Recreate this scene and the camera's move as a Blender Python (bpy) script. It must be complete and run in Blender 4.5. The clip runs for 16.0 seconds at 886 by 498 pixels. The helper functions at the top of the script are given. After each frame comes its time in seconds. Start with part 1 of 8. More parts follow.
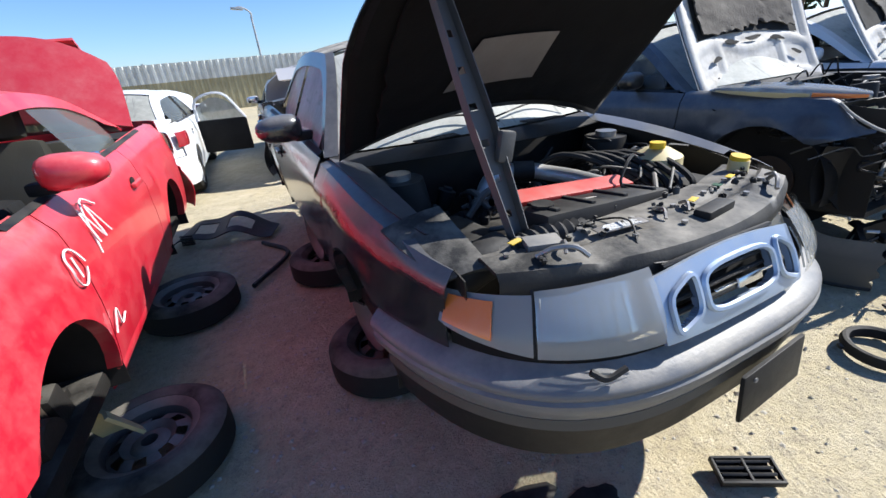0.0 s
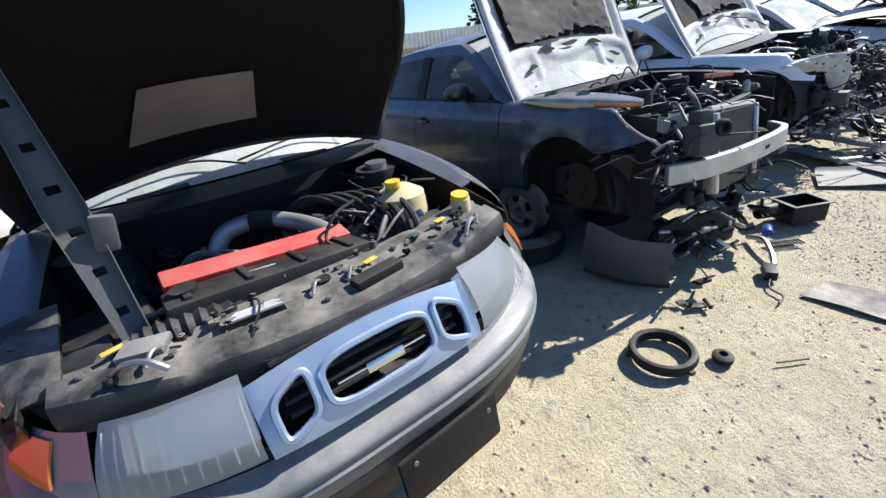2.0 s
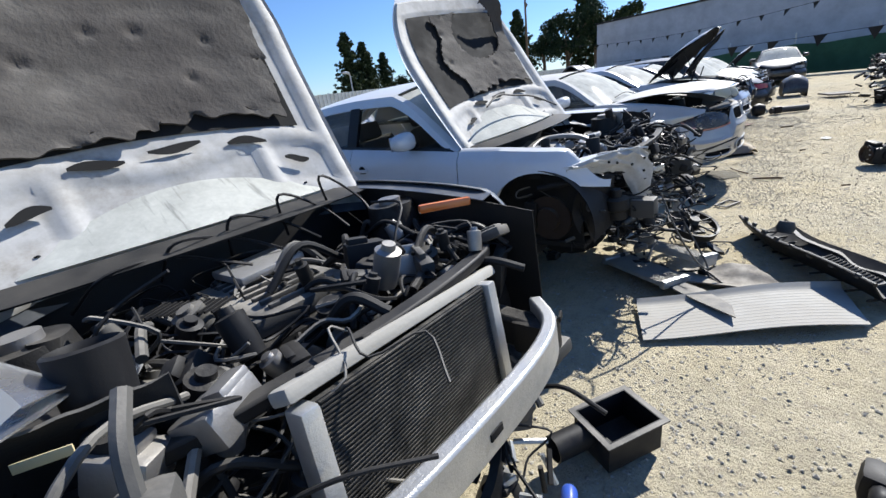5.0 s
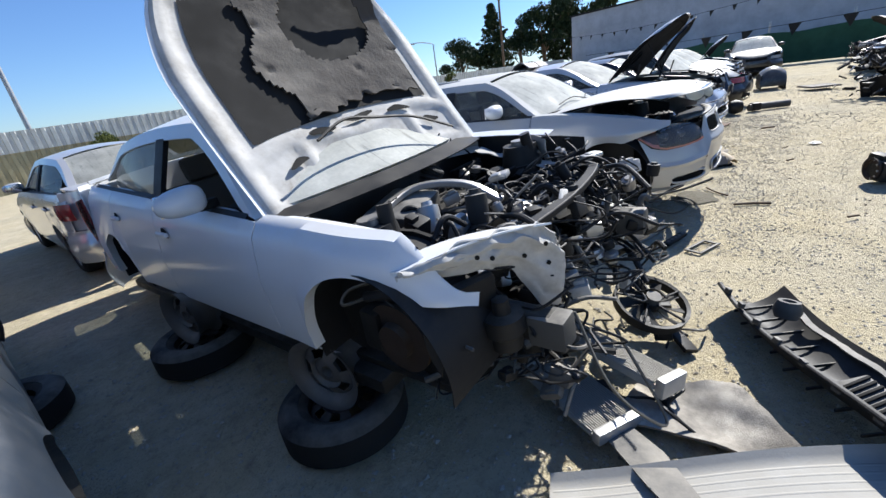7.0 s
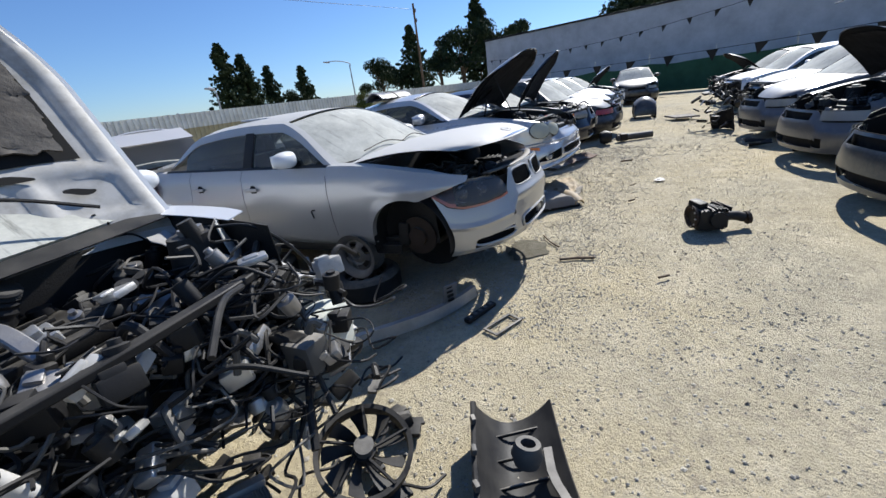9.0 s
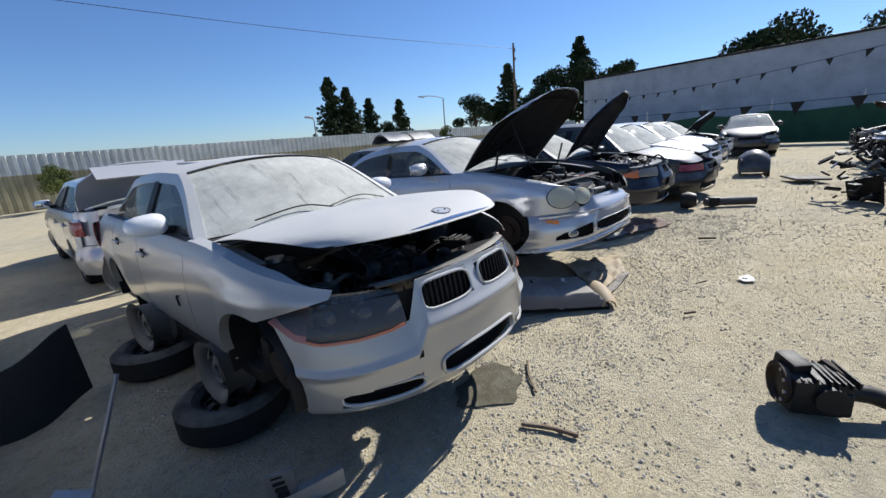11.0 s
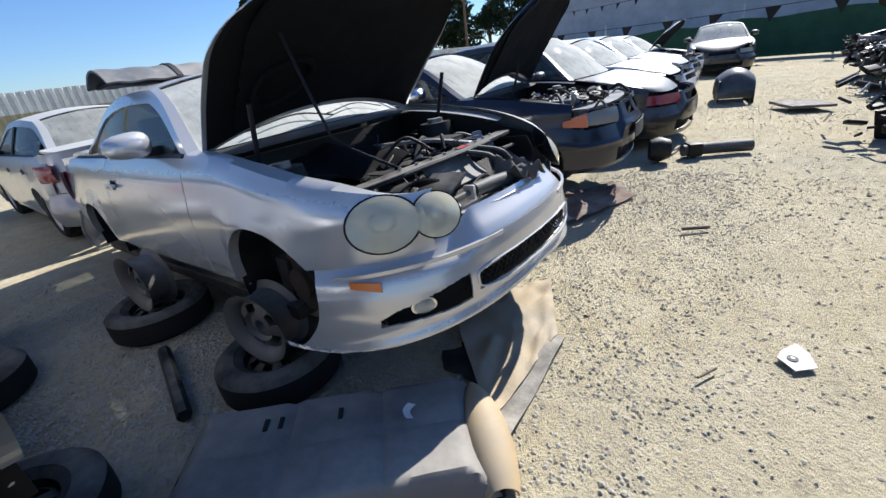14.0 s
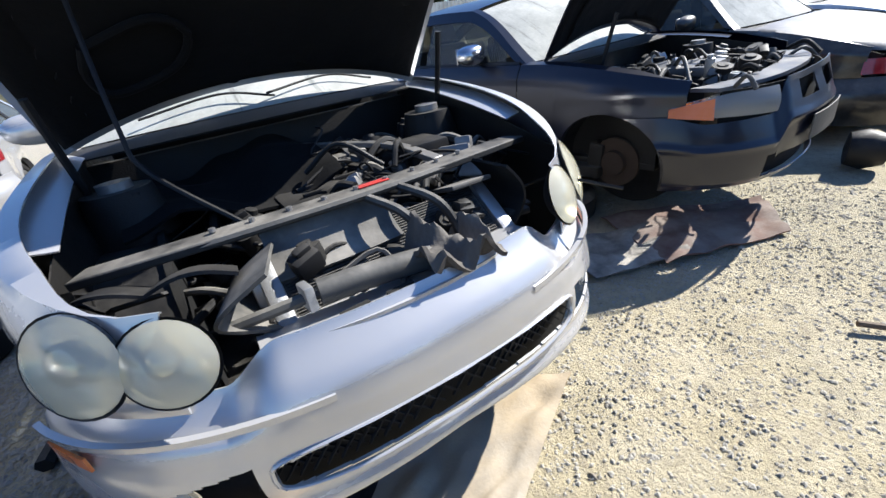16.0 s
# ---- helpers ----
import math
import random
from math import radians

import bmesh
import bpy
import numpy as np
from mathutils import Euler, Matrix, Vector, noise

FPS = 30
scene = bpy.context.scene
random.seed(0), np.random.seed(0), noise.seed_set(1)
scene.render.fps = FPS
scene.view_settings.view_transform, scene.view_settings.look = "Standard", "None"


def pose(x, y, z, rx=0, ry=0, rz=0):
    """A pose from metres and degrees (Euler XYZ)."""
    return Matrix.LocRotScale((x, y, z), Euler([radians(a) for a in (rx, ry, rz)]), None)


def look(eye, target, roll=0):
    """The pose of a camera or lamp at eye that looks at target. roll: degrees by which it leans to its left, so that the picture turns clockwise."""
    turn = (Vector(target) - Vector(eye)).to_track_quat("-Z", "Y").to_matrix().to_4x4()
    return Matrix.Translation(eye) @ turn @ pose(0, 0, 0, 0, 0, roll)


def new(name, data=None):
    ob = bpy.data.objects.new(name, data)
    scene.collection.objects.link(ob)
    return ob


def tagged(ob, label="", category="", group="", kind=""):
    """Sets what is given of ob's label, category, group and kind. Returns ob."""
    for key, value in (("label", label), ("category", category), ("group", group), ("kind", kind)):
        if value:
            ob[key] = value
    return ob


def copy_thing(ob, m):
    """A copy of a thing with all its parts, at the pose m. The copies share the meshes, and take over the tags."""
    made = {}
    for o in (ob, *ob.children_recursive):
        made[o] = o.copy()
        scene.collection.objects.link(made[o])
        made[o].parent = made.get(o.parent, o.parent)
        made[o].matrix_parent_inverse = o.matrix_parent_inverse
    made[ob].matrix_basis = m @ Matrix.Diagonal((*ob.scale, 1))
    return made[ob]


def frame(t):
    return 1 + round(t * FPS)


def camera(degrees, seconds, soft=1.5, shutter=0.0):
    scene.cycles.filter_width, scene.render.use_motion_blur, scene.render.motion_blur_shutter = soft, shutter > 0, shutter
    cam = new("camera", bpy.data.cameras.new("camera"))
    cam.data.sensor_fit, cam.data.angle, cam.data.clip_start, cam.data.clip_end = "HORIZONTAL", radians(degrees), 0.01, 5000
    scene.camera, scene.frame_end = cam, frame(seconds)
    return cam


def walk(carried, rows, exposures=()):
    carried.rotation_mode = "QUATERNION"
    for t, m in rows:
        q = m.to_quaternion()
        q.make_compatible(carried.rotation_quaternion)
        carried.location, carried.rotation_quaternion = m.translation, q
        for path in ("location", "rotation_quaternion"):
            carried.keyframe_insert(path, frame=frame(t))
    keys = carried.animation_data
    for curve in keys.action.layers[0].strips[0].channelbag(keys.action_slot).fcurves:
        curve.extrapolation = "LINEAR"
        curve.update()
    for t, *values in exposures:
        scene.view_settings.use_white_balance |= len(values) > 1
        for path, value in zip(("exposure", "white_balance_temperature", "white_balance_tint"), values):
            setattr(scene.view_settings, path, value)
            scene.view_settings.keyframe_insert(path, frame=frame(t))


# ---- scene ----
cam = camera(94.8, 16.0)
PATH = [
    (0, (0.025, -0.037, 1.503), (0.705, 1.638, 0.648), -5.5),
    (0.5, (0.096, -0.057, 1.503), (0.942, 1.515, 0.602), -7.1),
    (1, (0.303, -0.167, 1.525), (1.249, 1.348, 0.624), -9.0),
    (1.5, (0.601, -0.255, 1.542), (1.596, 1.233, 0.649), -8.2),
    (2, (0.864, -0.238, 1.554), (1.77, 1.302, 0.655), -8.1),
    (2.5, (1.214, -0.273, 1.549), (1.941, 1.362, 0.656), -8.9),
    (3, (1.625, -0.163, 1.543), (2.51, 1.437, 0.733), -7.7),
    (3.5, (2.029, -0.036, 1.556), (3.125, 1.454, 0.797), -7.9),
    (4, (2.438, 0.084, 1.551), (3.67, 1.471, 0.803), -8.2),
    (4.5, (2.831, 0.239, 1.52), (4.16, 1.549, 0.8), -8.1),
    (4.7, (2.988, 0.272, 1.496), (4.35, 1.553, 0.787), -7.5),
    (6.8, (4.61, 0.473, 1.507), (5.979, 1.735, 0.777), -8.4),
    (7, (4.762, 0.483, 1.504), (6.163, 1.703, 0.764), -9.0),
    (7.5, (5.086, 0.405, 1.489), (6.611, 1.464, 0.745), -9.0),
    (8, (5.426, 0.278, 1.517), (7.073, 1.14, 0.78), -8.8),
    (8.2, (5.559, 0.207, 1.522), (7.236, 0.995, 0.768), -9.3),
    (10.3, (7.12, -0.389, 1.536), (8.476, 0.965, 0.962), -4.7),
    (10.5, (7.324, -0.348, 1.529), (8.681, 1.013, 0.977), -4.9),
    (11, (7.833, -0.28, 1.545), (9.249, 1.03, 1.019), -4.9),
    (11.5, (8.341, -0.157, 1.541), (9.831, 1.069, 1.014), -4.7),
    (12, (8.825, -0.005, 1.547), (10.361, 1.153, 0.999), -5.2),
    (12.5, (9.285, 0.116, 1.522), (10.838, 1.225, 0.922), -5.7),
    (13, (9.676, 0.295, 1.509), (11.22, 1.376, 0.84), -6.4),
    (13.5, (10.027, 0.353, 1.464), (11.525, 1.44, 0.706), -6.9),
    (14, (10.377, 0.395, 1.434), (11.793, 1.532, 0.597), -7.5),
    (14.5, (10.673, 0.47, 1.408), (11.978, 1.685, 0.502), -7.9),
    (15, (11.02, 0.432, 1.418), (12.193, 1.738, 0.459), -8.3),
    (15.5, (11.332, 0.46, 1.399), (12.372, 1.856, 0.415), -8.4),
    (16, (11.635, 0.518, 1.404), (12.524, 2.02, 0.427), -8.5),
]
walk(cam, [(t, look(eye, target, roll)) for t, eye, target, roll in PATH], [(0, 0.98, 6150, 9), (3, 0.94, 6150, 9), (4.2, 0.76, 6150, 9), (7, 0.82, 6150, 9), (8, 0.66, 6150, 9), (10.5, 0.46, 6150, 9), (13, 0.44, 6150, 9), (14.2, 0.84, 6150, 9), (16, 1.05, 6150, 9)])

# ---------------- world, sun ----------------
SUN_AZ, SUN_EL = -4.0, 40.5          # the sun stands over the row's far end, slightly towards the aisle
world = bpy.data.worlds.new("sky")
scene.world = world
world.use_nodes = True
wn = world.node_tree
sky = wn.nodes.new("ShaderNodeTexSky")
sky.sky_type, sky.sun_disc = "NISHITA", False
sky.sun_elevation, sky.sun_rotation = radians(SUN_EL), radians(90 - SUN_AZ)
sky.air_density, sky.dust_density, sky.ozone_density = 1.0, 0.1, 3.0
tint = wn.nodes.new("ShaderNodeMix")
tint.data_type, tint.blend_type = "RGBA", "MULTIPLY"
tint.inputs[0].default_value, tint.inputs[7].default_value = 1.0, (0.80, 0.98, 1.28, 1)   # clear deep blue air
wn.links.new(sky.outputs[0], tint.inputs[6])
wn.links.new(tint.outputs[2], wn.nodes["Background"].inputs[0])
wn.nodes["Background"].inputs[1].default_value = 0.067
sun = new("sun", bpy.data.lights.new("sun", "SUN"))
sun.data.energy, sun.data.angle, sun.data.color = 4.8, radians(0.55), (1.0, 0.95, 0.88)
sd = Vector((math.cos(radians(SUN_EL)) * math.cos(radians(SUN_AZ)), math.cos(radians(SUN_EL)) * math.sin(radians(SUN_AZ)), math.sin(radians(SUN_EL))))
sun.matrix_world = look(tuple(sd * 30), (0, 0, 0))


# ---------------- materials ----------------
def base_mat(name):
    m = bpy.data.materials.new(name)
    m.use_nodes = True
    nt = m.node_tree
    return m, nt, nt.nodes["Principled BSDF"]


def noise_node(nt, scale, detail=5.0, rough=0.55, vec=None):
    n = nt.nodes.new("ShaderNodeTexNoise")
    n.inputs["Scale"].default_value, n.inputs["Detail"].default_value, n.inputs["Roughness"].default_value = scale, detail, rough
    if vec is not None:
        nt.links.new(vec, n.inputs["Vector"])
    return n


def ramp(nt, src, lo, hi, a=0.0, b=1.0):
    n = nt.nodes.new("ShaderNodeMapRange")
    n.inputs[1].default_value, n.inputs[2].default_value, n.inputs[3].default_value, n.inputs[4].default_value = lo, hi, a, b
    nt.links.new(src, n.inputs[0])
    return n.outputs[0]


def mixc(nt, fac, a, b):
    n = nt.nodes.new("ShaderNodeMix")
    n.data_type = "RGBA"
    for sock, v in ((n.inputs[0], fac), (n.inputs[6], a), (n.inputs[7], b)):
        if isinstance(v, (tuple, list)):
            sock.default_value = (*v[:3], 1)
        elif isinstance(v, float):
            sock.default_value = v
        else:
            nt.links.new(v, sock)
    return n.outputs[2]


def mathn(nt, op, a, b):
    n = nt.nodes.new("ShaderNodeMath")
    n.operation, n.use_clamp = op, True
    for sock, v in ((n.inputs[0], a), (n.inputs[1], b)):
        if isinstance(v, float):
            sock.default_value = v
        else:
            nt.links.new(v, sock)
    return n.outputs[0]


def bump(nt, bsdf, src, strength, dist=0.01):
    b = nt.nodes.new("ShaderNodeBump")
    b.inputs["Strength"].default_value, b.inputs["Distance"].default_value = strength, dist
    nt.links.new(src, b.inputs["Height"])
    nt.links.new(b.outputs[0], bsdf.inputs["Normal"])


def coords(nt, which="Object"):
    return nt.nodes.new("ShaderNodeTexCoord").outputs[which]


DUST = (0.52, 0.48, 0.41)


def up_mask(nt, lo, hi):
    g = nt.nodes.new("ShaderNodeNewGeometry")
    s = nt.nodes.new("ShaderNodeSeparateXYZ")
    nt.links.new(g.outputs["Normal"], s.inputs[0])
    return ramp(nt, s.outputs[2], lo, hi)


def paint(name, col, metal=0.0, rough=0.32, dust=0.6, side=0.15, coat=0.5, dustcol=DUST, even=0.45):
    """Car paint under a film of dust: thick on what faces up, streaky and thin on the sides."""
    m, nt, b = base_mat(name)
    v = coords(nt)
    n1 = noise_node(nt, 2.3, 6, 0.65, v)
    n2 = noise_node(nt, 38.0, 4, 0.6, v)
    n3 = noise_node(nt, 9.0, 5, 0.7, v)
    patch = ramp(nt, n1.outputs[0], 0.32, 0.66, even, 1.0)
    fine = ramp(nt, n2.outputs[0], 0.3, 0.7, 0.75, 1.0)
    up = mathn(nt, "MULTIPLY", up_mask(nt, 0.15, 0.85), dust)
    film = mathn(nt, "ADD", up, mathn(nt, "MULTIPLY", ramp(nt, n3.outputs[0], 0.4, 0.75), side))
    fac = mathn(nt, "MULTIPLY", mathn(nt, "MULTIPLY", film, patch), fine)
    nt.links.new(mixc(nt, fac, col, dustcol), b.inputs["Base Color"])
    nt.links.new(ramp(nt, fac, 0.0, 0.8, rough, 0.75), b.inputs["Roughness"])
    nt.links.new(ramp(nt, fac, 0.0, 0.7, metal, 0.0), b.inputs["Metallic"])
    nt.links.new(ramp(nt, fac, 0.0, 0.6, coat, 0.0), b.inputs["Coat Weight"])
    b.inputs["Coat Roughness"].default_value = 0.12
    return m


def plastic(name, col, rough=0.6, dust=0.35, metal=0.0, scale=14.0, bumps=0.12, lo=0.2, hi=0.95):
    """Plastic, rubber or metal with grime, dust on top and a fine grain."""
    m, nt, b = base_mat(name)
    v = coords(nt)
    n1, n2 = noise_node(nt, scale * 0.35, 5, 0.65, v), noise_node(nt, scale * 9, 3, 0.6, v)
    up = mathn(nt, "MULTIPLY", up_mask(nt, lo, hi), dust)
    fac = mathn(nt, "MULTIPLY", mathn(nt, "ADD", up, dust * 0.08), ramp(nt, n1.outputs[0], 0.36, 0.66, 0.05, 1.0))
    tone = mixc(nt, ramp(nt, n1.outputs[0], 0.35, 0.7), col, tuple(c * 0.7 for c in col))
    nt.links.new(mixc(nt, fac, tone, DUST), b.inputs["Base Color"])
    nt.links.new(ramp(nt, n1.outputs[0], 0.3, 0.7, rough - 0.1, min(1.0, rough + 0.15)), b.inputs["Roughness"])
    b.inputs["Metallic"].default_value = metal
    b.inputs["Specular IOR Level"].default_value = 0.5 if rough < 0.3 else 0.25
    bump(nt, b, n2.outputs[0], bumps, 0.004)
    return m


def dusty_glass(name, cover, tint=(0.02, 0.025, 0.025), dustcol=(0.56, 0.56, 0.5), scale=3.0):
    """Dark glass; cover is the share that the dust hides."""
    m, nt, b = base_mat(name)
    v = coords(nt)
    n1, n2 = noise_node(nt, scale, 6, 0.7, v), noise_node(nt, 60.0, 3, 0.6, v)
    film = mathn(nt, "MULTIPLY", ramp(nt, n1.outputs[0], 0.62, 0.3, cover * 0.72, min(1.0, cover * 1.15)), ramp(nt, n2.outputs[0], 0.3, 0.7, 0.9, 1.0))
    mp = nt.nodes.new("ShaderNodeMapping")
    mp.inputs["Scale"].default_value = (7.0, 0.7, 0.7)
    nt.links.new(v, mp.inputs["Vector"])
    n3 = noise_node(nt, 3.0, 5, 0.7, mp.outputs[0])
    film = mathn(nt, "MULTIPLY", film, ramp(nt, n3.outputs[0], 0.56, 0.72, 1.0, 0.45))
    b.inputs["Base Color"].default_value = (*dustcol, 1)
    b.inputs["Roughness"].default_value = 0.85
    glass = nt.nodes.new("ShaderNodeBsdfPrincipled")
    glass.inputs["Base Color"].default_value = (*tint, 1)
    glass.inputs["Roughness"].default_value = 0.06
    clear = nt.nodes.new("ShaderNodeBsdfTransparent")
    clear.inputs[0].default_value = (0.55, 0.6, 0.58, 1)
    g2 = nt.nodes.new("ShaderNodeMixShader")
    g2.inputs[0].default_value = 0.5
    nt.links.new(clear.outputs[0], g2.inputs[1])
    nt.links.new(glass.outputs[0], g2.inputs[2])
    mx = nt.nodes.new("ShaderNodeMixShader")
    nt.links.new(film, mx.inputs[0])
    nt.links.new(g2.outputs[0], mx.inputs[1])
    nt.links.new(b.outputs[0], mx.inputs[2])
    nt.links.new(mx.outputs[0], nt.nodes["Material Output"].inputs[0])
    return m


def lens(name, col, clear=0.35, rough=0.25, haze=0.5):
    """Weathered lamp plastic: clouded, a little see-through."""
    m, nt, b = base_mat(name)
    v = coords(nt)
    n1 = noise_node(nt, 7.0, 5, 0.7, v)
    nt.links.new(mixc(nt, mathn(nt, "MULTIPLY", ramp(nt, n1.outputs[0], 0.35, 0.7), haze), col, tuple(min(1, c * 0.6 + 0.25) for c in col)), b.inputs["Base Color"])
    b.inputs["Roughness"].default_value = rough
    b.inputs["Coat Weight"].default_value = 0.6
    tr = nt.nodes.new("ShaderNodeBsdfTransparent")
    tr.inputs[0].default_value = (*[min(1, c + 0.2) for c in col], 1)
    mx = nt.nodes.new("ShaderNodeMixShader")
    mx.inputs[0].default_value = clear
    nt.links.new(b.outputs[0], mx.inputs[1])
    nt.links.new(tr.outputs[0], mx.inputs[2])
    nt.links.new(mx.outputs[0], nt.nodes["Material Output"].inputs[0])
    return m


def dirt_mat():
    m, nt, b = base_mat("yard_dirt")
    v = coords(nt)
    big, mid, fine, grit = noise_node(nt, 0.35, 5, 0.6, v), noise_node(nt, 2.2, 6, 0.65, v), noise_node(nt, 24.0, 6, 0.7, v), noise_node(nt, 160.0, 3, 0.7, v)
    vor = nt.nodes.new("ShaderNodeTexVoronoi")
    vor.inputs["Scale"].default_value = 55.0
    nt.links.new(v, vor.inputs["Vector"])
    c = mixc(nt, ramp(nt, big.outputs[0], 0.38, 0.62), (0.48, 0.405, 0.255), (0.40, 0.355, 0.25))
    c = mixc(nt, mathn(nt, "MULTIPLY", ramp(nt, mid.outputs[0], 0.45, 0.68), 0.7), c, (0.55, 0.48, 0.335))
    c = mixc(nt, mathn(nt, "MULTIPLY", ramp(nt, fine.outputs[0], 0.5, 0.75), 0.65), c, (0.24, 0.21, 0.17))
    c = mixc(nt, mathn(nt, "MULTIPLY", ramp(nt, vor.outputs["Distance"], 0.25, 0.05), ramp(nt, mid.outputs[0], 0.42, 0.6, 0.0, 0.7)), c, (0.47, 0.44, 0.36))
    pit, spot = noise_node(nt, 9.0, 8, 0.75, v), noise_node(nt, 75.0, 4, 0.65, v)
    c = mixc(nt, mathn(nt, "MULTIPLY", ramp(nt, pit.outputs[0], 0.54, 0.70), 0.6), c, (0.21, 0.185, 0.15))
    c = mixc(nt, mathn(nt, "MULTIPLY", ramp(nt, pit.outputs[0], 0.46, 0.34), 0.45), c, (0.62, 0.55, 0.40))
    c = mixc(nt, mathn(nt, "MULTIPLY", ramp(nt, spot.outputs[0], 0.60, 0.70), 0.75), c, (0.13, 0.115, 0.095))
    nt.links.new(c, b.inputs["Base Color"])
    b.inputs["Roughness"].default_value = 0.95
    b.inputs["Specular IOR Level"].default_value = 0.2
    h = mathn(nt, "ADD", mathn(nt, "MULTIPLY", fine.outputs[0], 0.6), mathn(nt, "MULTIPLY", spot.outputs[0], 0.4))
    bump(nt, b, h, 0.95, 0.024)
    return m


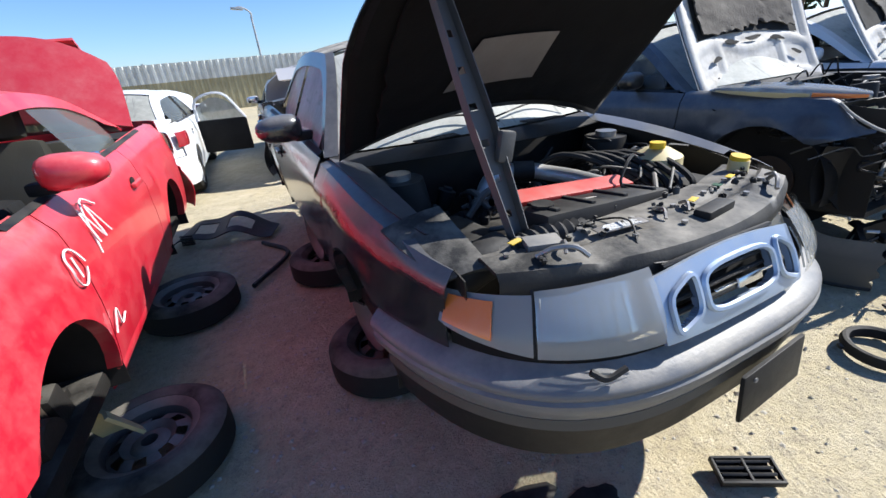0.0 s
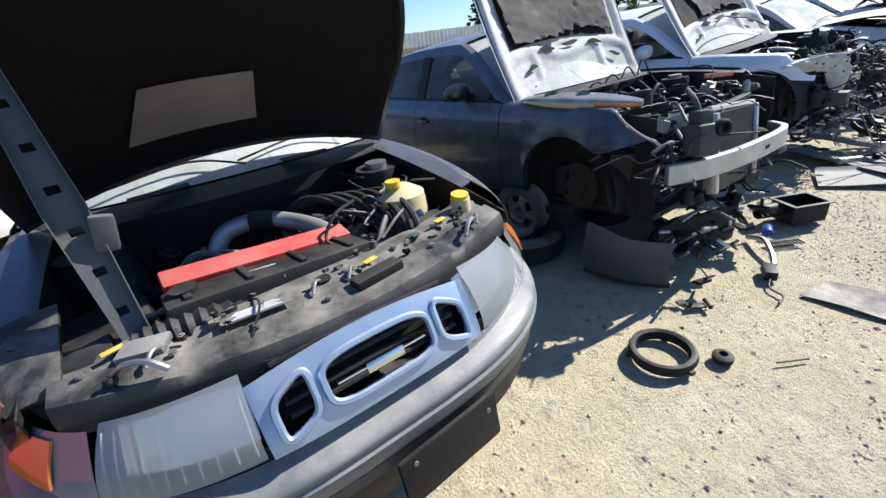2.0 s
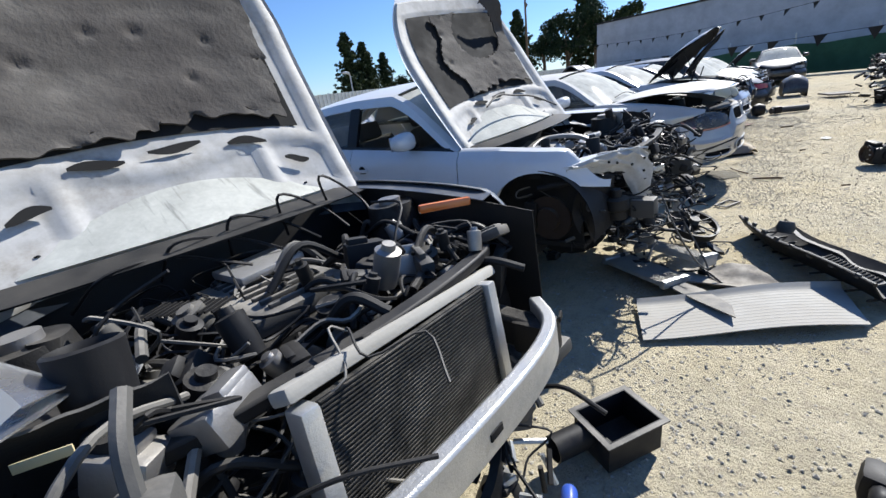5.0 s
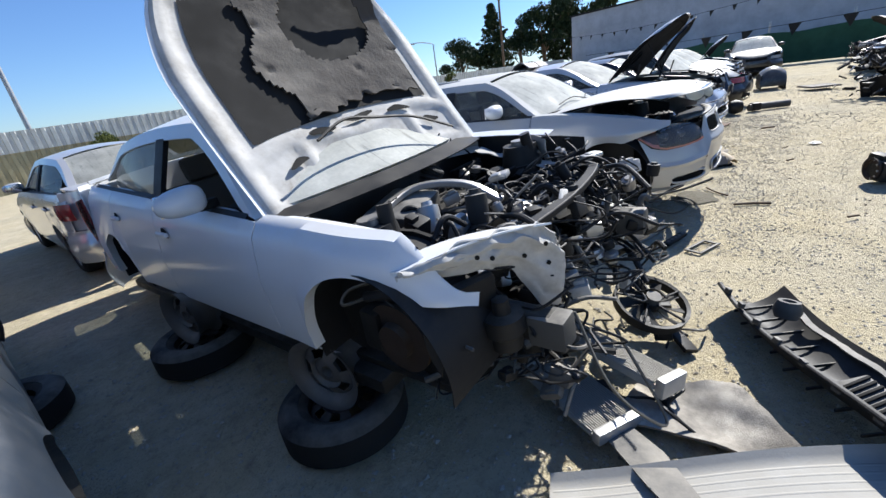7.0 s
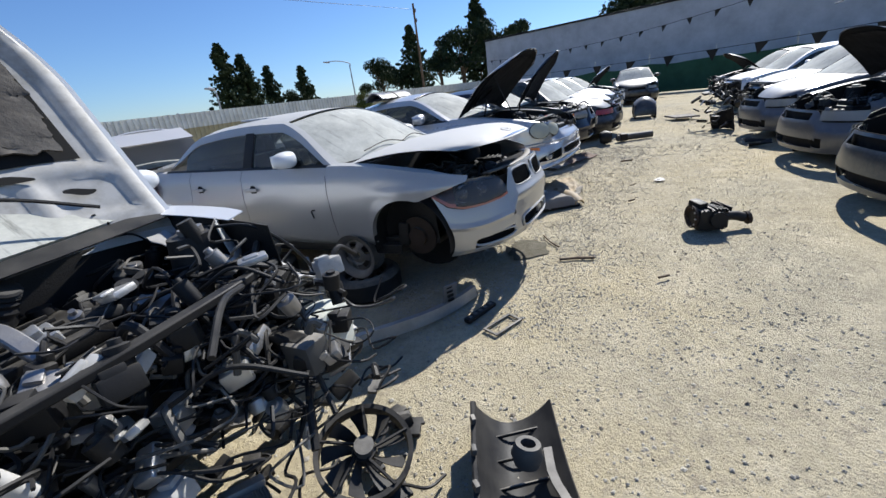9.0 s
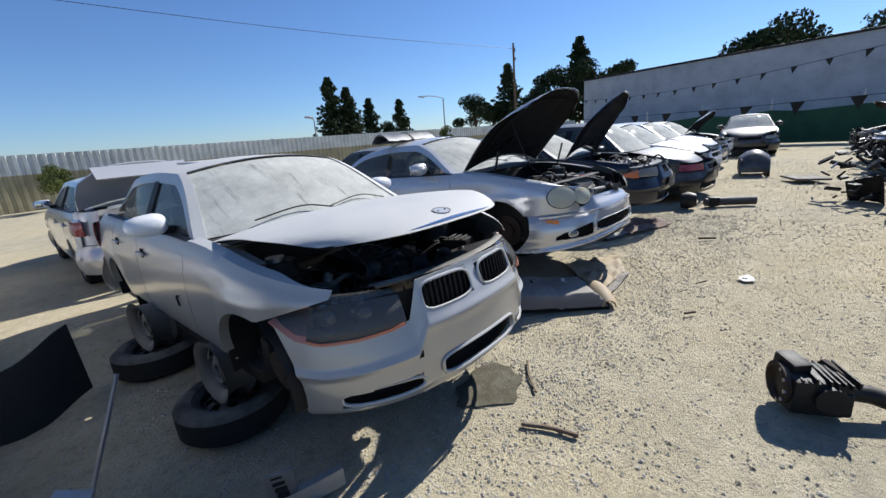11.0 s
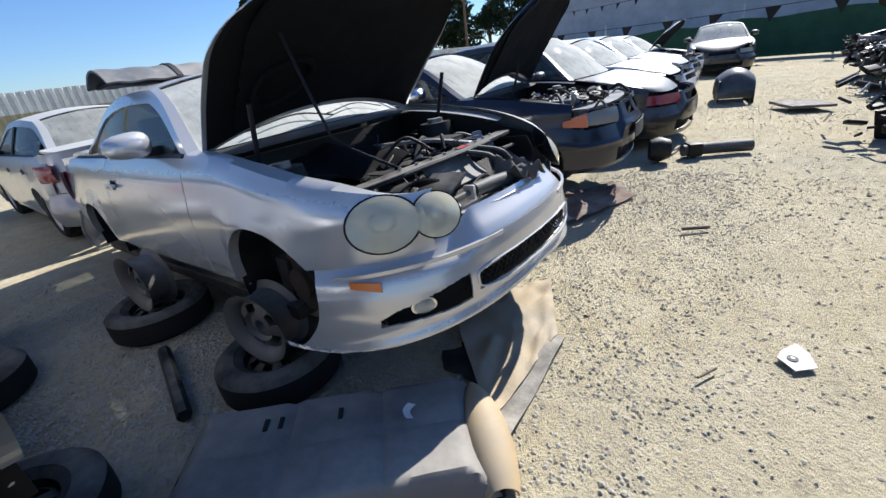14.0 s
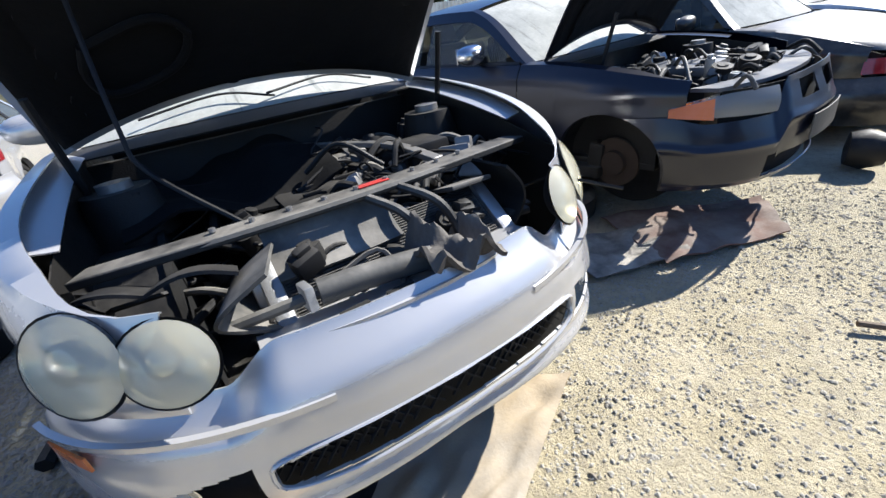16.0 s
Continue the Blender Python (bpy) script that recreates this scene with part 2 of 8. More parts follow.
M = {
    "dirt": dirt_mat(),
    "stone": plastic("gravel_stone", (0.46, 0.425, 0.35), 0.9, 0.15, 0, 20, 0.3),
    "black": plastic("black_plastic", (0.011, 0.011, 0.012), 0.55, 0.10),
    "dustblack": plastic("dusty_black_panel", (0.022, 0.022, 0.022), 0.6, 0.42, 0, 16, 0.3),
    "rubber": plastic("tyre_rubber", (0.016, 0.0155, 0.015), 0.8, 0.3, 0, 10, 0.3),
    "grime": plastic("engine_grime", (0.018, 0.017, 0.016), 0.5, 0.16, 0.1, 16, 0.35),
    "greyplas": plastic("weathered_grey_plastic", (0.135, 0.14, 0.15), 0.42, 0.5, 0, 12, 0.2, 0.0, 0.8),
    "dustgrey": plastic("dusty_grey_cover", (0.075, 0.073, 0.068), 0.6, 0.6, 0, 10, 0.2),
    "steel": plastic("bare_steel", (0.34, 0.33, 0.32), 0.42, 0.4, 0.75, 12, 0.2),
    "alu": plastic("cast_aluminium", (0.55, 0.55, 0.54), 0.42, 0.35, 0.7, 14, 0.35),
    "rust": plastic("rusty_iron", (0.05, 0.035, 0.026), 0.85, 0.2, 0.2, 18, 0.5),
    "insul": plastic("hood_insulation", (0.075, 0.066, 0.058), 0.95, 0.5, 0, 5, 0.9),
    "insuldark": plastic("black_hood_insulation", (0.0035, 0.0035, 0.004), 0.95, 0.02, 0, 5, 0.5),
    "redplas": plastic("red_engine_cover", (0.55, 0.035, 0.03), 0.45, 0.25, 0, 9, 0.1),
    "cream": plastic("cream_reservoir", (0.62, 0.52, 0.28), 0.5, 0.3, 0, 8, 0.1),
    "milk": plastic("milky_tank", (0.62, 0.64, 0.58), 0.5, 0.35, 0, 8, 0.1),
    "yellow": plastic("yellow_cap", (0.75, 0.5, 0.03), 0.5, 0.2),
    "blue": plastic("blue_can", (0.03, 0.09, 0.45), 0.35, 0.1),
    "white": plastic("white_label", (0.7, 0.7, 0.68), 0.6, 0.2),
    "foil": plastic("grey_label", (0.28, 0.26, 0.24), 0.4, 0.1, 0.4, 4, 0.4),
    "ltan": plastic("tan_leather", (0.55, 0.40, 0.22), 0.55, 0.3, 0, 7, 0.15),
    "palegrey": plastic("pale_dusty_plastic", (0.40, 0.385, 0.345), 0.8, 0.5, 0.0, 9, 0.2),
    "benchgrey": plastic("worn_bench_leather", (0.17, 0.155, 0.145), 0.75, 0.5, 0, 7, 0.25),
    "redmat": plastic("red_brown_mat", (0.15, 0.085, 0.065), 0.95, 0.45, 0, 8, 0.6),
    "oildirt": plastic("oil_soaked_dirt", (0.075, 0.065, 0.035), 0.8, 0.2, 0, 30, 0.8),
    "lgrey": plastic("dark_leather", (0.12, 0.105, 0.088), 0.8, 0.4, 0, 7, 0.2),
    "carton": plastic("crumpled_cardboard", (0.46, 0.36, 0.23), 0.9, 0.5, 0, 6, 0.6),
    "carpet": plastic("dusty_floor_mat", (0.17, 0.155, 0.135), 0.95, 0.75, 0, 18, 0.8),
    "radblack": plastic("black_radiator_fins", (0.03, 0.03, 0.03), 0.55, 0.3, 0.3, 30, 0.5),
    "radiator": plastic("radiator_fins", (0.2, 0.19, 0.18), 0.55, 0.35, 0.5, 30, 0.5),
    # dark trim, and near-black pieces that draw shade in openings, slots and holes
    "trimshade": plastic("dark_trim_and_recess_shade", (0.010, 0.010, 0.010), 0.85, 0.06),
    "chrome": plastic("worn_chrome", (0.72, 0.73, 0.75), 0.16, 0.2, 1.0, 8, 0.05),
    "fabric": plastic("convertible_canvas", (0.05, 0.05, 0.045), 0.95, 0.8, 0, 20, 0.6),
    "shield": dusty_glass("dusty_windscreen", 0.92),
    "shieldthin": dusty_glass("dusty_window", 0.55),
    "sideglass": dusty_glass("side_window", 0.12),
    "lampclear": lens("clouded_lamp_lens", (0.50, 0.52, 0.52), 0.58, 0.1),
    "lampyellow": lens("yellowed_lamp_lens", (0.80, 0.75, 0.56), 0.45, 0.15, 0.4),
    "lampsmoke": lens("scratched_lamp_lens", (0.20, 0.20, 0.19), 0.62, 0.1, 0.3),
    "peach": lens("faded_red_lens", (0.50, 0.16, 0.09), 0.1, 0.3, 0.4),
    "rimsteel": plastic("dusty_steel_rim", (0.13, 0.125, 0.12), 0.6, 0.5, 0.3, 12, 0.3),
    "barsteel": plastic("dark_steel_bar", (0.11, 0.112, 0.115), 0.5, 0.25, 0.4, 12, 0.25),
    "p_dusk": paint("dusty_black_paint", (0.014, 0.015, 0.018), 0.1, 0.22, 0.40, 0.10, 0.7, (0.34, 0.33, 0.32), 0.6),
    "lampblack": lens("dark_lamp_lens", (0.05, 0.05, 0.05), 0.5, 0.12, 0.15),
    "amber": lens("amber_lens", (0.75, 0.2, 0.03), 0.1, 0.2, 0.2),
    "redlens": lens("red_lens", (0.30, 0.01, 0.016), 0.05, 0.15, 0.1),
    "reflector": plastic("lamp_reflector", (0.75, 0.75, 0.75), 0.2, 0.1, 0.9),
    "p_red": paint("red_paint", (0.52, 0.012, 0.03), 0.0, 0.35, 0.25, 0.18, 0.6, (0.75, 0.45, 0.42)),
    "p_maroon": paint("dusty_maroon_paint", (0.075, 0.006, 0.014), 0.3, 0.3, 0.3, 0.2),
    "p_grey": paint("blue_grey_paint", (0.035, 0.052, 0.078), 0.55, 0.34, 0.35, 0.14),
    "p_white": paint("white_paint", (0.72, 0.74, 0.76), 0.0, 0.3, 0.4, 0.15),
    "p_hoodwhite": paint("bare_white_underside", (0.50, 0.49, 0.465), 0.0, 0.7, 0.3, 1.0, 0.0, (0.22, 0.20, 0.165)),
    "p_silver": paint("silver_paint", (0.39, 0.395, 0.40), 0.5, 0.30, 0.95, 0.05, 0.7, (0.52, 0.51, 0.48), 0.66),
    "p_silver2": paint("pale_silver_paint", (0.59, 0.585, 0.585), 0.5, 0.22, 0.28, 0.015, 0.8, DUST, 0.75),
    # silver with the shade of the sunless side put into its colour
    "p_shade": paint("shaded_silver_paint", (0.10, 0.108, 0.125), 0.4, 0.35, 0.3, 0.15, 0.4),
    "p_navy": paint("navy_paint", (0.003, 0.005, 0.016), 0.0, 0.3, 0.10, 0.0, 0.35, (0.20, 0.19, 0.18), 0.2),
    "p_black": paint("black_paint", (0.008, 0.008, 0.009), 0.1, 0.3, 0.4, 0.12),
    "p_bluesil": paint("worn_blue_silver", (0.30, 0.40, 0.56), 0.7, 0.4, 0.4, 0.3),
    "concrete": plastic("pale_wall", (0.44, 0.46, 0.50), 0.9, 0.0, 0, 1.5, 0.2),
    "fence": plastic("fence_sheet", (0.62, 0.64, 0.62), 0.6, 0.1, 0.2, 3, 0.1),
    "fencetan": plastic("tan_fence_sheet", (0.42, 0.38, 0.24), 0.7, 0.1, 0.0, 3, 0.1),
    "green": plastic("green_screen_cloth", (0.03, 0.09, 0.055), 0.9, 0.1, 0, 6, 0.4),
    "wood": plastic("weathered_wood", (0.16, 0.11, 0.07), 0.9, 0.3, 0, 12, 0.5),
    "leaf": plastic("dark_foliage", (0.028, 0.045, 0.016), 0.8, 0.0, 0, 3, 0.1),
    "leafdry": plastic("light_foliage", (0.10, 0.12, 0.03), 0.8, 0.0, 0, 3, 0.1),
    "galv": plastic("galvanised_pole", (0.42, 0.44, 0.46), 0.5, 0.0, 0.5),
    "rustpaint": plastic("yellow_primer_stain", (0.50, 0.30, 0.07), 0.8, 0.3, 0, 10, 0.3),
    "clod": plastic("dirt_clod", (0.25, 0.21, 0.155), 0.95, 0.3, 0, 12, 0.4),
    "chalk": plastic("paint_marker", (0.82, 0.8, 0.78), 0.8, 0.0),
    "pink": plastic("pink_marker", (0.8, 0.12, 0.2), 0.8, 0.0),
}

# ---------------- mesh helpers ----------------
def link_mesh(name, bm, mat, smooth=True):
    me = bpy.data.meshes.new(name)
    bmesh.ops.recalc_face_normals(bm, faces=bm.faces)
    if smooth:
        for f in bm.faces:
            f.smooth = True
        for e in bm.edges:
            if len(e.link_faces) == 2 and e.calc_face_angle(0.0) > 0.75:
                e.smooth = False
    bm.to_mesh(me)
    bm.free()
    me.materials.append(M[mat] if isinstance(mat, str) else mat)
    return new(name, me)


def part(name, bm, mat, parent=None, label="", smooth=True, solid=0.0, edge=0.0):
    ob = link_mesh(name, bm, mat, smooth)
    ob.parent = parent
    if label:
        ob["label"] = label
    if solid:
        s = ob.modifiers.new("thick", "SOLIDIFY")
        s.thickness, s.offset = solid, -1
    if edge:
        b = ob.modifiers.new("edge", "BEVEL")
        b.width, b.segments, b.limit_method, b.angle_limit = edge, 2, "ANGLE", radians(40)
    if smooth and (edge or solid):
        ob.modifiers.new("shade", "EDGE_SPLIT").split_angle = radians(50)
    return ob


def thing(name, m, label, category, group="", kind=""):
    ob = new(name)
    ob.matrix_world = m
    return tagged(ob, label, category, group, kind)


def grid(nu, nv, fn, hole=None, bm=None):
    bm = bm or bmesh.new()
    vs = [[bm.verts.new(fn(i / nu, j / nv)) for j in range(nv + 1)] for i in range(nu + 1)]
    for i in range(nu):
        for j in range(nv):
            if hole is None or not hole((i + 0.5) / nu, (j + 0.5) / nv):
                bm.faces.new((vs[i][j], vs[i + 1][j], vs[i + 1][j + 1], vs[i][j + 1]))
    for v in [v for v in bm.verts if not v.link_faces]:
        bm.verts.remove(v)
    return bm


def box(size, at=(0, 0, 0), rot=(0, 0, 0), bev=0.0, bm=None, taper=1.0):
    bm = bm or bmesh.new()
    r = bmesh.ops.create_cube(bm, size=1.0)
    vs = r["verts"]
    for v in vs:
        k = taper if v.co.z > 0 else 1.0
        v.co = Vector((v.co.x * size[0] * k, v.co.y * size[1] * k, v.co.z * size[2]))
    if bev:
        es = list({e for v in vs for e in v.link_edges})
        rb = bmesh.ops.bevel(bm, geom=es, offset=bev, segments=2, affect="EDGES", profile=0.6)
        vs = list({v for f in rb["faces"] for v in f.verts} | {v for v in vs if v.is_valid})
    bmesh.ops.transform(bm, matrix=pose(*at, *rot), verts=vs)
    return bm


def cyl(r, h, at=(0, 0, 0), rot=(0, 0, 0), n=20, r2=None, bm=None, cap=True):
    bm = bm or bmesh.new()
    d = bmesh.ops.create_cone(bm, cap_ends=cap, segments=n, radius1=r, radius2=r if r2 is None else r2, depth=h)
    bmesh.ops.transform(bm, matrix=pose(*at, *rot), verts=d["verts"])
    return bm


def lathe(profile, n=28, at=(0, 0, 0), rot=(0, 0, 0), bm=None, closed=False):
    """Turns (r, z) pairs round the z axis."""
    bm = bm or bmesh.new()
    m = pose(*at, *rot)
    rings = [[bm.verts.new(m @ Vector((r * math.cos(6.28318 * k / n), r * math.sin(6.28318 * k / n), z))) for k in range(n)] for r, z in profile]
    pairs = list(zip(rings, rings[1:])) + ([(rings[-1], rings[0])] if closed else [])
    for a, b in pairs:
        for k in range(n):
            bm.faces.new((a[k], a[(k + 1) % n], b[(k + 1) % n], b[k]))
    return bm


def smooth_path(pts, sub=6):
    pts = [Vector(p) for p in pts]
    if len(pts) < 3:
        return pts
    out = []
    ext = [pts[0] * 2 - pts[1]] + pts + [pts[-1] * 2 - pts[-2]]
    for i in range(1, len(ext) - 2):
        p0, p1, p2, p3 = ext[i - 1:i + 3]
        for k in range(sub):
            t = k / sub
            out.append(0.5 * (2 * p1 + (p2 - p0) * t + (2 * p0 - 5 * p1 + 4 * p2 - p3) * t * t + (3 * p1 - 3 * p2 + p3 - p0) * t ** 3))
    return out + [pts[-1]]


def tube(pts, r, n=8, bm=None, sub=6, ribs=0.0, cap=True):
    bm = bm or bmesh.new()
    path = smooth_path(pts, sub)
    rings, side = [], Vector((0, 0, 1))
    for i, p in enumerate(path):
        d = (path[min(i + 1, len(path) - 1)] - path[max(i - 1, 0)]).normalized()
        u = d.cross(side)
        if u.length < 0.05:
            u = d.cross(Vector((1, 0, 0)))
        u.normalize()
        w = u.cross(d).normalized()
        side = w
        rr = r * (1 + (ribs if i % 2 else -ribs))
        rings.append([bm.verts.new(p + (u * math.cos(6.28318 * k / n) + w * math.sin(6.28318 * k / n)) * rr) for k in range(n)])
    for a, b in zip(rings, rings[1:]):
        for k in range(n):
            bm.faces.new((a[k], a[(k + 1) % n], b[(k + 1) % n], b[k]))
    if cap:
        bm.faces.new(rings[0][::-1])
        bm.faces.new(rings[-1])
    return bm


def sheet(outline, thick, at=(0, 0, 0), rot=(0, 0, 0), bm=None):
    """A flat plate from an outline in x, y."""
    bm = bm or bmesh.new()
    m = pose(*at, *rot)
    a = [bm.verts.new(m @ Vector((x, y, 0))) for x, y in outline]
    b = [bm.verts.new(m @ Vector((x, y, thick))) for x, y in outline]
    bm.faces.new(a[::-1])
    bm.faces.new(b)
    for k in range(len(a)):
        bm.faces.new((a[k], a[(k + 1) % len(a)], b[(k + 1) % len(a)], b[k]))
    return bm


def lerp(a, b, t):
    return a + (b - a) * t


def sstep(a, b, x):
    t = min(1, max(0, (x - a) / (b - a)))
    return t * t * (3 - 2 * t)
# ---------------- cars ----------------
# A car's own axes: y = 0 at the nose, y = L at the tail, x = 0 in the middle, z up from where its tyres would stand.
class Car:
    def __init__(self, name, label, m, paint_key, **kw):
        d = dict(L=4.84, w=0.915, H=1.46, n=3.2, D=0.72, Dr=0.6, belt0=0.95, belt1=1.0, hz0=0.74, cowl=1.38, yw=2.15, yr=3.6, yb=4.25,
                 deck=1.06, sill=0.24, yf=0.84, ywr=3.72, ra=0.35, zc=0.31, bump_z0=0.22, bump_z1=0.56, hood_y=0.22, doors=4, tumble=0.5, door0=1.42, hood_round=0.30, hood_ext=0.0, hood_wide=0.0)
        d.update(kw)
        self.L, self.w, self.H, self.n, self.D = d["L"], d["w"], d["H"], d["n"], d["D"]
        self.Dr, self.belt0, self.belt1, self.hz0, self.cowl = d["Dr"], d["belt0"], d["belt1"], d["hz0"], d["cowl"]
        self.yw, self.yr, self.yb, self.deck, self.sill = d["yw"], d["yr"], d["yb"], d["deck"], d["sill"]
        self.yf, self.ywr, self.ra, self.zc, self.bump_z0 = d["yf"], d["ywr"], d["ra"], d["zc"], d["bump_z0"]
        self.bump_z1, self.hood_y, self.doors, self.tumble, self.door0, self.hood_round, self.hood_ext = d["bump_z1"], d["hood_y"], d["doors"], d["tumble"], d["door0"], d["hood_round"], d["hood_ext"]
        self.hood_wide = d["hood_wide"]
        self.root = thing(name, m, label, "car")
        self.paint = paint_key

    def p(self, name, bm, mat=None, label="", parent=None, **kw):
        return part(name, bm, mat or self.paint, parent or self.root, label, **kw)

    # half width in plan
    def half(self, y):
        if y < self.D:
            return self.w * max(0.0, 1 - ((self.D - y) / self.D) ** self.n) ** (1 / self.n)
        if y > self.L - self.Dr:
            return self.w * max(0.0, 1 - ((y - self.L + self.Dr) / self.Dr) ** self.n) ** (1 / self.n)
        return self.w

    def sect(self, z):
        a = 1 - 0.055 * ((0.6 - z) / 0.35) ** 2 if z < 0.6 else 1 - 0.045 * ((z - 0.6) / 0.35) ** 2
        return a + 0.010 * math.exp(-((z - 0.74) / 0.03) ** 2)

    def plan(self, a, off=0.0, rear=False):
        """Point of the nose's (or tail's) plan curve; a from -1 (right side) to 1 (left side)."""
        t, D, p = a * math.pi / 2, self.Dr if rear else self.D, 2 / self.n
        x = self.w * math.copysign(abs(math.sin(t)) ** p, t)
        y = D * (1 - max(0.0, math.cos(t)) ** p)
        # outward normal, roughly
        nx, ny = math.copysign(abs(math.sin(t)) ** 1.2, t), -abs(math.cos(t)) ** 1.2
        l = math.hypot(nx, ny)
        x, y = x + nx / l * off, y + ny / l * off
        return (x, self.L - y) if rear else (x, y)

    def ax(self, x):
        """Place on the nose's curve at x metres from the middle."""
        return math.copysign(math.asin(min(1, abs(x) / self.w) ** (self.n / 2)) * 2 / math.pi, x)

    def ay(self, y):
        return math.acos(max(0.0, 1 - y / self.D) ** (self.n / 2)) * 2 / math.pi

    def hood_z(self, y):
        t = min(1, max(0, (y - self.hood_y) / (self.cowl - self.hood_y)))
        return self.hz0 + (self.belt0 - self.hz0) * (1 - (1 - t) ** 1.7)

    def belt(self, y):
        return lerp(self.belt0, self.belt1, (y - self.cowl) / (self.yb - self.cowl))

    def top(self, y):
        if y < self.cowl:
            return self.hood_z(y)
        if y < self.yb:
            return self.belt(y)
        return lerp(self.belt1, self.deck - 0.06, (y - self.yb) / (self.L - self.yb))

    def bottom(self, y, low):
        z = low
        for yc in (self.yf, self.ywr):
            if abs(y - yc) < self.ra:
                z = max(z, self.zc + math.sqrt(self.ra ** 2 - (y - yc) ** 2))
        return z

    def side(self, name, y0, y1, low, sgn, mat=None, label="", rows=9, inset=0.004, ztop=None, parent=None):
        ys = [lerp(y0 + inset, y1 - inset, k / 30) for k in range(31)]
        for yc in (self.yf, self.ywr):
            ys += [yc - self.ra * math.cos(math.pi * k / 18) for k in range(19)] + [yc - self.ra - 0.002, yc + self.ra + 0.002]
        ys = sorted(y for y in ys if y0 + inset <= y <= y1 - inset)
        bm = bmesh.new()
        cols = []
        for y in ys:
            b, t = self.bottom(y, low(y) if callable(low) else low), (ztop(y) if ztop else self.top(y)) - 0.001
            flare = 0.0
            for yc in (self.yf, self.ywr):
                flare = max(flare, 0.014 * math.exp(-((y - yc) / 0.4) ** 4))
            col = []
            for j in range(rows + 1):
                z = lerp(b, t, j / rows)
                x = self.half(y) * self.sect(z) + flare * math.exp(-((z - b) / 0.09) ** 2)
                x -= 0.03 * sstep(t - 0.09, t, z) ** 2
                col.append(bm.verts.new((sgn * x, y, z)))
            cols.append(col)
        for a, b in zip(cols, cols[1:]):
            for j in range(rows):
                bm.faces.new((a[j], b[j], b[j + 1], a[j + 1]))
        # arch lip
        for a, b in zip(cols, cols[1:]):
            la = low(a[0].co.y) if callable(low) else low
            if a[0].co.z > la + 0.01 or b[0].co.z > la + 0.01:
                c, d = (bm.verts.new(v.co + Vector((-sgn * 0.05, 0, 0.004))) for v in (a[0], b[0]))
                bm.faces.new((a[0], b[0], d, c))
        # shoulder folded in
        for a, b in zip(cols, cols[1:]):
            c, d = (bm.verts.new(v.co + Vector((-sgn * (0.004 + 0.051 * sstep(y0 + 0.05, y0 + 0.3, v.co.y)), 0, 0.012 * sstep(y0 + 0.05, y0 + 0.3, v.co.y)))) for v in (a[-1], b[-1]))
            bm.faces.new((a[-1], b[-1], d, c))
        return self.p(name, bm, mat, label, parent, solid=0.004)

    def body_sides(self, fender_from=0.42, sides=(-1, 1), fender_sides=(-1, 1), rear=True, fender=True, gap=0.28, low_front=None, fender_top=None, fender_mat=None):
        for s in sides:
            if fender and s in fender_sides:
                lf = self.bump_z1 if low_front is None else low_front
                self.side("fender", fender_from, self.door0, (lambda y: (lf(y) if callable(lf) else lf) if y < self.yf else gap), s, fender_mat, ztop=fender_top)
            if self.doors == 4:
                d1, d2 = lerp(self.door0, self.ywr, 0.53), self.ywr - self.ra * 0.35
                fd = self.side("front_door", self.door0, d1, gap, s)
                rd = self.side("rear_door", d1, d2, gap, s)
                self.handle(fd, d1 - 0.16, s)
                self.handle(rd, d2 - 0.17, s)
            else:
                d2 = lerp(self.door0, self.ywr, 0.68)
                fd = self.side("front_door", self.door0, d2, gap, s)
                self.handle(fd, d2 - 0.18, s)
            self.side("quarter_panel", d2, self.L - self.Dr * 0.55, gap, s)
            sill = bmesh.new()
            grid(10, 5, lambda u, v: (s * (self.w * self.sect(0.3) - 0.012 - 0.10 * max(0, v - 0.5)), lerp(self.yf + self.ra + 0.01, self.ywr - self.ra - 0.01, u), gap - 0.004 - 0.10 * v), None, sill)
            self.p("rocker_panel", sill, solid=0.01)

    def handle(self, door, y, s):
        z = self.top(y) - 0.17
        x = s * (self.half(y) * self.sect(z) + 0.006)
        bm = box((0.026, 0.17, 0.028), (x + s * 0.012, y, z), (0, 0, 0), 0.009)
        self.p("door_handle", bm, None, "", door, smooth=True)
        # flat dark disc painting the shade of a hollow behind the handle
        self.p("handle_recess", cyl(0.045, 0.004, (x - s * 0.003, y - 0.01, z - 0.004), (0, 90, 0), 16), "trimshade", "", door)

    # ---- glasshouse ----
    def arc(self, t):
        """Side outline of the glasshouse: t 0..1 from the windscreen's foot over the roof to the rear screen's foot."""
        rz = self.H - 0.05
        if t < 0.3:
            k = t / 0.3
            y, z = lerp(self.cowl, self.yw, k), lerp(self.belt0, rz, k) + 0.055 * math.sin(math.pi * k) * k
        elif t < 0.7:
            k = (t - 0.3) / 0.4
            y, z = lerp(self.yw, self.yr, k), rz + 0.03 * math.sin(math.pi * k)
        else:
            k = (t - 0.7) / 0.3
            y, z = lerp(self.yr, self.yb, k), lerp(rz, self.belt1 + 0.02, k) + 0.05 * math.sin(math.pi * k) * (1 - k)
        return y, z

    def gx(self, y, z):
        return self.half(y) * self.sect(self.belt(y)) - 0.05 - self.tumble * max(0, z - self.belt(y)) - 0.10 * sstep(self.yr - 0.6, self.yb + 0.2, y)

    def shell(self, t, u):
        """The skin from screen over roof to rear screen, u -1..1 across."""
        y, z = self.arc(t)
        x = self.gx(y, z)
        bow = 0.20 * (1 - sstep(0, 0.5, t)) * (1 if t > 0.0 else 1) - 0.12 * sstep(0.55, 1.0, t)
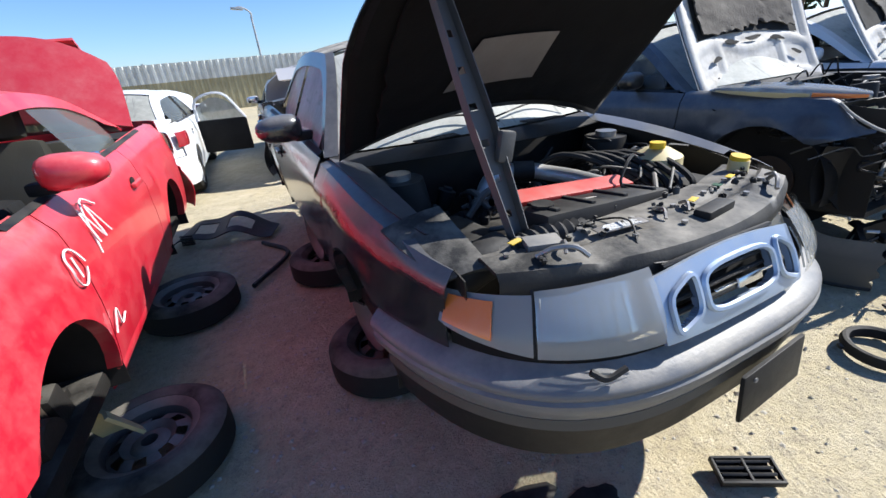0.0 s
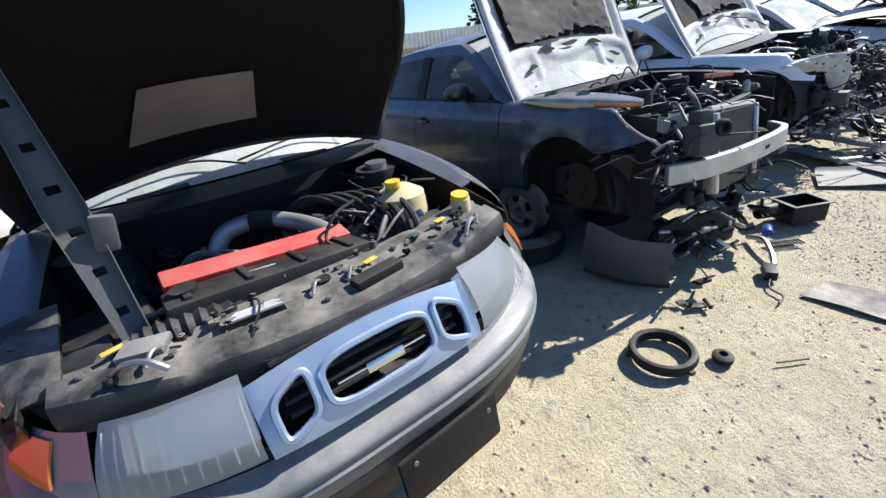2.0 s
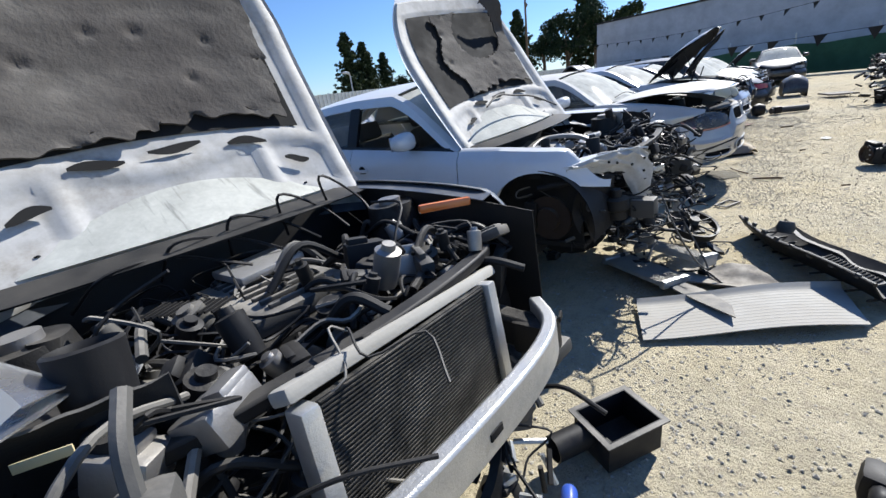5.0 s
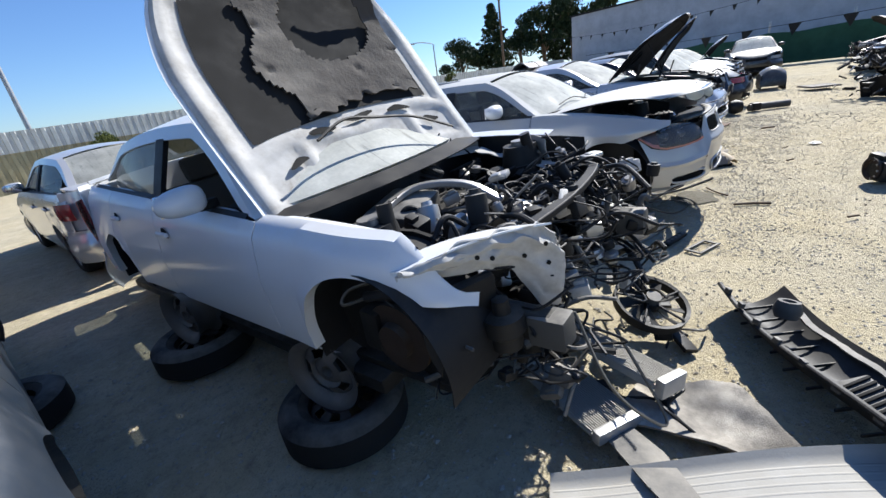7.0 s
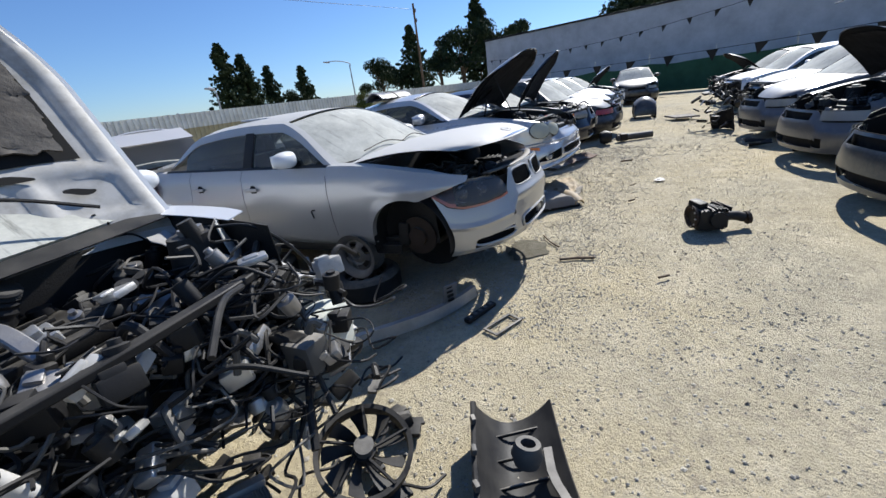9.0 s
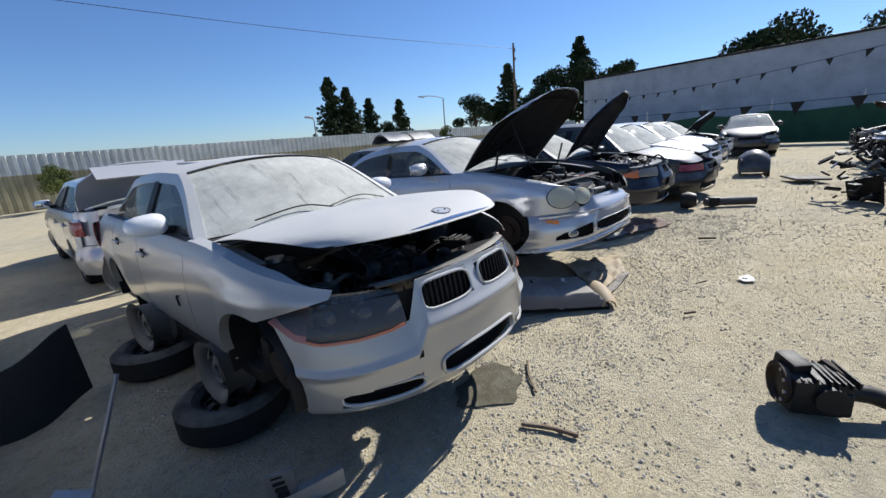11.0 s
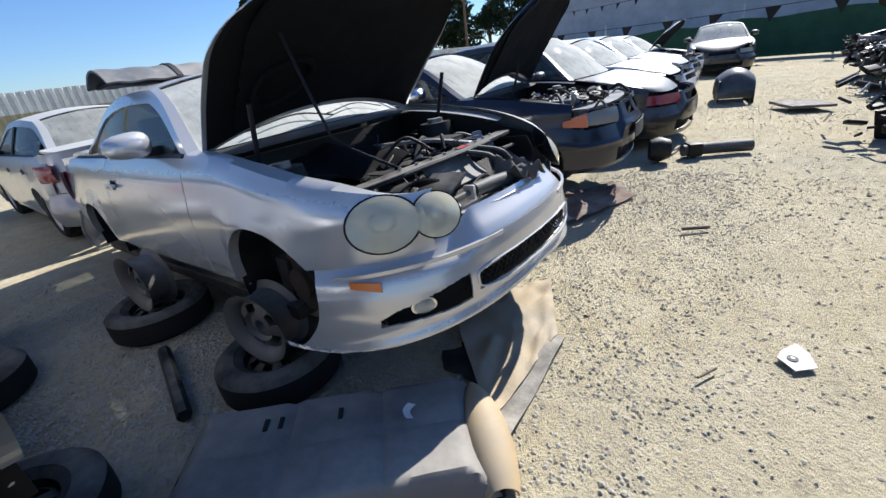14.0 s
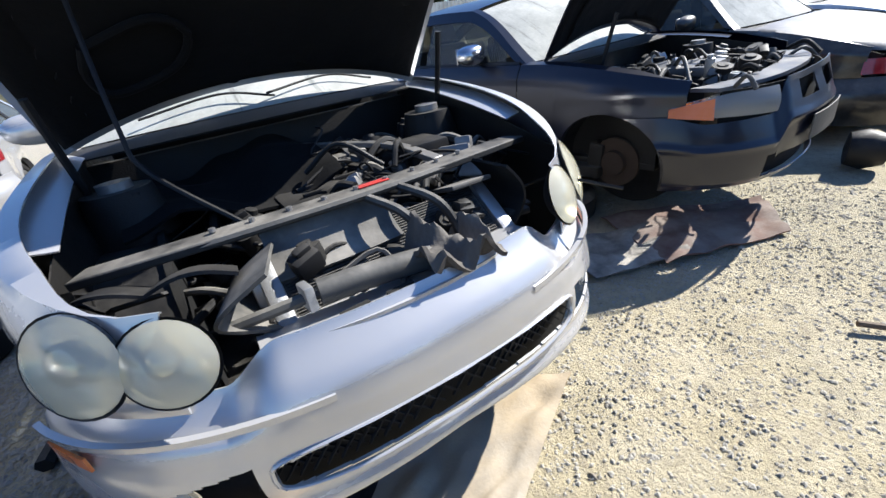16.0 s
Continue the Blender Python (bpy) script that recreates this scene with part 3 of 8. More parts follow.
        crown = 0.05 * sstep(0.02, 0.3, t) * (1 - sstep(0.7, 1.0, t)) + 0.02
        return (u * x, y - bow * (1 - u * u), z + crown * (1 - u * u))

    def glasshouse(self, roof_mat=None, screen="shield", rear="shieldthin", side="sideglass", roof=True, pillar_mat=None, windows=True, front_window=True, open_front=(), trim="black"):
        def strip(t0, t1, u0, u1, n, k, off=0.0):
            def f(a, b):
                x, y, z = self.shell(lerp(t0, t1, a), lerp(u0, u1, b))
                return (x, y, z + off)
            return grid(n, k, f)
        if roof:
            self.p("roof", strip(0.295, 0.705, -1, 1, 18, 14), roof_mat, solid=0.006)
        ws = self.p("windscreen", strip(0.012, 0.285, -0.93, 0.93, 12, 16, -0.012), screen, "windscreen under a coat of pale dust")
        ws.visible_shadow = True
        self.p("rear_screen", strip(0.715, 0.985, -0.9, 0.9, 10, 14, -0.012), rear)
        for s in (-1, 1):
            self.p("windscreen_pillar", strip(-0.0, 0.3, s * 0.925, s * 1.0, 12, 2), pillar_mat, solid=0.02)
            self.p("rear_pillar_skin", strip(0.7, 1.0, s * 0.88, s * 1.0, 12, 3), pillar_mat, solid=0.02)
            pt = lambda y, z: Vector((s * self.gx(y, z), y, z))
            # frame between the outer line and the window's line
            yin0, yin1 = self.cowl + 0.10, self.yb - (0.26 if self.doors == 4 else 0.3)
            def inner(t):
                y, z = self.arc(t)
                k = sstep(0.0, 1.0, t)
                yi = lerp(yin0, yin1, (y - self.cowl) / (self.yb - self.cowl))
                # height under the arc at that place, less the frame
                lo, hi = 0.0, 1.0
                for _ in range(24):
                    mid = (lo + hi) / 2
                    if self.arc(mid)[0] < yi:
                        lo = mid
                    else:
                        hi = mid
                zi = self.arc(lo)[1]
                b = self.belt(yi) + 0.015
                return yi, max(b, b + (zi - b - 0.05) * 0.93)
            bm = bmesh.new()
            n = 40
            ring = []
            for k in range(n + 1):
                t = k / n
                a, b = pt(*self.arc(t)), pt(*inner(t))
                ring.append((bm.verts.new(a), bm.verts.new(b)))
            for (a, b), (c, d) in zip(ring, ring[1:]):
                bm.faces.new((a, c, d, b))
            self.p("window_frame", bm, pillar_mat, solid=0.012)
            # panes
            if windows:
                cuts = [0.06, 0.36, 0.40, 0.80, 0.84, 0.97] if self.doors == 4 else [0.06, 0.50, 0.54, 0.95]
                if self.doors == 4:
                    cuts = [0.05, 0.44, 0.47, 0.95]
                for c0, c1, kind in [(cuts[i], cuts[i + 1], i) for i in range(0, len(cuts), 2)]:
                    if (s, kind) in open_front:
                        continue
                    def f(a, b, c0=c0, c1=c1):
                        yi, zi = inner(lerp(c0, c1, a))
                        z = lerp(self.belt(yi) - 0.02, zi, b)
                        return pt(yi, z) - Vector((s * 0.012, 0, 0))
                    self.p("side_window", grid(16, 4, f), side)
                tb = 0.455 if self.doors == 4 else 0.52
                def fb(a, b):
                    yi, zi = inner(lerp(tb - 0.022, tb + 0.022, a))
                    return pt(yi, lerp(self.belt(yi) - 0.01, zi + 0.01, b)) + Vector((s * 0.001, 0, 0))
                if self.doors == 4:
                    self.p("door_pillar", grid(2, 4, fb), trim, solid=0.03)
            # belt trim
            def ft(a, b):
                y = lerp(self.cowl + 0.06, self.yb - 0.12, a)
                z = self.belt(y) + 0.002 + 0.016 * b
                return (s * (self.half(y) * self.sect(z) - 0.034 - 0.02 * b), y, z)
            self.p("belt_trim", grid(24, 1, ft), trim, solid=0.01)
        self.p("cowl_panel", grid(14, 3, lambda a, b: (lerp(-1, 1, a) * (self.gx(self.cowl, self.belt0) - 0.02), self.cowl - 0.20 * (1 - (2 * a - 1) ** 2) - 0.16 * (1 - b), self.belt0 + 0.02 * (1 - (2 * a - 1) ** 2) - 0.03 * (1 - b))), "black", solid=0.006)

    def wipers(self):
        for x0, x1 in ((-0.55, 0.05), (0.02, 0.62)):
            pts = [self.shell(0.03, x0 / self.w), self.shell(0.05, (x0 * 0.4 + x1 * 0.6) / self.w), self.shell(0.02, x1 / self.w)]
            self.p("wiper", tube([(p[0], p[1] - 0.02, p[2] + 0.012) for p in pts], 0.005, 5), "black")

    def interior(self, seat="lgrey"):
        self.p("dashboard", box((self.w * 1.5, 0.4, 0.22), (0, self.cowl + 0.42, self.belt0 - 0.1), (0, 0, 0), 0.05), "trimshade")
        self.p("floor_pan", box((self.w * 1.78, self.L - 1.3, 0.08), (0, self.L / 2 + 0.2, self.sill + 0.0), (0, 0, 0), 0.02), "grime")
        for x in (-0.38, 0.38):
            st = self.p("seat", box((0.5, 0.5, 0.16), (x, self.yw + 0.25, 0.48), (4, 0, 0), 0.05), seat)
            self.p("seat_back", box((0.48, 0.13, 0.58), (x, self.yw + 0.56, 0.82), (-16, 0, 0), 0.05, taper=0.85), seat, "", st)
            self.p("headrest", box((0.26, 0.1, 0.17), (x, self.yw + 0.68, 1.19), (-12, 0, 0), 0.04), seat, "", st)
        self.p("rear_bench", box((self.w * 1.35, 0.14, 0.55), (0, self.yr - 0.05, 0.78), (-20, 0, 0), 0.05), seat)

    def mirror(self, s, mat=None, glass=True, y=None, empty=False):
        y = self.cowl + 0.42 if y is None else y
        z = self.belt(y) + 0.09
        x = self.gx(y, z) + 0.045
        bm = bmesh.new()
        bmesh.ops.create_uvsphere(bm, u_segments=18, v_segments=10, radius=1)
        for v in bm.verts:
            c = v.co
            k = 1 if c.y < 0 else 0.45
            sq = lambda q, e: math.copysign(abs(q) ** e, q)
            v.co = Vector((s * (x + 0.125) + sq(c.x, 0.75) * 0.115, y + sq(c.y, 0.8) * 0.085 * k, z + sq(c.z, 0.75) * 0.068 * (1 - 0.18 * c.x * s)))
        mo = self.p("door_mirror", bm, mat)
        self.p("mirror_foot", box((0.1, 0.06, 0.05), (s * (x + 0.01), y + 0.01, z - 0.05), (0, 0, 0), 0.015), "black", "", mo)
        if glass:
            self.p("mirror_glass", box((0.17, 0.006, 0.105), (s * (x + 0.128), y + 0.04, z), (0, 0, 0), 0.002), "chrome" if not empty else "black", "", mo)

    # ---- bonnet ----
    def hood_pt(self, u, v, lift=0.0):
        """u -1..1 across, v 0 (front) .. 1 (hinge), shut."""
        y = lerp(self.hood_y, self.cowl - 0.13 + self.hood_ext, v)
        xw = min(self.half(max(y + self.hood_wide, 0.06)) * self.sect(self.hood_z(y)) - 0.075, self.w - 0.12)
        yy = y + (self.D * self.hood_round) * (abs(u) ** 3) * (1 - v) - 0.13 * (1 - u * u) * v
        zc = self.hood_z(yy) + 0.055 * (1 - abs(u) ** 2.4) * (0.45 + 0.55 * v)
        zc -= 0.07 * (1 - v) ** 6
        return Vector((u * xw, yy, zc + lift))

    def hood(self, angle, mat=None, under="insuldark", under_label="", frame_mat=None, twist=0.0, pad=True, parent_label="", pad_hole=None, droop=0.0):
        hinge = Vector((0, self.cowl - 0.12, self.belt0 - 0.03))
        rot = Matrix.Translation(hinge) @ Matrix.Rotation(radians(-angle), 4, "X") @ Matrix.Rotation(radians(twist), 4, "Y") @ Matrix.Translation(-hinge)
        bm = grid(28, 22, lambda a, b: rot @ self.hood_pt(2 * a - 1, b))
        h = self.p("hood", bm, mat, parent_label, solid=0.004)
        # pressed inner frame: hollow fields between ribs
        def inner(a, b):
            u = 2 * a - 1
            q = self.hood_pt(u * 0.97, lerp(0.03, 0.97, b))
            edge = min(1 - abs(u), b * 1.1, (1 - b))
            rib = 0.0
            if frame_mat:
                rib = sstep(0.09, 0.115, edge)
                wave = 0.74 + 0.035 * math.cos(5 * u)
                rib *= 1 - math.exp(-((b - wave) / 0.03) ** 6)
                for uu in (-0.5, 0.5):
                    rib *= 1 - math.exp(-((u - uu) / 0.045) ** 6) * sstep(wave, wave + 0.03, b)
            d = 0.008 + 0.018 * sstep(0.0, 0.012, edge) - 0.014 * rib + 0.0015 * noise.noise(Vector((a * 9, b * 9, 4)))
            return rot @ (q + Vector((0, 0, -d)))
        self.p("hood_frame", grid(64, 60, inner), frame_mat or under, "", h)
        if pad:
            v1 = 0.64 if frame_mat else 0.92
            def padf(a, b):
                jag = 0.03 * noise.noise(Vector((a * 16, b * 16, 3))) * (1 if min(a, b, 1 - a, 1 - b) < 0.04 else 0)
                u = lerp(-0.80, 0.80, a) * (1 - 0.10 * (b if frame_mat else 0)) + jag
                q = self.hood_pt(u, lerp(0.13, v1, b) + jag + (0.02 * math.sin(a * 6.2) if frame_mat else 0))
                dimple = sum(0.016 * math.exp(-(((a - da) / 0.018) ** 2 + ((b - db) / 0.03) ** 2)) for da, db in ((0.45, 0.42), (0.58, 0.44), (0.25, 0.55), (0.8, 0.5), (0.7, 0.75), (0.3, 0.2)))
                d = 0.036 + 0.010 * noise.noise(Vector((a * 4, b * 4, 1))) + 0.004 * noise.noise(Vector((a * 14, b * 11, 6))) - (dimple if frame_mat else 0)
                d += droop * sstep(0.45, 1.0, a) * sstep(0.3, 0.0, b) * 0.12
                return rot @ (q + Vector((0, 0, -d)))
            self.p("insulation_pad", grid(60, 40, padf, pad_hole), under, under_label, h, solid=0.010)
            if frame_mat:
                # near-black sheet painting the shadow beneath the torn pad
                self.p("pad_recess", grid(10, 8, lambda a, b: rot @ (self.hood_pt(lerp(-0.78, 0.78, a), lerp(0.12, 0.66, b)) + Vector((0, 0, -0.019)))), "trimshade", "", h)
                # slots and holes are dark patches painted as shade, nothing is cut
                for su, sv, lw in ((-0.60, 0.79, 0.16), (-0.30, 0.715, 0.22), (0.05, 0.705, 0.26), (0.42, 0.715, 0.22), (0.66, 0.79, 0.14)):
                    self.p("frame_slot", grid(6, 2, lambda a, b: rot @ (self.hood_pt(su + lw * (a - 0.5), sv + 0.020 * (b - 0.5) * (0.4 + math.sin(math.pi * a)) + 0.007 * math.sin(su * 7 + a * 4)) + Vector((0, 0, -0.037)))), "trimshade", "", h)
                for k in range(9):
                    self.p("frame_hole", cyl(0.009, 0.004, tuple(rot @ (self.hood_pt(-0.64 + 0.16 * k, 0.88 + 0.02 * (k % 2)) + Vector((0, 0, -0.022)))), (90 - angle, 0, 0), 10), "trimshade", "", h)
        return h, rot

    def bay(self, y0=0.2):
        """Inner wings, firewall and floor of the engine bay."""
        w = self.w - 0.17
        for s in (-1, 1):
            tub = bmesh.new()
            grid(10, 6, lambda a, b: (s * (w - 0.10 * math.exp(-((lerp(y0, self.cowl, a) - self.yf - 0.1) / 0.22) ** 2) * (1 - b)), lerp(y0 + 0.10, self.cowl, a), lerp(0.3, self.hood_z(lerp(y0, self.cowl, a)) - 0.02, b)), None, tub)
            self.p("inner_wing", tub, "grime", solid=0.004)
        for s in (-1, 1):
            self.p("wing_rail", grid(14, 2, lambda a, b: (s * lerp(w - 0.03, self.half(lerp(y0 + 0.3, self.cowl, a)) * 0.955 - 0.06, b), lerp(y0 + 0.3, self.cowl - 0.02, a), self.hood_z(lerp(y0 + 0.3, self.cowl, a)) - 0.015 + 0.012 * b)), None, solid=0.004)
            tw = self.p("strut_tower", cyl(0.13, 0.16, (s * (w - 0.12), self.yf + 0.12, self.hood_z(self.yf) - 0.12), (0, 0, 0), 22, 0.10), "grime")
            self.p("strut_cap", cyl(0.05, 0.03, (s * (w - 0.12), self.yf + 0.12, self.hood_z(self.yf) - 0.03), (0, 0, 0), 16), "steel", "", tw)
        self.p("firewall", box((2 * w, 0.05, 0.6), (0, self.cowl - 0.06, self.belt0 - 0.36), (0, 0, 0), 0.01), "grime")
        self.p("bay_floor", box((2 * w, self.cowl - y0, 0.04), (0, (self.cowl + y0) / 2 + 0.1, 0.3), (0, 0, 0), 0.01), "grime")

    def bumper(self, z0, z1, off, mat=None, hole=None, n=48, k=14, amin=None, amax=None, name="front_bumper", label="", rear=False, lip=0.03, parent=None, thick=0.006):
        reach = 0.88 if rear else self.ay(self.yf - self.ra - 0.005)
        amin, amax = -reach if amin is None else amin, reach if amax is None else amax
        def f(a, b):
            q = lerp(amin, amax, a)
            zz = lerp(z0(q) if callable(z0) else z0, z1(q) if callable(z1) else z1, b)
            if name == "front_bumper" and zz > self.zc - self.ra and abs(q) > 0.6 * reach:
                # the skin runs up to the wheel arch's rim
                far = self.ay(min(self.D, self.yf - math.sqrt(max(0.0, self.ra ** 2 - (zz - self.zc) ** 2)) - 0.005))
                q += math.copysign(max(0.0, far - reach) * sstep(0.6 * reach, reach, abs(q)), q)
                zz = lerp(z0(q) if callable(z0) else z0, z1(q) if callable(z1) else z1, b)
            x, y = self.plan(q, off(b, q), rear)
            return (x, y, zz)
        bm = grid(n, k, f, hole)
        return self.p(name, bm, mat, label, parent, solid=thick)

    def patch(self, name, a0, a1, z0, z1, off, mat, label="", n=14, k=8, shape=None, parent=None, thick=0.006, rear=False):
        """A field on the nose's (or tail's) curve; shape(u, v) -> (u, v) bends its outline."""
        def f(a, b):
            if shape:
                a, b = shape(a, b)
            o = off(a, b) if callable(off) else off
            x, y = self.plan(lerp(a0, a1, a), o, rear)
            return (x, y, lerp(z0(a) if callable(z0) else z0, z1(a) if callable(z1) else z1, b))
        return self.p(name, grid(n, k, f), mat, label, parent, solid=thick)

    def oval(self, name, a0, zc, rx, rz, off, mat, label="", dome=0.03, parent=None, n=28, rings=5, push=0.0):
        """A domed oval lens lying on the nose's curve."""
        bm = bmesh.new()
        cx, cy = self.plan(a0, 0)
        prev = None
        x1, y1 = self.plan(a0 + 0.02, 0)
        tv = Vector((x1 - cx, y1 - cy, 0)).normalized()
        nv = Vector((tv.y, -tv.x, 0))
        up = (Vector((0, 0, 1)) - nv * 0.35).normalized() if push else Vector((0, 0, 1))
        nv = tv.cross(up)
        if nv.y > 0:
            nv = -nv
        for i in range(rings + 1):
            r = 1 - i / rings
            ring = []
            for k in range(n):
                t = 6.28318 * k / n
                q = Vector((cx, cy, zc)) + tv * (rx * r * math.cos(t)) + up * (rz * r * math.sin(t)) + nv * (off + dome * (1 - r * r))
                ring.append(bm.verts.new(q))
            if prev:
                for k in range(n):
                    bm.faces.new((prev[k], prev[(k + 1) % n], ring[(k + 1) % n], ring[k]))
            prev = ring
        bmesh.ops.remove_doubles(bm, verts=bm.verts, dist=1e-5)
        return self.p(name, bm, mat, label, parent)

    def ring(self, name, ca, cz, ra_, rz_, off, mat, parent=None, r=0.008, n=36, p=4.0):
        """A rounded rim round an opening in the nose."""
        pts = []
        for k in range(n + 1):
            t = 6.28318 * k / n
            u = math.copysign(abs(math.cos(t)) ** (2 / p), math.cos(t))
            v = math.copysign(abs(math.sin(t)) ** (2 / p), math.sin(t))
            o = off(v) if callable(off) else off
            x, y = self.plan(ca + ra_ * u, o)
            pts.append((x, y, cz + rz_ * v))
        return self.p(name, tube(pts, r, 6, sub=1, cap=False), mat, "", parent)

    def wheel_wells(self, hubs=True, fr=True, rr=True, bare=()):
        for s in (-1, 1):
            for yc, on in ((self.yf, fr), (self.ywr, rr)):
                if (s, yc) in bare:
                    self.hub(s, yc)
                    continue
                r = self.ra + 0.015
                bm = grid(20, 4, lambda a, b: (s * lerp(self.w - 0.03, self.w - 0.36, b), yc - r * math.cos(math.pi * (1.16 * a - 0.08)), self.zc + r * math.sin(math.pi * (1.16 * a - 0.08))))
                self.p("wheel_arch_liner", bm, "black", solid=0.004)
                # inner wall in near black: the arch's shade is in its colour
                self.p("arch_inner_wall", cyl(r, 0.02, (s * (self.w - 0.36), yc, self.zc + 0.02), (0, 90, 0), 26), "trimshade")
                if on and hubs:
                    self.hub(s, yc)

    def road_wheels(self):
        for s in (-1, 1):
            for yc in (self.yf, self.ywr):
                w = self.p("wheel", tyre_mesh(0.315, 0.21, 0.2, 28), "rubber")
                w.location, w.rotation_euler = (s * (self.w - 0.13), yc, 0.315), (0, radians(s * 90), 0)
                self.p("rim", rim_mesh(0.2, 0.16), "alu", "", w)

    def hub(self, s, yc):
        x = s * (self.w - 0.16)
        d = self.p("brake_disc", lathe([(0.0, 0.03), (0.075, 0.03), (0.08, 0.0), (0.155, 0.0), (0.155, -0.022), (0.0, -0.022)], 30, (x, yc, self.zc), (0, s * 90, 0)), "rust")
        self.p("caliper", box((0.09, 0.1, 0.19), (x - s * 0.02, yc + 0.13, self.zc + 0.02), (8, 0, 0), 0.02), "grime", "", d)
        self.p("suspension_strut", tube([(x - s * 0.10, yc, self.zc), (x - s * 0.13, yc + 0.03, self.zc + 0.25), (x - s * 0.17, yc + 0.06, self.zc + 0.5)], 0.032, 10), "grime")
        self.p("control_arm", tube([(x - s * 0.05, yc, self.zc - 0.10), (x - s * 0.3, yc + 0.1, self.zc - 0.07)], 0.025, 8), "grime")

    def lens(self, *a, **k):
        """A single thin skin on the nose's curve."""
        return self.patch(*a, thick=0.0, **k)

    def tail(self, bump_z0=0.25, bump_z1=0.62, lamp=("redlens", -0.95, -0.62), lid=0.0, plate=True, lid_mat=None):
        self.bumper(bump_z0, bump_z1, lambda b, q: 0.045 * math.sin(math.pi * min(1, b * 1.1)) + 0.02, rear=True, name="rear_bumper")
        self.bumper(bump_z1, self.deck - 0.03, lambda b, q: -0.02 - 0.03 * b, rear=True, name="tail_panel", amin=-0.88, amax=0.88, k=8)
        for s in (-1, 1):
            self.patch("tail_lamp", s * 0.93, s * 0.66, bump_z1 + 0.12, self.deck - 0.14, lambda a, b: 0.008 + 0.012 * math.sin(math.pi * b), lamp[0], "", rear=True)
        self.patch("plate_recess", -0.22, 0.22, bump_z1 + 0.06, self.deck - 0.16, -0.015, "black", rear=True)
        hinge = Vector((0, self.yb + 0.02, self.deck))
        rot = Matrix.Translation(hinge) @ Matrix.Rotation(radians(lid), 4, "X") @ Matrix.Translation(-hinge)
        def f(a, b):
            u = 2 * a - 1
            y = lerp(self.yb - 0.02 + 0.1 * (1 - u * u), self.L - 0.10 - 0.22 * abs(u) ** 3, b)
            return rot @ Vector((u * (self.half(min(y, self.L - 0.3)) - 0.14), y, self.deck + 0.03 * (1 - u * u) - 0.02 * b))
        t = self.p("trunk_lid", grid(18, 10, f), lid_mat, solid=0.03)
        if lid:
            g = lambda a, b: rot @ Vector(((2 * a - 1) * self.w * 0.6, self.L - 0.12 - 0.06 * b, self.deck - 0.28 * b))
            self.p("lid_face", grid(10, 4, g), lid_mat, "", t, solid=0.02)
            self.p("trunk_tub", box((self.w * 1.5, 0.6, 0.4), (0, self.L - 0.5, self.deck - 0.3), (0, 0, 0), 0.03), "trimshade")


def rim_mesh(r=0.2, width=0.17, holes=8):
    """A pressed steel wheel: rim, disc with slots, hub hole; axis along z, outer face up."""
    bm = lathe([(r, width / 2), (r + 0.015, width / 2 + 0.006), (r - 0.012, width / 2 - 0.02), (r - 0.03, 0), (r - 0.02, -width / 2 + 0.02), (r + 0.015, -width / 2), (r, -width / 2), (r - 0.03, -width / 2 + 0.03), (r - 0.045, 0.0), (r - 0.03, width / 2 - 0.02)], 36, closed=True)
    n = holes * 6
    prof = [(r - 0.03, 0.02), (r - 0.055, 0.04), (r - 0.095, 0.055), (0.075, 0.03), (0.055, 0.045), (0.032, 0.045), (0.032, -0.01)]
    rings = [[bm.verts.new((q * math.cos(6.28318 * k / n), q * math.sin(6.28318 * k / n), z)) for k in range(n)] for q, z in prof]
    for i, (a, b) in enumerate(zip(rings, rings[1:])):
        for k in range(n):
            if i == 1 and k % 6 in (1, 2, 3):
                continue
            bm.faces.new((a[k], a[(k + 1) % n], b[(k + 1) % n], b[k]))
    return bm


def tyre_mesh(R=0.31, r=0.2, width=0.19, n=40):
    prof = [(r, -width * 0.40), (r + 0.01, -width * 0.48), (lerp(r, R, 0.5), -width * 0.53), (R - 0.025, -width * 0.46), (R, -width * 0.34), (R + 0.002, 0), (R, width * 0.34), (R - 0.025, width * 0.46), (lerp(r, R, 0.5), width * 0.53), (r + 0.01, width * 0.48), (r, width * 0.40), (r - 0.004, 0)]
    bm = lathe(prof, n, closed=True)
    return bm


def wheel_stand():
    """A wheel laid flat with a bare rim standing on it, as the yard props its cars."""
    t = thing("wheel_stand", pose(0, 0, 0), "flat dusty wheel with a bare upright rim propping a car", "wheel stand", "wheel stands under the cars")
    ty = part("tyre", tyre_mesh(), "rubber", t)
    fr = part("flat_rim", rim_mesh(), "rust", t, "dull rusty rim")
    ur = part("upright_rim", rim_mesh(0.18, 0.16, 5), "rimsteel", t, "bare dusty grey steel rim")
    ty.location, fr.location = (0, 0, 0.095), (0, 0, 0.095)
    ur.location, ur.rotation_euler = (0, 0, 0.345), (radians(90), 0, 0)
    return t


STAND = None


def stand(x, y, rz=10):
    """The first stand is built, the rest copy it."""
    global STAND
    if STAND is None:
        STAND = wheel_stand()
        STAND.matrix_world = pose(x, y, 0, 0, 0, rz)
        return STAND
    return copy_thing(STAND, pose(x, y, 0, 0, 0, rz))
# ---------------- ground and far setting ----------------
def ground_h(x, y):
    return 0.018 * noise.noise(Vector((x * 0.7, y * 0.7, 0))) + 0.008 * noise.noise(Vector((x * 3, y * 3, 5)))


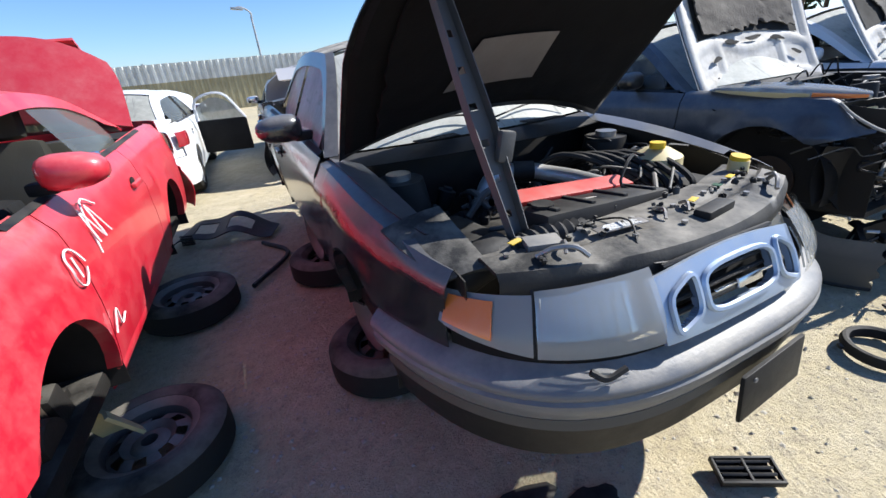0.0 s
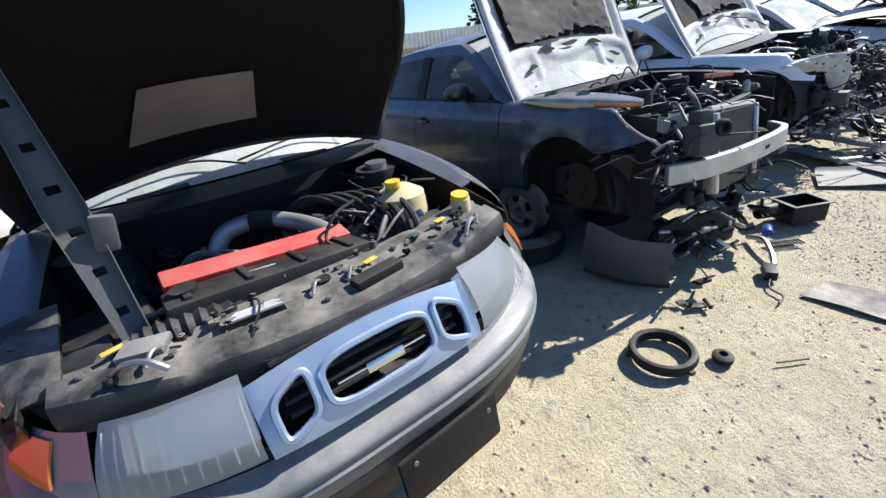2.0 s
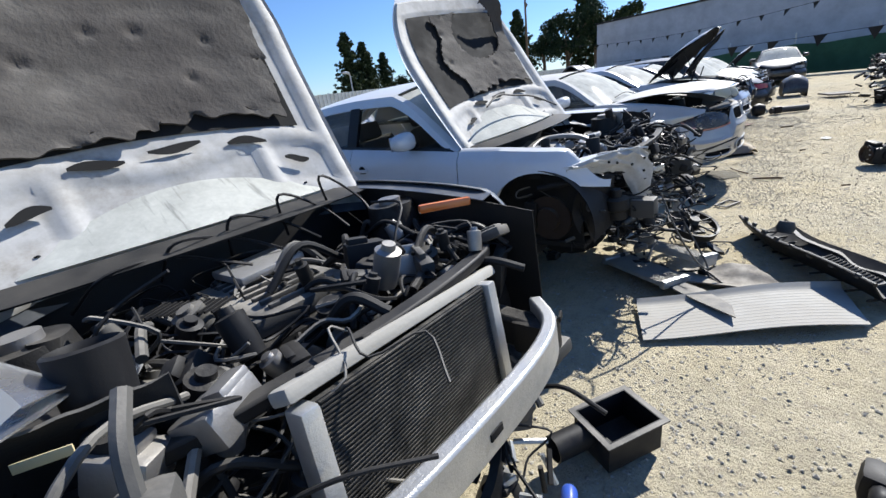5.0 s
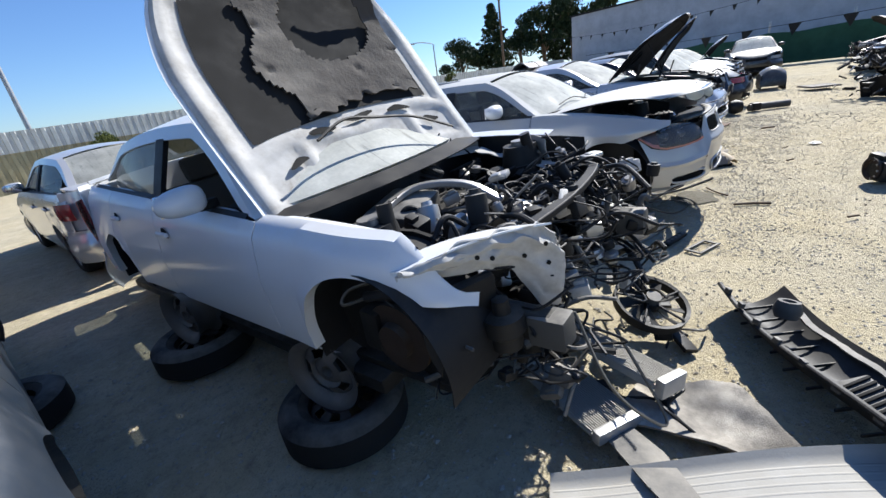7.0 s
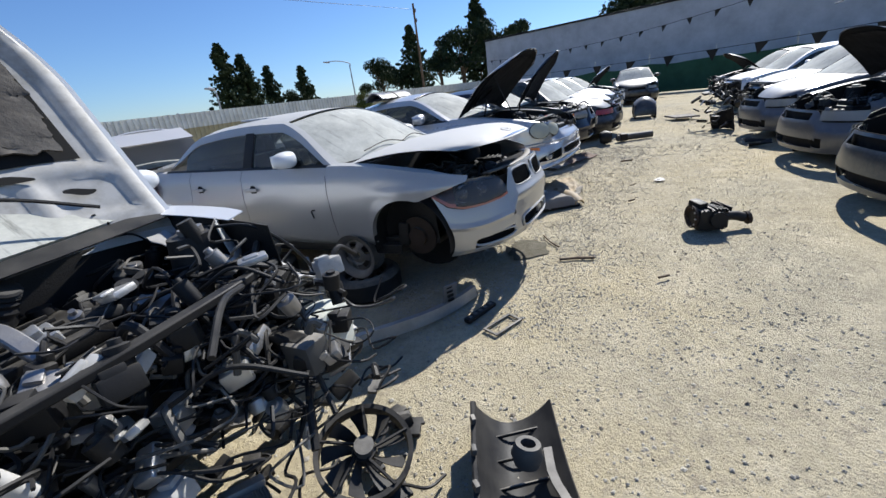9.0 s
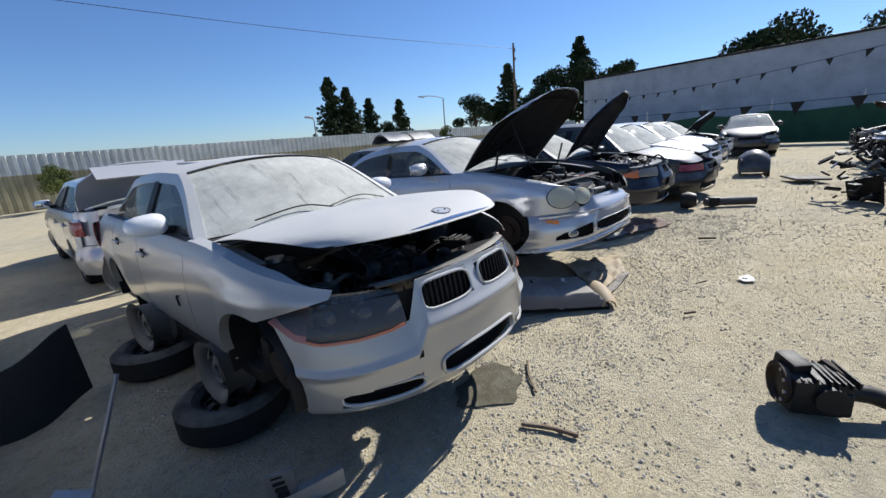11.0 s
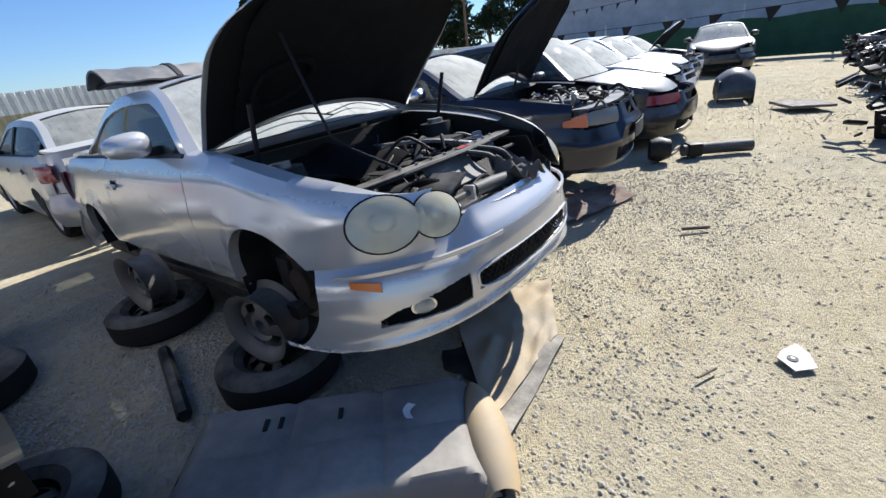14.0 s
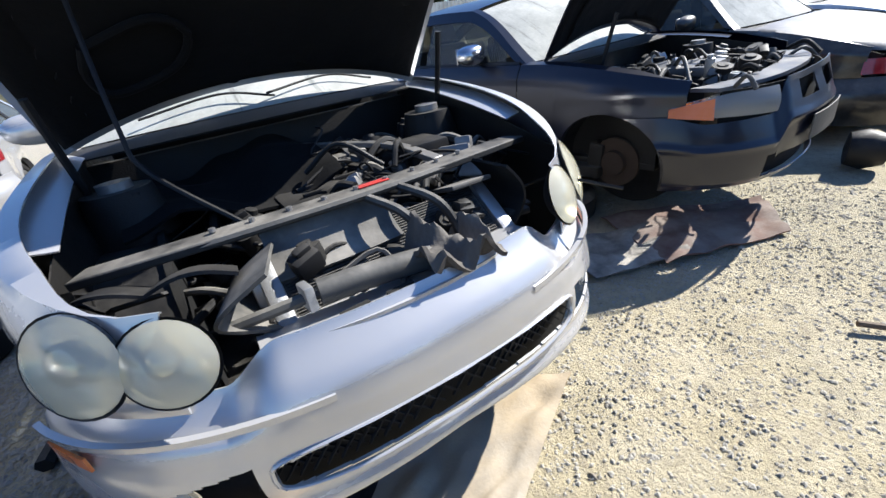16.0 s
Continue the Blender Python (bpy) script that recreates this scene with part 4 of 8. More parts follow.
bm = bmesh.new()
xs = [-1500, -300, -80, -30, -12] + [-6 + 0.25 * k for k in range(125)] + [30, 45, 80, 200, 500, 1500]
ys = [-1500, -300, -80, -30, -12] + [-5 + 0.25 * k for k in range(62)] + [14, 20, 30, 60, 150, 500, 1500]
gv = [[bm.verts.new((x, y, ground_h(x, y) - 0.012 if abs(x) < 40 and abs(y) < 20 else -0.012)) for y in ys] for x in xs]
for i in range(len(xs) - 1):
    for j in range(len(ys) - 1):
        bm.faces.new((gv[i][j], gv[i + 1][j], gv[i + 1][j + 1], gv[i][j + 1]))
tagged(link_mesh("ground", bm, "dirt"), "pale dusty dirt yard floor with grit and tyre-worn patches", "ground", kind="structure")


def sheet_fence(name, p0, p1, height, tan_from=0.0):
    """Upright corrugated sheets on rails, tan below and pale above."""
    d = Vector((p1[0] - p0[0], p1[1] - p0[1], 0))
    n = int(d.length / 0.30)
    ex, nrm = d.normalized(), Vector((-d.y, d.x, 0)).normalized()
    root = thing(name, Matrix.Translation((p0[0], p0[1], 0)), "tall corrugated metal sheet fence, pale above and tan below", "fence", kind="structure")
    for z0, z1, mk, off in ((0.0, height - 0.75, "fencetan", 0.0), (height - 0.8, height, "fence", -0.05)):
        b = bmesh.new()
        prev = None
        for k in range(n * 2):
            o = 0.05 if (k // 1) % 2 else 0.0
            q = ex * (k * 0.15)
            for e in (0.0, 0.12):
                a = q + ex * e + nrm * (off + o)
                cur = (b.verts.new(a + Vector((0, 0, z0))), b.verts.new(a + Vector((0, 0, z1 + 0.02 * noise.noise(Vector((k * 0.3, 0, 0)))))))
                if prev:
                    b.faces.new((prev[0], cur[0], cur[1], prev[1]))
                prev = cur
        part("fence_sheet", b, mk, root, smooth=False)
    for k in range(0, int(d.length), 6):
        part("fence_post", box((0.1, 0.1, height + 0.1), tuple(ex * k + nrm * 0.15 + Vector((0, 0, height / 2))), (0, 0, 0), 0.01), "galv", root)
    return root


sheet_fence("fence_back", (-40, 24.0), (62, 24.0), 2.28)

# the long pale warehouse
wall_a, wall_b = Vector((62.6, 23.1, 0)), Vector((52.4, -38.5, 0))
bd = (wall_b - wall_a)
bang = math.degrees(math.atan2(bd.y, bd.x))
bl = bd.length
wh = thing("warehouse", pose(wall_a.x, wall_a.y, 0, 0, 0, bang), "long pale grey windowless warehouse with a dark roof edge", "building", kind="structure")
part("wall", box((bl, 10, 7.0), (bl / 2, 5.0, 3.5), (0, 0, 0), 0.02), "concrete", wh)
part("roof_edge", box((bl + 0.3, 10.3, 0.2), (bl / 2, 5.0, 7.1), (0, 0, 0), 0.03), "black", wh, "dark roof edging")
for k in range(1, 14):
    part("wall_joint", box((0.05, 0.03, 6.9), (bl * k / 14, -0.004, 3.45)), "concrete", wh)


def lerp3(a, b, t):
    return tuple(lerp(p, q, t) for p, q in zip(a, b))


# green screened wire fence at the yard's end
gf = thing("screened_fence", pose(0, 0, 0), "low wire fence hung with dark green screen cloth on steel posts", "fence", kind="structure")
GA, GB = Vector((36, 13, 0)), Vector((27.5, -13, 0))
def cloth(a, b):
    q = GA.lerp(GB, a)
    sag = 0.10 * abs(math.sin(a * math.pi * 9)) + 0.05 * noise.noise(Vector((a * 30, 0, 0)))
    return (q.x + 0.05 * noise.noise(Vector((a * 40, b * 3, 2))), q.y, lerp(0.05, 1.5 - sag, b))
part("screen_cloth", grid(90, 5, cloth), "green", gf)
for k in range(10):
    q = GA.lerp(GB, k / 9)
    part("fence_post", cyl(0.04, 2.0, (q.x + 0.08, q.y, 1.0), (0, 0, 0), 10), "galv", gf)

# strings of little black pennants
def pennants(name, a, b, sag, n, mat="black", size=0.32):
    root = thing(name, pose(0, 0, 0), "string of small dark triangular pennants sagging across the yard", "bunting")
    a, b = Vector(a), Vector(b)
    pts = []
    for k in range(n + 1):
        t = k / n
        q = a.lerp(b, t)
        pts.append(q - Vector((0, 0, sag * 4 * t * (1 - t))))
    part("cord", tube(pts, 0.012, 5, sub=2), "black", root)
    d = (b - a).normalized()
    for k in range(1, n):
        q = pts[k]
        b2 = bmesh.new()
        vs = [b2.verts.new(q + d * (-size / 2)), b2.verts.new(q + d * (size / 2)), b2.verts.new(q + Vector((0.06, 0.05, -size)) + d * 0.05 * ((k * 7) % 5 - 2))]
        b2.faces.new(vs)
        part("pennant", b2, mat, root, solid=0.006)
    return root


pennants("pennant_string", (48, 20, 4.2), (26.0, -11, 4.9), 1.3, 26)
pennants("pennant_string", (26.0, -11, 5.6), (26.5, -4.5, 2.6), 0.2, 5, size=0.5)
pennants("pennant_string", (34, 11, 1.9), (27.5, -10, 2.0), 0.2, 12, size=0.5)

# poles
def light_pole(x, y, h, r, arm, az):
    t = thing("street_lamp", pose(x, y, 0, 0, 0, az), "tall galvanised street lamp with a curved arm", "street lamp")
    part("pole", cyl(r, h, (0, 0, h / 2), (0, 0, 0), 14, r * 0.6), "galv", t)
    part("arm", tube([(0, 0, h - 0.3), (0, 0, h + 0.15), (arm * 0.5, 0, h + 0.45), (arm, 0, h + 0.4)], 0.05, 8), "galv", t)
    part("lamp_head", box((0.7, 0.26, 0.14), (arm + 0.2, 0, h + 0.38), (0, 6, 0), 0.05), "galv", t)
    return t


light_pole(1.4, 31, 4.75, 0.09, -0.9, 0)
light_pole(8.6, 28.5, 9.5, 0.12, 0.0, 0)
light_pole(46, 33, 5.8, 0.10, -3.0, -20)
light_pole(27, 30.5, 3.6, 0.08, -0.6, 0)
up = thing("utility_pole", pose(61.3, 32.7, 0, 0, 0, 35), "tall wooden utility pole with cross-arms and insulators", "utility pole")
part("pole", cyl(0.18, 13.3, (0, 0, 6.65), (0, 0, 0), 12, 0.13), "wood", up)
for z in (12.3, 11.1):
    arm = part("cross_arm", box((2.4, 0.14, 0.14), (0.1, -0.15, z)), "wood", up)
    for k in (-1.0, -0.4, 0.5, 1.1):
        part("insulator", cyl(0.05, 0.2, (k, -0.15, z + 0.16), (0, 0, 0), 8), "greyplas", arm)
wire = thing("overhead_wire", pose(0, 0, 0), "thin overhead power line", "cable")
part("wire", tube([(61.3, 32.7, 12.6), (30, 36, 12.0), (-10, 42, 13.2)], 0.02, 4), "black", wire)


# ---------------- trees ----------------
def leaf_cloud(b, rnd, centre, rad, n, size, flat=0.7):
    for _ in range(n):
        d = Vector((rnd.gauss(0, 1), rnd.gauss(0, 1), rnd.gauss(0, 1)))
        d = d.normalized() * (rnd.random() ** 0.45)
        q = Vector(centre) + Vector((d.x * rad, d.y * rad, d.z * rad * flat))
        s = size * rnd.uniform(0.6, 1.5)
        e = Euler((rnd.uniform(0, 6.3), rnd.uniform(0, 6.3), rnd.uniform(0, 6.3))).to_matrix()
        vs = [b.verts.new(q + e @ Vector(c)) for c in ((-s, -s * 0.5, 0), (s, -s * 0.4, 0.2 * s), (s * 0.7, s * 0.6, 0), (-s * 0.5, s * 0.7, -0.2 * s))]
        b.faces.new(vs)


def broad_tree(x, y, h, seed, label="broad dark green tree behind the yard", mat="leaf", spread=0.36):
    rnd = random.Random(seed)
    t = thing("tree", pose(x, y, 0), label, "tree", "trees behind the yard")
    tr = bmesh.new()
    tube([(0, 0, 0), (0.1, 0.1, h * 0.3), (0, 0.2, h * 0.6)], h * 0.03, 8, tr)
    cr = bmesh.new()
    for k in range(9):
        a, r = rnd.uniform(0, 6.28), rnd.uniform(0.1, 1) * h * spread
        c = Vector((math.cos(a) * r, math.sin(a) * r, h * rnd.uniform(0.45, 0.88)))
        tube([(0, 0, h * rnd.uniform(0.25, 0.5)), tuple(c * 0.6 + Vector((0, 0, h * 0.15))), tuple(c)], h * 0.009, 5, tr)
        leaf_cloud(cr, rnd, c, h * rnd.uniform(0.13, 0.22), 420, h * 0.016)
    part("trunk", tr, "wood", t)
    part("crown", cr, mat, t, smooth=False)


def conifer(x, y, h, seed):
    rnd = random.Random(seed)
    t = thing("conifer", pose(x, y, 0), "ragged dark conifer with drooping layered boughs", "tree", "trees behind the yard")
    part("trunk", cyl(h * 0.018, h, (0, 0, h / 2), (0, 0, 0), 8, 0.02), "wood", t)
    cr = bmesh.new()
    for k in range(46):
        z = h * lerp(0.16, 0.99, k / 45)
        rad = h * 0.30 * (1 - k / 46) ** 0.8 * rnd.uniform(0.55, 1.15) + 0.05
        for _ in range(4):
            a = rnd.uniform(0, 6.28)
            for q in range(1, 5):
                c = Vector((math.cos(a) * rad * q / 4, math.sin(a) * rad * q / 4, z - 0.10 * rad * q / 2 + (0.25 * rad if q == 4 else 0)))
                leaf_cloud(cr, rnd, c, h * 0.03, 10, h * 0.014, 0.5)
    part("crown", cr, "leaf", t, smooth=False)


def at_az(az, d, ox=9.0, oy=0.0):
    return ox + d * math.cos(radians(az)), oy + d * math.sin(radians(az))


for az, d, h, seed in ((56.6, 55, 9.8, 1), (54.4, 56, 8.7, 2), (51.6, 60, 7.6, 3), (47.6, 60, 7.2, 4), (32.8, 70, 11.9, 5)):
    conifer(*at_az(az, d), h, seed)
for az, d, h, seed in ((37.3, 66, 7.6, 11), (34.8, 72, 8.0, 12), (26.2, 80, 13.0, 13), (22.6, 84, 14.0, 14), (19.5, 86, 13.0, 15), (7.2, 78, 12.8, 16), (3.4, 76, 13.4, 17), (-5.0, 72, 12.0, 18), (49.6, 62, 5.0, 19), (54.4, 60, 5.0, 20), (29.2, 78, 9.6, 21)):
    broad_tree(*at_az(az, d), h, seed)
conifer(*at_az(23.8, 92), 18.4, 31)
for az, d, h, seed in ((42.3, 30, 2.4, 41), (88, 22.5, 1.9, 42), (83, 22.7, 1.6, 43)):
    broad_tree(*at_az(az, d), h, seed, "light green leafy bush by the fence", "leafdry", 0.3)

# curved tops of sheds beyond the fence
for az, d in ((45, 40), (41.5, 40), (38.5, 41)):
    x, y = at_az(az, d)
    s = thing("canopy_roof", pose(x, y, 0, 0, 0, az - 90), "pale domed canopy beyond the fence", "canopy", "canopies")
    part("roof", grid(12, 4, lambda a, b: (lerp(-1.5, 1.5, a), lerp(-1, 1, b), 1.9 + 0.35 * math.sin(math.pi * a))), "concrete", s, solid=0.05)
    for k in (-1.3, 1.3):
        part("post", cyl(0.05, 1.95, (k, 0, 0.97), (0, 0, 0), 8), "galv", s)
# ---------------- engine bays ----------------
def clutter(car, seed, xr, yr, zr, boxes=14, hoses=12, wires=14, mats=("grime", "black", "black", "dustgrey", "steel", "greyplas"), k=1.0):
    """Loose small fittings of an engine bay: housings, brackets, hoses and harness."""
    rnd = random.Random(seed)
    R = lambda r: rnd.uniform(*r)
    for _ in range(boxes):
        s = (k * rnd.uniform(0.04, 0.15), k * rnd.uniform(0.04, 0.14), k * rnd.uniform(0.025, 0.10))
        at, rot = (R(xr), R(yr), R(zr)), (rnd.uniform(-25, 25), rnd.uniform(-25, 25), rnd.uniform(0, 90))
        if rnd.random() < 0.4:
            r = k * rnd.uniform(0.02, 0.055)
            car.p("pulley" if rnd.random() < 0.4 else "canister", lathe([(0.0, s[2]), (r * 0.5, s[2]), (r * 0.55, s[2] * 0.8), (r, s[2] * 0.75), (r, 0), (r * 0.9, -s[2] * 0.5), (0.0, -s[2] * 0.5)], 18, at, rot), rnd.choice(mats))
        else:
            bm = box(s, at, rot, 0.012)
            box((s[0] * 0.6, s[1] * 0.5, s[2] * 0.5), (at[0] + rnd.uniform(-0.04, 0.04), at[1], at[2] + s[2] * 0.5), rot, 0.008, bm)
            car.p(rnd.choice(("housing", "bracket", "sensor_box")), bm, rnd.choice(mats))
    for _ in range(hoses):
        a = Vector((R(xr), R(yr), R(zr)))
        d = Vector((rnd.uniform(-0.3, 0.3), rnd.uniform(-0.3, 0.3), rnd.uniform(-0.08, 0.05)))
        car.p("hose", tube([a, a + d * 0.5 + Vector((0, 0, rnd.uniform(0.02, 0.10))), a + d], k * rnd.uniform(0.008, 0.018), 8), rnd.choice(("black", "grime", "dustgrey")))
    for _ in range(wires):
        a = Vector((R(xr), R(yr), R(zr)))
        pts = [a]
        for _j in range(4):
            pts.append(pts[-1] + Vector((rnd.uniform(-0.13, 0.13), rnd.uniform(-0.13, 0.13), rnd.uniform(-0.07, 0.07))))
        car.p("cable", tube(pts, rnd.uniform(0.003, 0.007), 5, sub=4), "dustgrey" if rnd.random() < 0.2 else "black")


def radiator(parent, w, h, at, rot, fins=26, depth=0.03, mat="radiator"):
    """A cooler: tanks, frame and a stack of fins, standing on its lower edge."""
    m = pose(*at, *rot)
    bm = box((w, depth * 0.5, h), (0, 0, h / 2))
    bmesh.ops.transform(bm, matrix=m, verts=bm.verts)
    core = part("radiator_core", bm, mat, parent)
    bm = bmesh.new()
    for k in range(fins):
        box((w * 0.97, depth, h / fins * 0.35), (0, 0, h * (k + 0.5) / fins), (0, 0, 0), 0, bm)
    bmesh.ops.transform(bm, matrix=m, verts=bm.verts)
    tagged(part("fin_core", bm, mat, core, smooth=False), kind="stuff")
    for s in (-1, 1):
        bm = box((0.045, depth * 2, h * 1.02), (s * (w / 2 + 0.02), 0, h / 2), (0, 0, 0), 0.012)
        bmesh.ops.transform(bm, matrix=m, verts=bm.verts)
        part("radiator_tank", bm, "alu", core)
    return core
# ---------------- the front row ----------------
def strip_box(car, name, pts, w, h, mat, label="", parent=None):
    """A bar of square section along points."""
    bm = bmesh.new()
    path = smooth_path(pts, 5)
    prev = None
    for i, p in enumerate(path):
        d = (path[min(i + 1, len(path) - 1)] - path[max(i - 1, 0)]).normalized()
        s = d.cross(Vector((0, 0, 1))).normalized()
        u = s.cross(d)
        ring = [bm.verts.new(p + s * (a * w / 2) + u * (b * h / 2)) for a, b in ((-1, -1), (1, -1), (1, 1), (-1, 1))]
        if prev:
            for k in range(4):
                bm.faces.new((prev[k], prev[(k + 1) % 4], ring[(k + 1) % 4], ring[k]))
        else:
            bm.faces.new(ring[::-1])
        prev = ring
    bm.faces.new(prev)
    return car.p(name, bm, mat, label, parent, edge=min(w, h) * 0.2)


def engine_block(car, at, size, cover="grime", cover_label="", ribs=5):
    """Engine with cover, rail, fillers and belt pulleys under the bonnet."""
    x, y, z = at
    w, d, h = size
    car.p("engine_block", box((w, d, h), (x, y, z - h / 2 - 0.03), (0, 0, 0), 0.04), "grime")
    bm = box((w * 0.8, d * 0.86, 0.06), (x, y, z), (0, 0, 0), 0.02)
    c = car.p("engine_cover", bm, cover, cover_label)
    for k in range(ribs):
        car.p("cover_rib", box((w * 0.5, 0.018, 0.02), (x, y + d * 0.8 * ((k + 0.5) / ribs - 0.5), z + 0.035), (0, 0, 0), 0.006), cover, "", c)
    car.p("filler_cap", cyl(0.04, 0.03, (x + w * 0.25, y + d * 0.28, z + 0.05), (0, 0, 0), 16), "black", "", c)
    for k, r in ((-0.3, 0.07), (0.0, 0.05), (0.3, 0.06)):
        car.p("pulley", lathe([(0.0, 0.02), (r * 0.4, 0.02), (r * 0.5, 0.0), (r, 0.0), (r, 0.03), (r * 0.9, 0.035), (0, 0.035)], 22, (x + k * w, y - d / 2 - 0.04, z - 0.12), (90, 0, 0)), "steel")


# ---- black convertible ----
conv = Car("black_convertible", "dusty black convertible with raised bonnet and grey bumper", pose(1.10, 0.50, 0.235, 0, 0, 2.4), "p_dusk",
           L=4.6, w=0.855, H=1.38, n=3.2, D=1.3, belt0=0.90, belt1=0.96, hz0=0.745, cowl=1.40, yw=1.95, yr=3.0, yb=3.75, deck=1.02, yf=0.92, ywr=3.52, ra=0.33, bump_z0=0.2, bump_z1=0.54, hood_y=0.08, hood_round=0.12, doors=2, door0=1.4)
conv.body_sides(fender_from=0.33, fender_top=lambda y: conv.top(y) - 0.02)
conv.glasshouse(roof_mat="fabric", side="shieldthin")
conv.interior()
conv.wipers()
conv.mirror(-1)
conv.mirror(1)
conv.wheel_wells()
conv.tail()
conv.bay()
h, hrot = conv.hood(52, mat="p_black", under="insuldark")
lb = grid(6, 4, lambda a, b: hrot @ (conv.hood_pt(lerp(-0.44 + 0.12 * (1 - b), 0.15, a), lerp(0.57, 0.79, b)) + Vector((0, 0, -0.056))))
conv.p("hood_label", lb, "foil", "worn grey sticker on the insulation", h)
A = conv.ax
conv.bumper(0.405, lambda q: 0.565 - 0.02 * abs(q), lambda b, q: 0.030 + 0.025 * math.sin(math.pi * min(1, b * 1.1)) - 0.07 * sstep(0.66, 1.0, b) - 0.012 * math.exp(-((b - 0.52) / 0.03) ** 2), "greyplas", label="weathered grey plastic bumper with a dusty top", k=18)
conv.bumper(0.365, 0.402, lambda b, q: 0.030, "dustgrey", name="bumper_strip", k=4)
conv.bumper(0.235, 0.366, lambda b, q: 0.026 - 0.03 * (1 - b), "black", name="bumper_skirt", k=6)
for s in (-1, 1):
    rake = lambda a, b: 0.015 - 0.085 * b ** 1.3 + 0.012 * math.sin(math.pi * b)
    o = conv.lens("headlamp", s * 0.368, s * 0.120, lambda u: lerp(0.585, 0.590, u), lambda u: lerp(0.725, 0.762, u ** 0.8), rake, "lampclear", "clouded grey headlamp lens")
    conv.patch("lamp_housing", s * 0.362, s * 0.125, 0.59, 0.72, lambda a, b: -0.05 - 0.06 * b, "reflector", "", parent=o)
    for k in range(10):
        a = s * lerp(0.357, 0.130, k / 9)
        x0, y0 = conv.plan(a, 0.008)
        x1, y1 = conv.plan(a, -0.055)
        conv.p("lens_rib", tube([(x0, y0, 0.60), (lerp(x0, x1, 0.4), lerp(y0, y1, 0.4), 0.66), (x1, y1, 0.715)], 0.0025, 4, sub=3), "lampclear", "", o)
    t = conv.lens("turn_signal", s * 0.585, s * 0.376, lambda u: lerp(0.635, 0.585, u ** 0.6), lambda u: lerp(0.70, 0.728, u), lambda a, b: 0.012 - 0.06 * b ** 1.3, "lampclear", "corner lamp with an amber core")
    conv.patch("amber_core", s * 0.575, s * 0.465, lambda u: lerp(0.642, 0.62, u), lambda u: lerp(0.695, 0.705, u), lambda a, b: 0.016 - 0.05 * b ** 1.3, "amber", "", parent=t)
    conv.patch("lamp_seal", s * 0.376, s * 0.369, 0.585, 0.73, lambda a, b: 0.004 - 0.085 * b ** 1.3, "black", "", 2, 8)
    # near-black strip standing for the shade under the lamps
    conv.patch("lamp_gap", s * 0.57, s * 0.09, 0.545, 0.588, lambda a, b: -0.02, "trimshade")
    if s < 0:
        conv.p("wing_corner", grid(12, 5, lambda a, b: (s * lerp(0.60, conv.half(lerp(0.60, 0.33, a)) * 0.975, b), lerp(0.60, 0.30, a) + 0.05 * b * a, lerp(0.85, 0.765, a) - 0.03 * b * b)), "dustblack", "scuffed dark grey wing corner", solid=0.01)
# grille: frame with one wide and two small openings
def gz0(u):
    return 0.585 + 0.0 * u
def ghole(u, v):
    x = lerp(-0.36, 0.36, u)
    if ((abs(x) / 0.178) ** 4 + (abs(v - 0.52) / 0.30) ** 4) < 1:
        return True
    return ((abs(abs(x) - 0.262) / 0.056) ** 4 + (abs(v - 0.50 + 0.1 * (abs(x) - 0.26) / 0.05) / 0.29) ** 4) < 1
def gfr(a, b):
    x = lerp(-0.36, 0.36, a)
    px, py = conv.plan(conv.ax(x * 0.84 * (1 - 0.04 * (1 - b))), 0.012 - 0.075 * b ** 1.3)
    return (px, py, lerp(0.575, 0.762, b) - 0.035 * b * (abs(x) / 0.36) ** 2)
gr = conv.p("grille_frame", grid(110, 36, gfr, ghole), "p_bluesil", "worn blue-silver grille surround", solid=0.022)
for k in range(5):
    z = 0.635 + 0.028 * k
    conv.p("grille_slat", tube([(x, conv.plan(conv.ax(x))[1] + 0.03 + 0.014 * k, z - 0.02 * (abs(x) / 0.36) ** 2) for x in (-0.23, -0.11, 0, 0.11, 0.23)], 0.007, 6), "black", "", gr)
for cx, rx in ((0.0, 0.178), (-0.262, 0.056), (0.262, 0.056)):
    pts = []
    for k in range(41):
        t = 6.28318 * k / 40
        u = math.copysign(abs(math.cos(t)) ** 0.5, math.cos(t))
        v = math.copysign(abs(math.sin(t)) ** 0.5, math.sin(t))
        q = gfr((cx + rx * u + 0.36) / 0.72, 0.52 + (0.30 if cx == 0 else 0.29) * v - (0 if cx == 0 else 0.02 + 0.1 * u * (1 if cx > 0 else -1)))
        pts.append((q[0], q[1] - 0.004, q[2]))
    conv.p("opening_rim", tube(pts, 0.009, 6, sub=1, cap=False), "p_bluesil", "", gr)
conv.p("badge_bar", box((0.24, 0.012, 0.008), (0, 0.012, 0.668), (-20, 0, 0), 0.006), "chrome", "", gr)
conv.p("badge", box((0.10, 0.014, 0.026), (0.0, 0.002, 0.672), (-20, 0, 0), 0.004), "chrome", "blank raised badge", gr)
# near-black sheet added for the darkness behind the grille
conv.p("grille_backing", box((0.54, 0.02, 0.17), (0, 0.13, 0.655), (-20, 0, 0), 0.01), "trimshade", "", gr)
